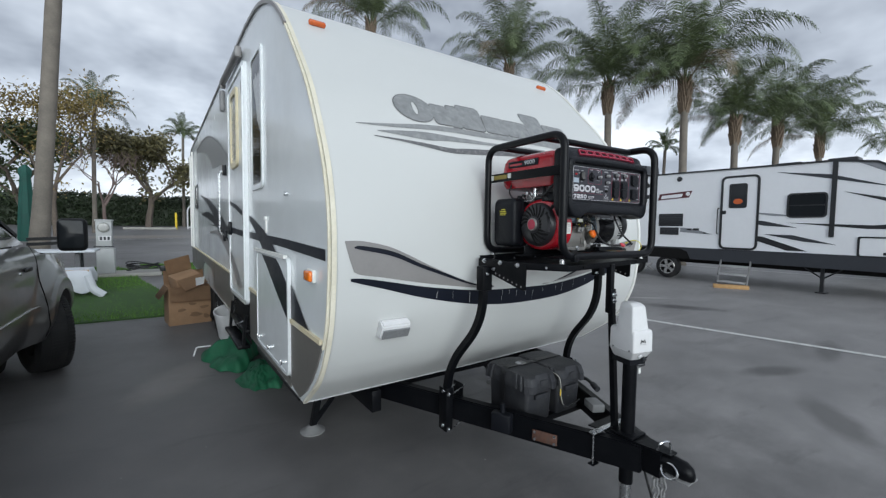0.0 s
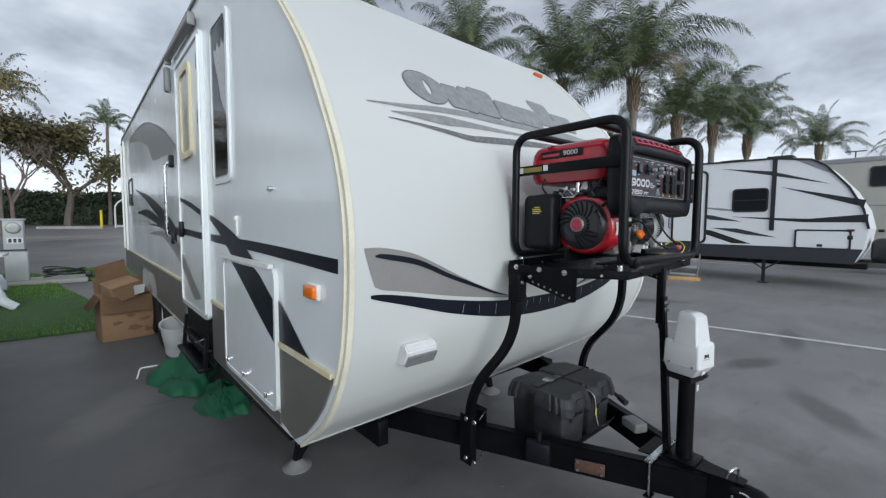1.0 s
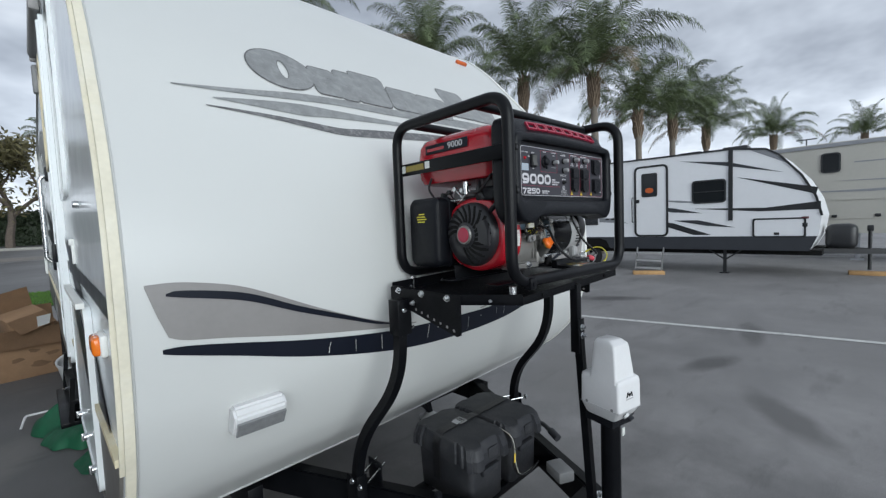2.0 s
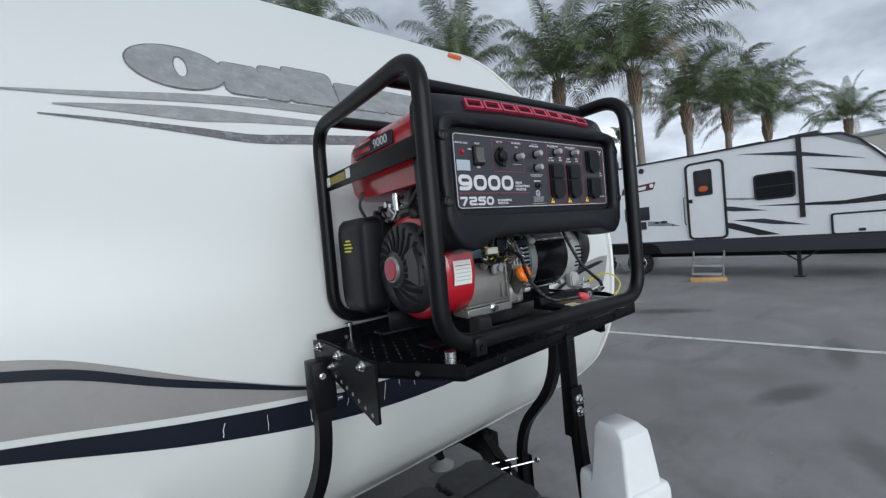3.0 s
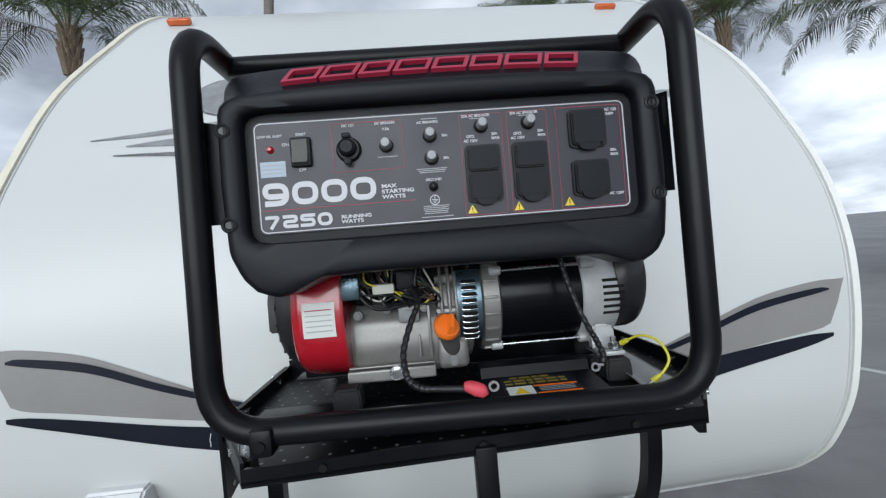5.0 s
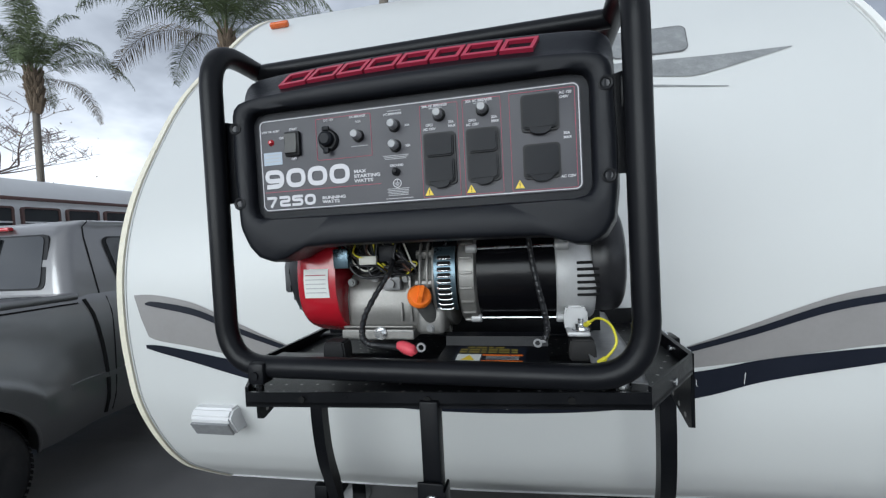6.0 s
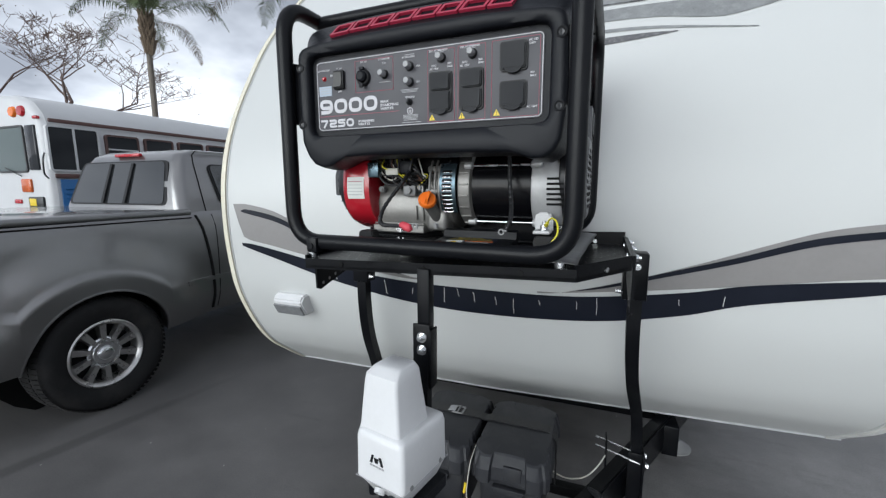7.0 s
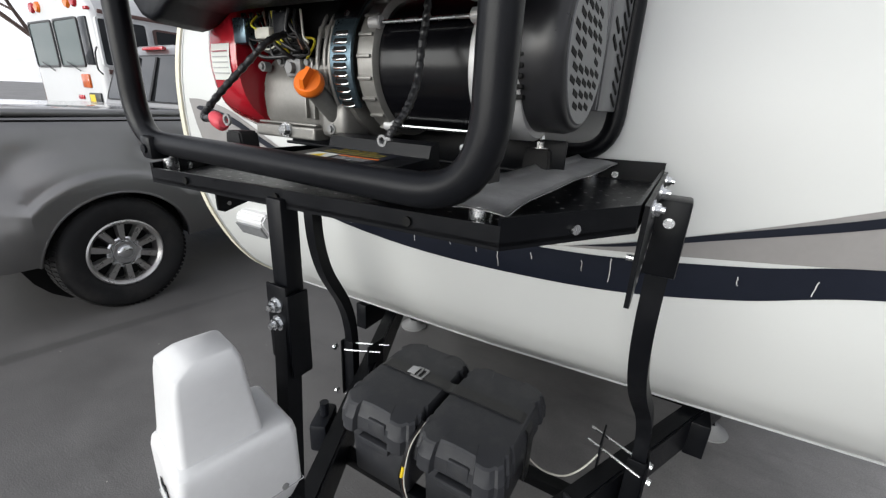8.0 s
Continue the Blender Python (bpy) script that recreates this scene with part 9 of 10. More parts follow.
def make_rv():
    body = [(1.42, 0.62), (1.26, 0.95), (1.20, 1.42), (1.30, 1.85), (1.55, 2.35), (1.95, 2.86), (2.20, 3.03), (2.9, 3.13), (9.15, 3.22), (9.30, 3.15), (9.32, 0.62)]
    bm = B(); prism(bm, body, "x", RX, RX + 2.42)
    part("body", bm, M["rv_white"], rv, "white smooth-sided trailer body", smooth=20)
    rv_plate("skirt", [(1.40, 0.62), (1.27, 0.96), (9.32, 0.96), (9.32, 0.62)], "rv_skirt", label="charcoal lower skirt", t=0.02)
    # roof edge and front corner trims
    line = [(y, z) for y, z in body[2:9]]
    bm = B(); tube(bm, [(RX - 0.004, y, z) for y, z in line], (0.022, 0.022), square=True)
    part("roof_trim", bm, M["rv_black"], rv, "black roof edge trim")
    rv_plate("corner_strip", [(2.84, 1.36), (2.93, 1.36), (2.93, 3.12), (2.84, 3.11)], "rv_black", label="black upright strip", t=0.03)
    bm = B(); prism(bm, [(2.20, 3.035), (2.60, 3.10), (1.72, 2.60)], "x", RX - 0.007, RX)
    part("grey_cap", bm, M["rv_grey"], rv, smooth=0)
    # swooshes
    for nm, pts, mat in (("swoosh", [(4.02, 2.98), (2.95, 2.72), (1.85, 2.44), (2.95, 2.82)], "rv_skirt"), ("swoosh", [(2.75, 2.42), (1.30, 1.90), (1.27, 2.05)], "rv_black"),
                         ("swoosh", [(3.75, 1.70), (2.3, 1.56), (1.22, 1.56), (1.22, 1.74), (2.2, 1.64)], "rv_black"), ("swoosh", [(5.1, 1.84), (4.2, 1.74), (3.5, 1.57), (4.2, 1.62)], "rv_skirt"),
                         ("swoosh", [(4.9, 1.42), (4.2, 1.33), (3.3, 1.00), (3.7, 1.00)], "rv_black"), ("swoosh", [(4.2, 1.40), (3.6, 1.39), (2.78, 1.18), (3.4, 1.24)], "rv_skirt"),
                         ("swoosh", [(4.7, 1.99), (4.0, 1.93), (3.4, 1.84), (4.0, 1.87)], "rv_grey"), ("swoosh", [(6.28, 1.55), (5.9, 1.52), (5.4, 1.36), (6.28, 1.42)], "rv_grey"),
                         ("swoosh", [(8.9, 2.90), (9.25, 2.93), (9.25, 2.86), (8.5, 2.84)], "rv_grey"), ("swoosh", [(8.5, 2.62), (9.25, 2.66), (9.25, 2.60)], "rv_skirt")):
        rv_plate(nm, pts, mat, label="")
    # entry door
    bm = B(); ringplate(bm, rrect(4.765, 1.965, 0.90, 2.0, 0.14), rrect(4.765, 1.965, 0.80, 1.90, 0.10), "x", RX - 0.03, RX)
    dr = part("entry_door", bm, M["rv_black"], rv, "black-framed white entry door")
    rv_plate("door_leaf", rrect(4.765, 1.965, 0.79, 1.89, 0.10), "rv_white", dr, t=0.016)
    bm = B(); ringplate(bm, rrect(4.80, 2.42, 0.42, 0.66, 0.05), rrect(4.80, 2.42, 0.35, 0.59, 0.04), "x", RX - 0.03, RX - 0.01)
    w = part("window_frame", bm, M["rv_black"], dr)
    rv_plate("pane", rrect(4.80, 2.42, 0.36, 0.60, 0.04), "glass_smoke", w, t=0.006, base=0.016)
    rv_plate("door_sign", oval(4.80, 2.27, 0.11, 0.075, 20), "amber_red", w, "orange emblem in the window", t=0.002, base=0.0225)
    bm = B(); box(bm, (RX - 0.03, 5.13, 1.98), (0.03, 0.12, 0.10), 0.01); part("latch", bm, M["rv_black"], dr)
    bm = B(); tube(bm, fillet([(RX, 5.26, 2.10), (RX - 0.08, 5.26, 2.08), (RX - 0.08, 5.26, 1.40), (RX, 5.26, 1.38)], 0.04), 0.014, 8); part("grab_handle", bm, M["rv_black"], rv)
    # windows, hatch, vents
    for y, z, ww, h in ((3.36, 2.12, 0.76, 0.60), (8.45, 2.46, 0.72, 0.42)):
        bm = B(); ringplate(bm, rrect(y, z, ww, h, 0.09), rrect(y, z, ww - 0.07, h - 0.07, 0.07), "x", RX - 0.025, RX)
        f = part("window", bm, M["rv_black"], rv, "dark tinted window")
        rv_plate("pane", rrect(y, z, ww - 0.06, h - 0.06, 0.07), "glass", f, t=0.010)
        bm = B(); box(bm, (RX - 0.016, y, z), (0.012, ww - 0.1, 0.025)); part("glazing_bar", bm, M["rv_black"], f)
    bm = B(); ringplate(bm, rrect(1.95, 1.16, 0.98, 0.46, 0.05), rrect(1.95, 1.16, 0.91, 0.39, 0.04), "x", RX - 0.022, RX)
    h = part("hatch", bm, M["rv_black"], rv, "black-framed storage hatch")
    rv_plate("hatch_leaf", rrect(1.95, 1.16, 0.90, 0.38, 0.04), "rv_white", h, t=0.012)
    bm = B(); box(bm, (RX - 0.02, 1.98, 1.02), (0.02, 0.10, 0.06), 0.01); part("latch", bm, M["rv_black"], h)
    for y, z, ww, hh, mat in ((6.57, 1.78, 0.72, 0.38, "rv_black"), (6.60, 1.44, 0.56, 0.22, "rv_black"), (6.02, 1.50, 0.12, 0.05, "rv_black"), (5.83, 1.50, 0.16, 0.06, "rv_black"), (5.60, 1.40, 0.05, 0.05, "rv_black"),
                              (7.72, 1.40, 0.10, 0.09, "rv_black"), (1.48, 1.38, 0.13, 0.05, "sign_red"), (1.48, 1.22, 0.09, 0.09, "rv_black"), (7.45, 2.52, 0.36, 0.12, "rv_black")):
        bm = B(); box(bm, (RX - 0.01, y, z), (0.03, ww, hh), 0.012); v = part("vent" if ww > 0.3 else "fitting", bm, M[mat], rv, "black side vent" if ww > 0.3 else "")
        if ww > 0.5:
            for k in range(5):
                bm = B(); box(bm, (RX - 0.028, y, z - hh * 0.36 + hh * 0.18 * k), (0.012, ww * 0.9, 0.02), 0.004); part("louvre", bm, M["rv_skirt"], v)
    for y, z in ((7.34, 2.88), (6.35, 3.00)):
        bm = B(); cyl(bm, (RX + 0.002, y, z), (RX - 0.04, y, z), 0.075, 18, bevel=0.01); part("speaker", bm, M["rv_black"], rv, "round black speaker")
    # the maker's sign as plain shapes
    sg = rv_plate("sign_plate", [(7.03, 2.36), (6.95, 2.60), (5.95, 2.66), (6.05, 2.42)], "rv_white", label="dark red slanted sign plate with a white edge", t=0.006)
    rv_plate("sign_field", [(7.00, 2.385), (6.935, 2.58), (5.98, 2.637), (6.065, 2.44)], "sign_red", sg, t=0.002, base=0.006)
    rv_plate("sign_bar", [(6.90, 2.43), (6.87, 2.53), (6.24, 2.565), (6.28, 2.465)], "rv_white", sg, t=0.003, base=0.008)
    rv_plate("sign_dot", oval(6.10, 2.55, 0.06, 0.06, 16), "rv_white", sg, t=0.003, base=0.008)
    # wheels, arch
    # near-black plate over the skirt, giving the shade of the open arch
    rv_plate("wheel_arch", [(5.95, 0.62), (6.05, 0.84), (6.25, 0.92), (8.15, 0.92), (8.35, 0.84), (8.45, 0.62)], "under", t=0.010, base=0.020)
    for y in (6.63, 7.76):
        q = Matrix.Rotation(radians(-90), 3, "Y")
        bm = B(); lathe(bm, [(0.22, -0.09), (0.30, -0.10), (0.345, -0.08), (0.355, 0.0), (0.345, 0.08), (0.30, 0.10), (0.22, 0.09), (0.22, -0.09)], (RX + 0.10, y, 0.355), q, 30)
        wh = part("wheel", bm, M["rubber"], rv, "trailer tyre on a five-spoke alloy")
        bm = B(); lathe(bm, [(0.0, 0.03), (0.205, 0.03), (0.225, 0.095), (0.215, 0.10), (0.195, 0.05), (0, 0.05)], (RX + 0.10, y, 0.355), q, 26)
        part("rim", bm, M["under"], wh)
        for k in range(5):
            a = 2 * math.pi * k / 5 + 0.3
            bm = B()
            vs = []
            for r, t in ((0.02, 0.03), (0.21, 0.045)):
                for s in (-t, t):
                    for hgt in (0.07, 0.095):
                        p = q @ Vector((r * math.cos(a) - s * math.sin(a), r * math.sin(a) + s * math.cos(a), hgt))
                        vs.append(bm.verts.new((RX + 0.10 + p.x, y + p.y, 0.355 + p.z)))
            bmesh.ops.convex_hull(bm, input=vs)
            part("spoke", bm, M["alloy"], wh)
        bm = B(); lathe(bm, [(0.205, 0.096), (0.222, 0.100), (0.228, 0.094), (0.215, 0.085)], (RX + 0.10, y, 0.355), q, 26); part("rim_lip", bm, M["alloy"], wh)
    for a in (45, -45):
        bm = B(); box(bm, (RX - 0.02, 7.195, 0.33), (0.03, 0.05, 0.40), 0.005, 2, Matrix.Rotation(radians(a), 4, "X")); part("wheel_chock", bm, M["alloy"], rv, "steel chock between the tyres")
    # steps
    for z, x in ((0.52, RX - 0.05), (0.31, RX - 0.11), (0.10, RX - 0.17)):
        bm = B(); box(bm, (x, 4.78, z), (0.20, 0.66, 0.022), 0.008); box(bm, (x - 0.10, 4.78, z - 0.012), (0.018, 0.66, 0.050), 0.006)
        part("step_tread", bm, M["pale_cast"], rv, "aluminium step")
    for y in (4.43, 5.13):
        bm = B(); tube(bm, [(RX - 0.02, y, 0.66), (RX - 0.15, y, 0.30), (RX - 0.20, y, 0.0)], (0.030, 0.012), square=True); part("step_rail", bm, M["grey_metal"], rv, "grey step side")
    # stabiliser legs, tongue, bottle cover, jack
    for y in (3.05, 8.9):
        bm = B()
        tube(bm, [(RX + 0.25, y, 0.62), (RX + 0.25, y, 0.03)], (0.035, 0.035), square=True); tube(bm, [(RX + 0.25, y + 0.35, 0.60), (RX + 0.25, y, 0.35)], 0.018, 6); tube(bm, [(RX + 0.25, y - 0.35, 0.60), (RX + 0.25, y, 0.35)], 0.018, 6)
        box(bm, (RX + 0.25, y, 0.015), (0.20, 0.20, 0.03))
        part("stabiliser_leg", bm, M["rv_black"], rv, "black stabiliser leg")
    bm = B(); box(bm, (RX + 1.2, 4.0, 0.56), (1.9, 5.6, 0.12)); part("chassis", bm, M["under"], rv)
    bm = B()
    tube(bm, [(RX + 0.5, 2.0, 0.58), (RX + 1.2, 0.15, 0.55)], (0.06, 0.03), square=True); tube(bm, [(RX + 1.9, 2.0, 0.58), (RX + 1.2, 0.15, 0.55)], (0.06, 0.03), square=True); box(bm, (RX + 1.2, 0.05, 0.57), (0.10, 0.30, 0.10), 0.02)
    part("tongue", bm, M["rv_black"], rv, "black tongue")
    bm = B(); box(bm, (RX + 1.2, 0.92, 0.90), (0.72, 0.55, 0.58), 0.14, 4); part("bottle_cover", bm, M["rv_black"], rv, "black gas bottle cover")
    bm = B(); cyl(bm, (RX + 1.2, 0.45, 0.12), (RX + 1.2, 0.45, 1.05), 0.035, 14); box(bm, (RX + 1.2, 0.45, 1.08), (0.11, 0.11, 0.14), 0.02); part("tongue_jack", bm, M["rv_black"], rv)
    # roof unit and vents
    bm = B(); prism(bm, [(7.60, 3.18), (7.64, 3.58), (8.0, 3.66), (8.42, 3.60), (8.50, 3.18)], "x", RX + 0.40, RX + 1.15); part("roof_unit", bm, M["rv_skirt"], rv, "dark roof air conditioner", smooth=20)
    for y in (5.9, 4.0, 2.95):
        bm = B(); box(bm, (RX + 1.0, y, 3.23), (0.45, 0.55, 0.12), 0.03); part("roof_vent", bm, M["rv_black"], rv)


make_rv()
for x, y, a, label in ((11.95, 4.55, -62, "pine plank lying below the trailer steps"), (13.95, 0.42, -85, "pine block under a trailer jack")):
    pk = thing("plank", (x, y, 0.0), label, "plank", rot=(0, 0, a))
    bm = B(); box(bm, (x, y, 0.045), (0.75, 0.22, 0.09), 0.006)
    part("board", bm, M["wood"], pk)

# ---------------------------------------------------------------- the beige fifth wheel behind it
fifth = thing("fifth_wheel_trailer", (18.8, -1.0, 0.0), "tall beige fifth-wheel trailer with slide-out panels", "trailer")


def make_fifth():
    X = 17.5
    body = [(3.6, 0.95), (3.6, 3.95), (3.3, 4.12), (-9.0, 4.12), (-9.0, 0.95)]
    bm = B(); prism(bm, body, "x", X, X + 2.5); part("body", bm, M["rv_beige"], fifth, "beige body", smooth=0)
    bm = B(); tube(bm, [(X - 0.01, 3.5, 4.02), (X - 0.01, -9.0, 4.06)], (0.06, 0.03), square=True); part("roof_trim", bm, M["rv_grey"], fifth)
    def pl(name, o, mat, t=0.02, parent=None, label=""):
        bm = B(); prism(bm, o, "x", X - t, X + 0.002); return part(name, bm, M[mat], parent or fifth, label, 0)
    for y, z, w, h in ((1.30, 3.42, 0.44, 0.70), (-2.6, 3.2, 0.9, 0.7), (-5.6, 3.0, 0.9, 0.7)):
        f = pl("window", rrect(y, z, w, h, 0.10), "rv_black", 0.03, label="dark window"); pl("pane", rrect(y, z, w - 0.08, h - 0.08, 0.08), "glass", 0.035, f)
    for y0, y1, z0, z1 in ((1.45, 0.05, 1.45, 2.12), (-0.3, -1.6, 1.45, 2.12)):
        bm = B(); ringplate(bm, rrect((y0 + y1) / 2, (z0 + z1) / 2, y0 - y1, z1 - z0, 0.04), rrect((y0 + y1) / 2, (z0 + z1) / 2, y0 - y1 - 0.05, z1 - z0 - 0.05, 0.03), "x", X - 0.02, X); hp = part("hatch", bm, M["rv_beige"], fifth, "storage hatch")
        for y in (y0 - 0.25, y1 + 0.25):
            bm = B(); box(bm, (X - 0.02, y, z0 + 0.10), (0.03, 0.12, 0.10), 0.01); part("latch", bm, M["rv_black"], hp)
    for o in ([(2.6, 2.46), (0.5, 2.36), (-4, 2.44), (-4, 2.56), (0.5, 2.44)], [(1.2, 2.78), (-1.5, 2.62), (-4, 2.62), (-1.2, 2.74)], [(0.8, 3.40), (-1.0, 3.38), (-1.0, 3.34), (0.8, 3.36)]):
        pl("stripe", o, "rv_grey", 0.008)
    bm = B(); tube(bm, [(X + 0.1, 3.6, 1.25), (X + 0.1, -9, 1.25)], (0.06, 0.03), square=True); part("awning_rail", bm, M["rv_skirt"], fifth)
    bm = B(); box(bm, (X + 1.25, -3.0, 1.08), (2.3, 11.5, 0.26)); part("chassis", bm, M["under"], fifth)
    for y in (0.7, -2.0, -7.5):
        bm = B(); box(bm, (X + 0.3, y, 0.55), (0.12, 0.12, 1.1), 0.01); box(bm, (X + 0.3, y, 0.03), (0.3, 0.3, 0.06)); part("landing_leg", bm, M["rv_grey"], fifth, "grey landing leg")
    for y in (-4.2, -5.2):
        bm = B(); lathe(bm, [(0.0, 0.10), (0.2, 0.08), (0.24, 0.11), (0.36, 0.10), (0.40, 0.0), (0.36, -0.12), (0, -0.12)], (X + 0.15, y, 0.40), Matrix.Rotation(radians(-90), 3, "Y"), 24); part("wheel", bm, M["rubber"], fifth)
    bm = B(); box(bm, (X + 1.2, -1.2, 4.24), (0.8, 1.0, 0.26), 0.08, 3); part("roof_unit", bm, M["rv_skirt"], fifth)
    bm = B(); tube(bm, [(X + 0.6, 1.9, 4.1), (X + 0.6, 1.9, 4.4)], 0.02, 6); box(bm, (X + 0.6, 1.9, 4.42), (0.1, 0.5, 0.03)); part("aerial", bm, M["rv_skirt"], fifth)


make_fifth()
for ob in fifth.children_recursive:
    for v in ob.data.vertices:
        v.co.z *= 0.855

# ---------------------------------------------------------------- palms
def palm(x, y, h, seed, crown=2.6, r=0.19, lean=0.0, fronds=26, droop=1.0, boots=True, way=None):
    rg = random.Random(seed)
    z0 = ground_z(x, y)
    p = thing("palm_tree", (x, y, z0), "tall queen palm with arching feathery fronds", "palm", group="palms round the lot")
    la = rg.uniform(0, 6.28) if way is None else way
    top = Vector((x + lean * math.cos(la), y + lean * math.sin(la), z0 + h))
    pts, rad = [], []
    for k in range(15):
        u = k / 14
        pts.append(Vector((x, y, z0 - 0.05)).lerp(top, u) + Vector((0.12 * math.sin(2.3 * u + seed), 0.12 * math.sin(1.7 * u + 2 * seed), 0)) * u * (1 - u))
        rad.append(r * (1.25 - 0.45 * min(1, u * 5) * 0.6 - 0.18 * u) * (1.0 + 0.03 * (k % 2)))
    bm = B(); tube(bm, pts, r, 14, radii=rad)
    part("trunk", bm, M["bark_palm"], p, "ringed grey-brown trunk", smooth=60)
    if boots:
        bm = B()
        for k in range(54):
            a, u = k * 2.4, k / 54
            b = top + Vector((0, 0, -1.1 + 1.15 * u))
            d = Vector((math.cos(a), math.sin(a), 1.9)).normalized()
            tube(bm, [b + Vector((math.cos(a), math.sin(a), 0)) * r * 0.6, b + d * (0.42 + 0.2 * rg.random())], 0.05, 5, radii=[0.10, 0.03])
        part("trunk_sleeve", bm, M["boot"], p, "brown ragged sleeve of old leaf bases")
    vs, fs = [], []
    dvs, dfs = [], []
    for k in range(fronds):
        az = k * 2.39996 + rg.uniform(-0.2, 0.2)
        u = k / fronds
        elev = radians(87 - 66 * u ** 0.9 + rg.uniform(-7, 7))
        L = crown * rg.uniform(0.9, 1.15)
        V, F = (dvs, dfs) if u > 0.94 else (vs, fs)
        pos = Vector(top)
        dirn = Vector((math.cos(az) * math.cos(elev), math.sin(az) * math.cos(elev), math.sin(elev)))
        side = Vector((-math.sin(az), math.cos(az), 0))
        n = 28
        step = L / n
        prev = pos.copy()
        for i in range(n + 1):
            t = i / n
            dirn = (dirn + Vector((0, 0, -1)) * (0.088 * droop * (0.12 + 2.0 * t ** 1.4) * (2.6 / crown) ** 0.15)).normalized()
            nxt = prev + dirn * step
            up = side.cross(dirn).normalized()
            w = 0.018 * (1 - 0.75 * t) + 0.004
            b0 = len(V)
            V += [prev - side * w, prev + side * w, nxt + side * w * 0.95, nxt - side * w * 0.95]
            F.append((b0, b0 + 1, b0 + 2, b0 + 3))
            if t > 0.16:
                ll = crown * 0.19 * (math.sin(math.pi * (0.12 + 0.84 * t)) ** 0.7) * rg.uniform(0.85, 1.1)
                for s in (-1, 1):
                    for q in range(4):
                        base = prev.lerp(nxt, (q + rg.random() * 0.8) / 4)
                        d = (side * s * rg.uniform(0.7, 1.0) + dirn * 0.55 + up * rg.uniform(-0.15, 0.35)).normalized()
                        mid = base + d * ll * 0.5
                        d2 = (d + Vector((0, 0, -1)) * rg.uniform(0.5, 1.3) * droop).normalized()
                        end = mid + d2 * ll * 0.55
                        ww = 0.0065 + 0.0021 * crown
                        b0 = len(V)
                        V += [base - dirn * ww * 0.6, base + dirn * ww * 0.6, mid + dirn * ww * 0.8, mid - dirn * ww * 0.8, end]
                        F.append((b0, b0 + 1, b0 + 2, b0 + 3))
                        F.append((b0 + 3, b0 + 2, b0 + 4))
            prev = nxt
    raw("crown", vs, fs, M["frond"], p, "crown of green feather fronds")
    if dvs:
        raw("dry_fronds", dvs, dfs, M["frond_dry"], p, "hanging dry fronds")
    return p


# x, y, trunk height, frond length, fronds
PALMS = ((14.3, 15.4, 8.9, 4.0, 26), (16.5, 11.35, 7.5, 4.1, 32), (17.6, 8.55, 7.3, 4.2, 34), (22.4, 8.65, 6.6, 3.3, 28), (25.7, 8.15, 6.75, 3.6, 28), (31.0, 7.6, 6.7, 3.8, 28), (44.6, 6.1, 7.5, 3.4, 24),
         (54.1, 0.7, 7.9, 3.4, 22), (26.4, 14.2, 6.3, 1.4, 16), (7.9, 18.4, 10.3, 3.8, 26), (0.9, 38.0, 6.9, 2.0, 18), (-3.5, 29.8, 6.7, 2.2, 18), (-13.4, 11.1, 7.2, 2.7, 20), (-7.2, 12.55, 8.1, 4.5, 26), (-9.5, 24.0, 8.2, 3.2, 24))
for k, (px, py, ph, pc, pf) in enumerate(PALMS):
    palm(px, py, ph, 11 + k, pc, r=0.17 if pc > 3 else 0.11, lean=0.15, fronds=pf, boots=pc > 2.5)
palm(-2.42, 12.1, 11.5, 77, 3.8, r=0.155, lean=0.85, way=0.3, fronds=28)


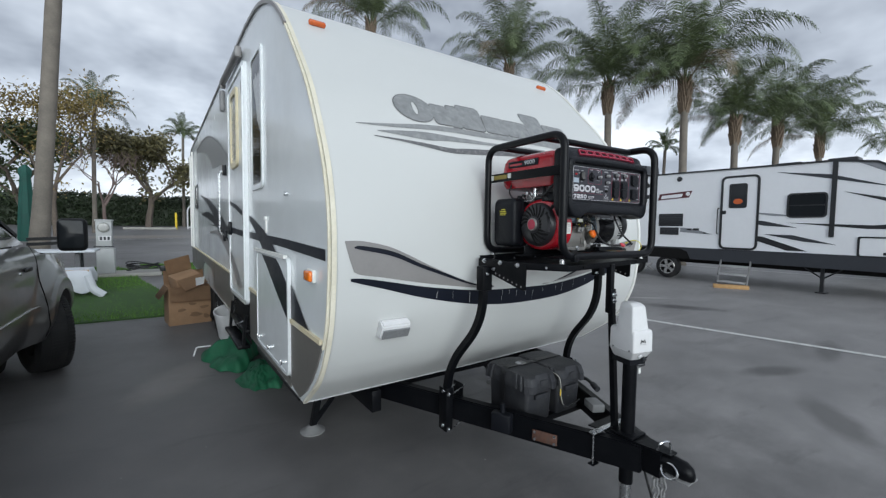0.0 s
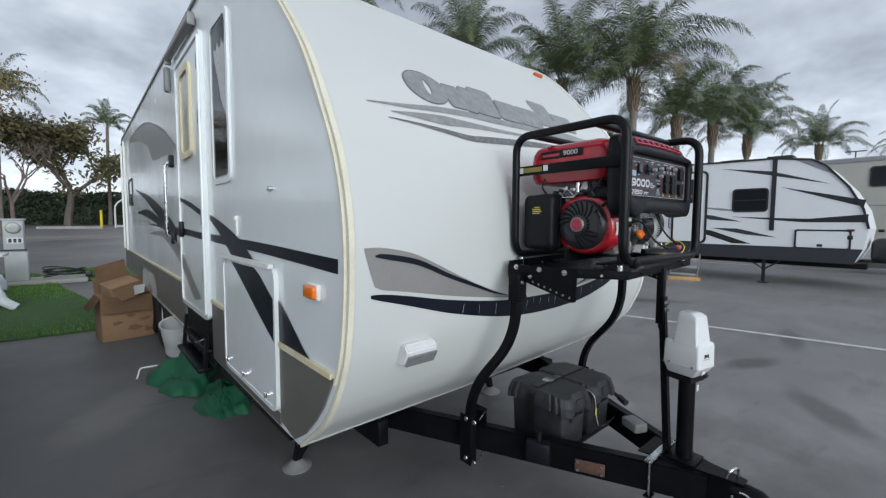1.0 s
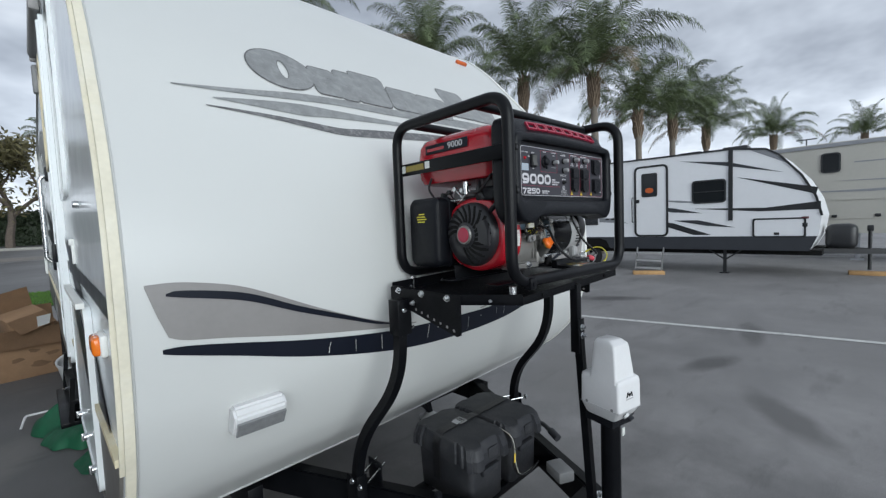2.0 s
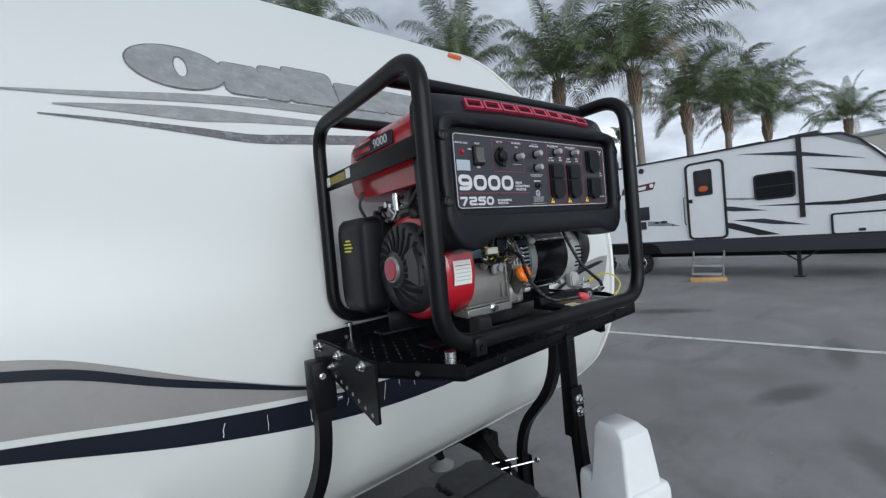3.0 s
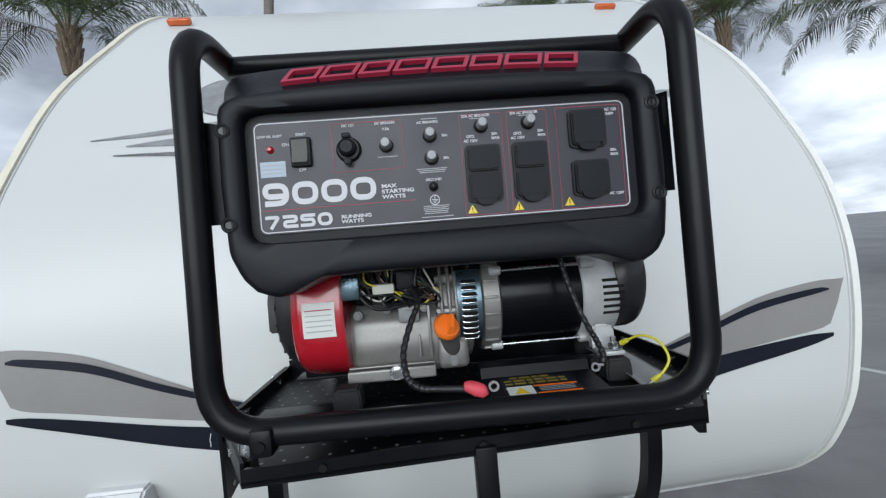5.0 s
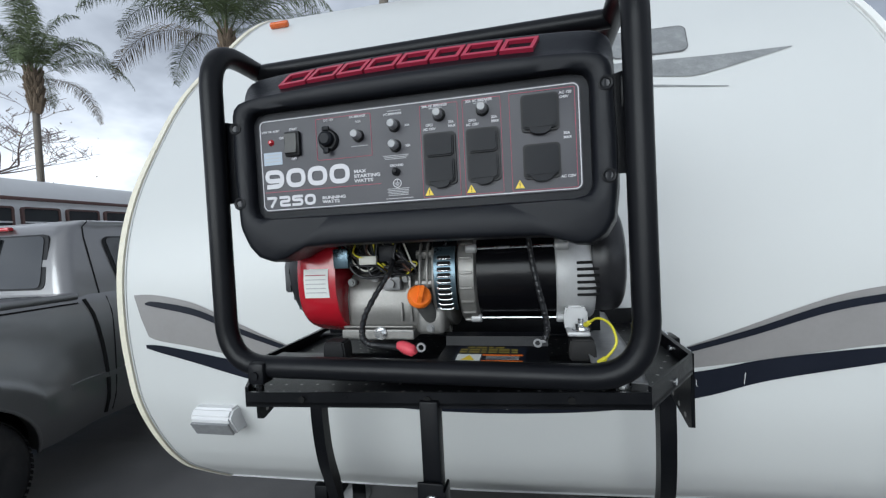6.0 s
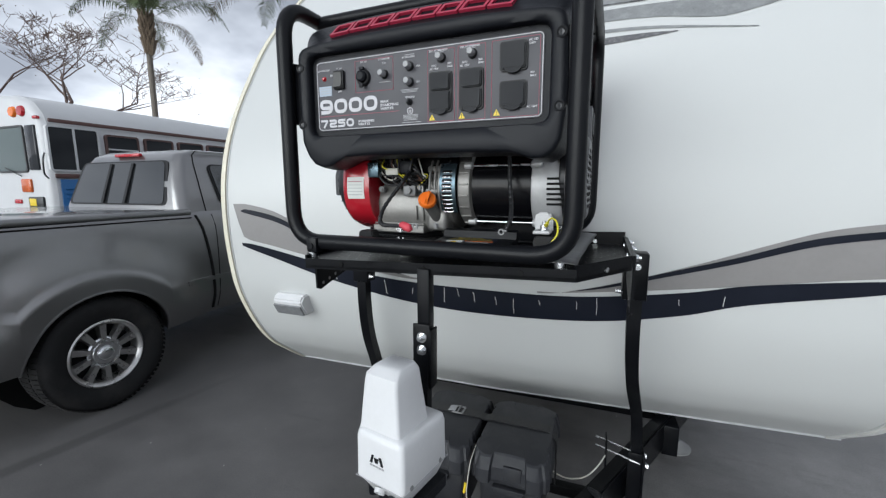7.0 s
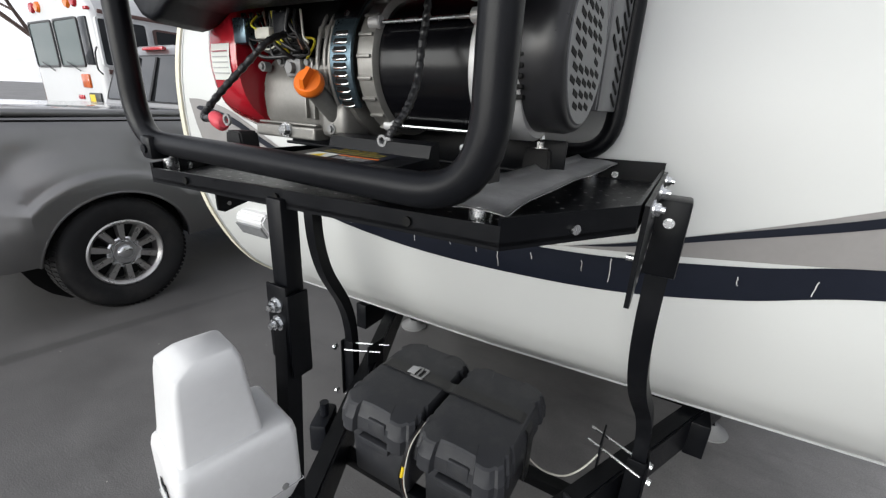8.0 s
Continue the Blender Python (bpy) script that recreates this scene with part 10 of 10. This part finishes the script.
# ---------------------------------------------------------------- broadleaf and bare trees
def tree(x, y, h, seed, leaves=0, leaf_mat="leaf", label="", spread=1.0, trunk=0.14, levels=4, leaf=0.09, twig_mat="bark", fork=0.35, finest=0.004):
    rg = random.Random(seed)
    z0 = ground_z(x, y)
    t = thing("tree", (x, y, z0), label, "tree", group="trees behind the lot")
    bm = B()
    tips = []

    def grow(p, d, L, r, lev):
        n = 3
        pts, rad = [p], [r]
        q = p.copy()
        for i in range(n):
            d = (d + Vector((rg.uniform(-1, 1), rg.uniform(-1, 1), rg.uniform(-0.3, 0.6))) * 0.16).normalized()
            q = q + d * (L / n)
            pts.append(q.copy()); rad.append(r * (1 - 0.35 * (i + 1) / n))
        tube(bm, pts, r, 6 if lev < 2 else 4, radii=rad)
        if lev >= levels:
            tips.append(q)
            return
        for i in range(rg.choice((2, 3, 3)) if lev < levels - 1 else 3):
            a = rg.uniform(0, 6.283)
            o = Vector((math.cos(a) * spread, math.sin(a) * spread, rg.uniform(0.15, 0.8)))
            grow(q if i else pts[-2].lerp(q, rg.random()), (d * 0.8 + o * 0.75).normalized(), L * rg.uniform(0.6, 0.8), max(r * 0.56, finest), lev + 1)
        tips.append(q)
    grow(Vector((x, y, z0 - 0.05)), Vector((0, 0, 1)), h * fork, trunk, 0)
    part("trunk", bm, M[twig_mat], t, "trunk and limbs", smooth=60)
    if leaves:
        vs, fs = [], []
        for k in range(leaves):
            c = tips[rg.randrange(len(tips))] + Vector((rg.gauss(0, 1), rg.gauss(0, 1), rg.gauss(0, 0.8))) * h * 0.055
            u = Vector((rg.uniform(-1, 1), rg.uniform(-1, 1), rg.uniform(-1, 1))).normalized()
            v = u.orthogonal().normalized()
            s = leaf * rg.uniform(0.6, 1.3)
            b0 = len(vs)
            vs += [c - u * s, c + v * s * 0.45, c + u * s, c - v * s * 0.45]
            fs.append((b0, b0 + 1, b0 + 2, b0 + 3))
        raw("crown", vs, fs, M[leaf_mat], t, "leafy crown with gaps")
    return t


tree(-1.2, 34.0, 7.0, 5, 6500, "leaf_olive", "broad green tree with a rusty tint over the hedge", spread=1.25, trunk=0.22, leaf=0.16)
tree(3.6, 36.0, 6.4, 6, 4200, "leaf", "dark green tree behind the hedge", spread=1.2, trunk=0.2, leaf=0.16)
tree(-6.4, 31.0, 6.0, 7, 2800, "leaf", "green tree over the hedge", spread=1.2, trunk=0.2, leaf=0.15)
tree(-4.6, 27.0, 7.4, 8, 4200, "leaf_yellow", "thin tree with yellowing leaves", spread=1.0, trunk=0.13, leaf=0.085)
tree(-9.5, 29.0, 7.2, 9, 3600, "leaf_yellow", "half-bare tree with yellow leaves", spread=1.1, trunk=0.16, leaf=0.085)
tree(-2.5, 24.5, 5.2, 10, 0, label="bare young tree with thin limbs", spread=1.1, trunk=0.09, levels=5, twig_mat="twig", fork=0.33)
tree(-19.5, 10.7, 12.5, 12, 160, "leaf_yellow", "large bare tree with fine twigs", spread=1.8, trunk=0.17, levels=7, twig_mat="twig", fork=0.27, leaf=0.045, finest=0.011)
tree(-14.9, 11.7, 6.6, 13, 0, label="bare tree with fine twigs behind the bus", spread=2.0, trunk=0.16, levels=6, twig_mat="twig", fork=0.30, finest=0.013)
tree(-24.0, 9.0, 12.5, 14, 160, "leaf_yellow", "large bare tree with fine twigs", spread=1.8, trunk=0.17, levels=7, twig_mat="twig", fork=0.27, leaf=0.045, finest=0.012)


def hedge():
    rg = random.Random(21)
    vs, fs = [], []
    y0, zt = 38.6, 2.15
    z0 = ground_z(0, y0)
    x0, x1 = -30.0, 14.0
    for k in range(20000):
        x = rg.uniform(x0, x1)
        if rg.random() < 0.72:
            y, z = y0 - 0.1 + rg.gauss(0, 0.10), z0 + rg.uniform(0, zt + 0.1 * math.sin(x * 0.9))
        else:
            y, z = y0 + rg.uniform(0, 1.2), z0 + zt + rg.gauss(0.02, 0.08) + 0.10 * math.sin(x * 0.9)
        c = Vector((x, y, z))
        u = Vector((rg.uniform(-1, 1), rg.uniform(-1, 1), rg.uniform(-1, 1))).normalized()
        v = u.orthogonal().normalized()
        s = rg.uniform(0.07, 0.15)
        b0 = len(vs)
        vs += [c - u * s, c + v * s * 0.5, c + u * s, c - v * s * 0.5]
        fs.append((b0, b0 + 1, b0 + 2, b0 + 3))
    b0 = len(vs)
    for z in (z0 - 0.1, z0 + zt - 0.05):
        vs += [(x0, y0, z), (x1, y0, z), (x1, y0 + 1.2, z), (x0, y0 + 1.2, z)]
    for f in ((0, 1, 5, 4), (1, 2, 6, 5), (2, 3, 7, 6), (3, 0, 4, 7), (4, 5, 6, 7)):
        fs.append(tuple(b0 + i for i in f))
    h = raw("hedge", vs, fs, M["hedge"])
    tagged(h, "long clipped dark green hedge along the rear lane", "hedge", kind="stuff")


hedge()

# ---------------------------------------------------------------- the lawn and the site behind the truck
LAWN = [(-6.0, 7.95), (-0.10, 7.86), (0.10, 9.2), (-0.55, 11.6), (-0.9, 13.6), (-1.3, 14.3), (-6.0, 14.3)]


def inside(x, y, poly):
    c, n = False, len(poly)
    for i in range(n):
        (x1, y1), (x2, y2) = poly[i], poly[(i + 1) % n]
        if (y1 > y) != (y2 > y) and x < (x2 - x1) * (y - y1) / (y2 - y1) + x1:
            c = not c
    return c


def lawn():
    for k, poly in enumerate((LAWN, [(-0.55, 12.6), (0.9, 12.2), (0.9, 14.5), (-0.75, 14.6)])):
        bm = B()
        n = 26
        xs = [min(p[0] for p in poly) + (max(p[0] for p in poly) - min(p[0] for p in poly)) * i / n for i in range(n + 1)]
        vs = [bm.verts.new((x, y, ground_z(x, y) + 0.02)) for x, y in poly]
        f = bm.faces.new(vs)
        ext = bmesh.ops.extrude_face_region(bm, geom=[f])
        bmesh.ops.translate(bm, vec=(0, 0, -0.08), verts=[v for v in ext["geom"] if isinstance(v, bmesh.types.BMVert)])
        bmesh.ops.recalc_face_normals(bm, faces=bm.faces[:])
        ob = part("lawn", bm, M["turf"], None, smooth=0)
        tagged(ob, "bright green lawn beside the camping pitch", "lawn", kind="structure")
        rg = random.Random(31 + k)
        gv, gf = [], []
        x0, x1, y0, y1 = min(p[0] for p in poly), max(p[0] for p in poly), min(p[1] for p in poly), max(p[1] for p in poly)
        for _ in range(26000 if k == 0 else 5000):
            x, y = rg.uniform(max(x0, -4.2), x1), rg.uniform(y0, y1)
            if not inside(x, y, poly):
                continue
            z = ground_z(x, y) + 0.018
            a, hh = rg.uniform(0, 6.28), rg.uniform(0.025, 0.06)
            dx, dy = math.cos(a) * 0.007, math.sin(a) * 0.007
            lx, ly = rg.uniform(-0.02, 0.02), rg.uniform(-0.02, 0.02)
            b0 = len(gv)
            gv += [(x - dx, y - dy, z), (x + dx, y + dy, z), (x + lx, y + ly, z + hh)]
            gf.append((b0, b0 + 1, b0 + 2))
        tagged(raw("grass", gv, gf, M["grass"]), "short mown grass blades", "grass", kind="stuff")


lawn()


def site_things():
    # power pedestal on its concrete pad
    px, py = -1.30, 12.70
    z = ground_z(px, py)
    bm = B(); box(bm, (px + 0.35, py + 0.1, z + 0.035), (1.5, 0.9, 0.09), 0.015)
    pad_ = part("concrete_pad", bm, M["concrete"], None); tagged(pad_, "pale concrete pad under the power pedestal", "pad", kind="structure")
    z += 0.08
    ped = thing("power_pedestal", (px, py, z), "grey metal power pedestal with a round meter", "pedestal")
    bm = B(); box(bm, (px, py, z + 0.30), (0.34, 0.30, 0.60), 0.015); part("lower_cabinet", bm, M["pedestal"], ped)
    bm = B(); box(bm, (px - 0.02, py, z + 0.93), (0.30, 0.26, 0.66), 0.015); up = part("upper_cabinet", bm, M["pedestal"], ped)
    bm = B(); box(bm, (px - 0.02, py - 0.01, z + 1.275), (0.34, 0.30, 0.03), 0.008); part("cap", bm, M["pedestal"], up)
    bm = B(); lathe(bm, [(0, 0.06), (0.09, 0.055), (0.115, 0.03), (0.12, 0.0), (0, 0)], (px - 0.02, py - 0.14, z + 1.10), Matrix.Rotation(radians(90), 3, "X"), 24); part("meter", bm, M["lens"], up, "round glass meter")
    bm = B(); box(bm, (px, py - 0.145, z + 0.84), (0.24, 0.006, 0.12)); pl = part("number_plate", bm, M["white_plastic"], up, "white plate with plain dark bars")
    for k in range(3):
        bm = B(); box(bm, (px - 0.07 + 0.07 * k, py - 0.15, z + 0.84), (0.045, 0.004, 0.08)); part("bar", bm, M["rv_skirt"], pl)
    bm = B(); box(bm, (px - 0.02, py - 0.145, z + 0.645), (0.38, 0.01, 0.03), 0.004); part("lip", bm, M["rv_skirt"], up)
    # coiled hose on the pad
    hose = thing("garden_hose", (px + 0.75, py, z), "dark coiled hose on the concrete pad", "hose")
    bm = B()
    pts = []
    for k in range(120):
        a = k * 0.26
        pts.append((px + 0.72 + (0.34 + 0.02 * math.sin(k)) * math.cos(a), py + (0.20 + 0.02 * math.cos(k * 0.7)) * math.sin(a), z + 0.02 + 0.05 * (1 + math.sin(k * 0.37)) + 0.0012 * k))
    tube(bm, pts, 0.011, 6); part("coil", bm, M["wire_black"], hose)
    bm = B(); box(bm, (px + 1.12, py - 0.05, z + 0.06), (0.12, 0.10, 0.14), 0.02); part("tap_box", bm, M["rv_black"], hose)
    # picnic table with white tops
    tx, ty = -2.35, 11.35
    tz = ground_z(tx, ty) + 0.02
    tab = thing("picnic_table", (tx, ty, tz), "picnic table with a white top on dark legs", "table")
    bm = B(); box(bm, (tx + 0.1, ty, tz + 0.74), (1.9, 0.75, 0.05), 0.015); part("top", bm, M["table_cloth"], tab, "white table top")
    for x in (-0.5, 0.75):
        for y in (-0.28, 0.28):
            bm = B(); tube(bm, [(tx + x, ty + y, tz), (tx + x, ty + y * 0.6, tz + 0.72)], (0.04, 0.03), square=True); part("leg", bm, M["rv_skirt"], tab)
    bx, by = -1.80, 10.25
    bz = ground_z(bx, by) + 0.02
    ben = thing("side_table", (bx, by, bz), "low table under a hanging white cloth", "table")
    bm = B(); box(bm, (bx, by, bz + 0.50), (1.05, 0.6, 0.04), 0.01); part("top", bm, M["wood"], ben)
    for x in (-0.4, 0.4):
        bm = B(); tube(bm, [(bx + x, by, bz), (bx + x, by, bz + 0.48)], 0.03, 8); part("leg", bm, M["rv_skirt"], ben)
    cl = thing("table_cloth", (bx, by, bz + 0.52), "white cloth hanging over the low table", "cloth")
    vs, fs = [], []
    nx, ny = 28, 16
    for i in range(nx + 1):
        for j in range(ny + 1):
            u, v = -0.62 + 1.24 * i / nx, -0.42 + 0.84 * j / ny
            over = max(0.0, abs(u) - 0.535) + max(0.0, abs(v) - 0.31)
            drop = over * 3.2 * (1.0 + 0.25 * math.sin(9 * u + 5 * v))
            vs.append((bx + max(-0.56, min(0.56, u)) + 0.03 * math.sin(12 * v) * (over > 0), by + max(-0.33, min(0.33, v)) + 0.03 * math.sin(14 * u) * (over > 0), bz + 0.526 - drop))
    for i in range(nx):
        for j in range(ny):
            a = i * (ny + 1) + j
            fs.append((a, a + ny + 1, a + ny + 2, a + 1))
    raw("cloth", vs, fs, M["table_cloth"], cl, smooth=True)
    # trailing end of the cloth on the lawn
    bm = B(); tube(bm, fillet([(bx + 0.50, by - 0.28, bz + 0.42), (bx + 0.58, by - 0.32, bz + 0.15), (bx + 0.74, by - 0.34, bz + 0.03)], 0.08), 0.07, 10, radii=None)
    part("cloth_tail", bm, M["table_cloth"], cl)
    mos = thing("stone_mosaic", (-1.35, 9.8, ground_z(0, 9.8)), "round patch of terracotta and grey stone chips", "mosaic")
    rg = random.Random(8)
    for k in range(70):
        a, r = rg.uniform(0, 6.28), 0.62 * math.sqrt(rg.random())
        x, y = -1.35 + r * math.cos(a), 9.8 + 0.62 * r * math.sin(a)
        bm = B(); box(bm, (x, y, ground_z(x, y) + 0.03), (rg.uniform(0.05, 0.1), rg.uniform(0.05, 0.1), 0.03), 0.008, 1, Matrix.Rotation(rg.uniform(0, 3), 4, "Z")); part("stone", bm, M["terracotta"] if r < 0.36 else M["concrete"], mos)
    # closed green umbrella
    ux, uy = -2.62, 12.6
    uz = ground_z(ux, uy) + 0.02
    um = thing("patio_umbrella", (ux, uy, uz), "closed dark green patio umbrella", "umbrella")
    bm = B()
    rings = []
    for zz, r in ((0.85, 0.14), (1.2, 0.13), (1.75, 0.105), (2.25, 0.075), (2.32, 0.09), (2.42, 0.095), (2.52, 0.03)):
        rings.append([bm.verts.new((ux + r * (1 + 0.22 * (k % 2)) * math.cos(2 * math.pi * k / 16), uy + r * (1 + 0.22 * (k % 2)) * math.sin(2 * math.pi * k / 16), uz + zz)) for k in range(16)])
    for A, C in zip(rings, rings[1:]):
        for k in range(16):
            bm.faces.new((A[k], A[(k + 1) % 16], C[(k + 1) % 16], C[k]))
    bm.faces.new(rings[0][::-1]); bm.faces.new(rings[-1])
    part("canopy", bm, M["green_umbrella"], um, "folded green canopy", smooth=50)
    bm = B(); cyl(bm, (ux, uy, uz), (ux, uy, uz + 2.56), 0.022, 10); part("pole", bm, M["grey_metal"], um)
    bm = B(); cyl(bm, (ux, uy, uz), (ux, uy, uz + 0.09), 0.24, 20, bevel=0.02); part("base", bm, M["rv_skirt"], um)
    # wheel stop, yellow post and a white frame trailer by the hedge
    cx, cy = -1.1, 33.5
    cz = ground_z(cx, cy)
    st = thing("wheel_stop", (cx, cy, cz), "white concrete wheel stop by the hedge", "wheel stop")
    bm = B(); box(bm, (cx, cy, cz + 0.07), (2.9, 0.25, 0.16), 0.03); part("stop", bm, M["concrete"], st)
    yp = thing("bollard", (0.35, 33.8, cz), "thin yellow painted steel bollard by the hedge", "bollard")
    bm = B(); cyl(bm, (0.35, 33.8, cz), (0.35, 33.8, cz + 1.15), 0.07, 12); part("post", bm, M["yellow"], yp)
    wt = thing("water_cart", (1.75, 31.5, ground_z(0, 31.5)), "white tank cart with a tubular frame", "cart")
    wz = ground_z(0, 31.5)
    bm = B(); box(bm, (2.35, 31.5, wz + 1.15), (1.1, 1.2, 1.9), 0.15, 3); part("tank", bm, M["bus_white"], wt)
    bm = B(); tube(bm, fillet([(0.95, 31.2, wz + 0.15), (0.95, 31.2, wz + 1.5), (1.5, 31.2, wz + 2.0), (2.0, 31.2, wz + 2.05)], 0.25), 0.045, 8); tube(bm, [(0.95, 31.2, wz + 0.25), (2.6, 31.2, wz + 0.25)], 0.05, 8); part("frame", bm, M["bus_white"], wt)
    for x in (1.9, 2.8):
        bm = B(); cyl(bm, (x, 30.95, wz + 0.2), (x, 31.1, wz + 0.2), 0.2, 16); part("wheel", bm, M["rubber"], wt)


site_things()


def clutter():
    # cardboard boxes by the trailer's side
    bx = thing("cardboard_box", (0.20, 7.32, 0.0), "big worn cardboard box with open flaps and tape patches", "box", rot=(0, 0, 8))
    w, d, h = 0.54, 0.46, 0.56
    x0, y0 = 0.20, 7.32
    for c, s in (((x0, y0 - d / 2, h / 2), (w, 0.006, h)), ((x0, y0 + d / 2, h / 2), (w, 0.006, h)), ((x0 - w / 2, y0, h / 2), (0.006, d, h)), ((x0 + w / 2, y0, h / 2), (0.006, d, h)), ((x0, y0, 0.006), (w, d, 0.008))):
        bm = B(); box(bm, c, s, 0.002); part("panel", bm, M["cardboard"], bx)
    for pts in ([(x0 - w / 2, y0 - d / 2 - 0.004, h), (x0 + w / 2, y0 - d / 2 - 0.004, h), (x0 + w / 2 - 0.01, y0 - d / 2 - 0.07, h - 0.20), (x0 - w / 2 + 0.01, y0 - d / 2 - 0.07, h - 0.20)],
                [(x0 - w / 2, y0 - d / 2, h), (x0 - w / 2, y0 + d / 2, h), (x0 - w / 2 - 0.12, y0 + d / 2 - 0.02, h - 0.16), (x0 - w / 2 - 0.12, y0 - d / 2 + 0.02, h - 0.16)],
                [(x0 - w / 2, y0 + d / 2, h), (x0 + w / 2, y0 + d / 2, h), (x0 + w / 2, y0 + d / 2 + 0.08, h + 0.2), (x0 - w / 2, y0 + d / 2 + 0.08, h + 0.2)]):
        bm = B(); v = [bm.verts.new(p) for p in pts]; f = bm.faces.new(v)
        bmesh.ops.solidify(bm, geom=[f], thickness=0.005); part("flap", bm, M["cardboard"], bx)
    for px_, pz_, sw, sh in ((0.06, 0.14, 0.16, 0.06), (0.17, 0.24, 0.11, 0.05), (0.02, 0.30, 0.09, 0.045), (0.20, 0.10, 0.08, 0.07), (-0.12, 0.22, 0.10, 0.05)):
        o = [(x0 + px_ + sw * 0.5 * math.cos(a) * (1 + 0.25 * math.sin(3 * a + px_ * 40)), pz_ + sh * 0.5 * math.sin(a) * (1 + 0.25 * math.sin(2 * a + pz_ * 30))) for a in [2 * math.pi * k / 18 for k in range(18)]]
        bm = B(); prism(bm, o, "y", y0 - d / 2 - 0.0055, y0 - d / 2 - 0.0035); part("stain", bm, M["card_stain"], bx, smooth=0)
    b2 = thing("cardboard_box", (0.22, 7.36, 0.36), "smaller tilted cardboard box stuffed into the big one", "box", rot=(12, -14, 20))
    bm = B(); box(bm, (0.22, 7.36, 0.58), (0.34, 0.28, 0.34), 0.006); part("body", bm, M["cardboard"], b2)
    bm = B(); v = [bm.verts.new(p) for p in ((0.05, 7.22, 0.75), (0.39, 7.22, 0.75), (0.41, 7.08, 0.64), (0.08, 7.06, 0.62))]; f = bm.faces.new(v); bmesh.ops.solidify(bm, geom=[f], thickness=0.004); part("flap", bm, M["cardboard"], b2)
    bm = B(); v = [bm.verts.new(p) for p in ((0.05, 7.50, 0.75), (0.39, 7.50, 0.75), (0.42, 7.58, 0.95), (0.06, 7.56, 0.96))]; f = bm.faces.new(v); bmesh.ops.solidify(bm, geom=[f], thickness=0.004); part("flap", bm, M["cardboard"], b2)
    pp = thing("paper_sheet", (0.32, 7.06, 0.55), "crumpled white paper on the box", "paper")
    bm = B(); v = [bm.verts.new(p) for p in ((0.26, 7.04, 0.56), (0.40, 7.03, 0.60), (0.42, 7.10, 0.70), (0.30, 7.12, 0.68))]; f = bm.faces.new(v); bmesh.ops.solidify(bm, geom=[f], thickness=0.004); part("sheet", bm, M["paper"], pp)
    # green fabric cover, let down in folds beside the entry step
    for (cx, cy, rx, ry, h, seed), lab in (((0.53, 5.00, 0.30, 0.52, 0.36, 0.0), "green fabric cover lying in folds under the entry door"), ((0.69, 4.22, 0.20, 0.42, 0.17, 4.0), "loose corner of green fabric on the asphalt")):
        gt = thing("green_tarp", (cx, cy, 0.0), lab, "tarp", group="green fabric heap")
        vs, fs = [], []
        n = 48
        for i in range(n + 1):
            for j in range(n + 1):
                u, v = -1 + 2 * i / n, -1 + 2 * j / n
                # an irregular ragged outline
                a = math.atan2(v, u)
                edge = 0.86 + 0.13 * math.sin(3 * a + seed) + 0.08 * math.sin(5 * a + 1.3 + seed) + 0.04 * math.sin(11 * a)
                m = max(abs(u), abs(v))
                r = math.hypot(u, v)
                s_ = edge * m / r if r > 1e-6 else 0.0
                x, y = u * s_, v * s_
                slope = 0.5 + 0.5 * max(-1.0, min(1.0, 0.9 * x + 0.35 * y + 0.15))                # it hangs from the step and runs out over the ground
                w = 6.5 * (x * 0.45 + y) + 2.2 * noise.noise(Vector((x * 1.6 + seed, y * 1.6, 0.0)))
                fold = abs((w / math.pi) % 2 - 1)
                fade = max(0.0, 1 - (m ** 6))
                z = h * (slope ** 1.3) * (0.75 + 0.35 * noise.noise(Vector((x * 2.1, y * 2.1, seed)))) + h * 0.34 * fold ** 1.5 * (0.35 + slope) + 0.012 * noise.noise(Vector((x * 9, y * 9, seed)))
                vs.append((cx + x * rx, cy + y * ry, max(0.004 + 0.004 * fold, z * fade + 0.006)))
        for i in range(n):
            for j in range(n):
                a = i * (n + 1) + j
                fs.append((a, a + n + 1, a + n + 2, a + 1))
        raw("fabric", vs, fs, M["green_fabric"], gt, smooth=True)
    bk = thing("white_bucket", (0.62, 5.92, 0.0), "white plastic bucket leaning behind the green fabric", "bucket")
    bm = B()
    q = Vector((-0.10, -0.28, 0.9)).normalized().to_track_quat("Z", "Y").to_matrix()
    lathe(bm, [(0.0, 0.0), (0.115, 0.0), (0.125, 0.02), (0.148, 0.36), (0.155, 0.365), (0.155, 0.39), (0.14, 0.385), (0.128, 0.03), (0.0, 0.03)], (0.62, 5.92, 0.035), q, 28); part("pail", bm, M["white_plastic"], bk, smooth=40)
    bm = B(); tube(bm, [tuple(Vector((0.62, 5.92, 0.035)) + q @ Vector((0.16 * math.cos(a), 0.16 * math.sin(a), 0.34 - 0.12 * math.sin(a)))) for a in [math.pi * k / 12 for k in range(13)]], 0.004, 6); part("bail", bm, M["steel"], bk)
    cn = thing("tent_peg", (0.12, 5.0, 0.0), "bent white metal peg on the asphalt", "peg")
    bm = B(); tube(bm, fillet([(0.36, 5.32, 0.10), (0.22, 5.36, 0.09), (0.19, 5.30, 0.010)], 0.02), 0.009, 8); part("rod", bm, M["white_plastic"], cn)


clutter()
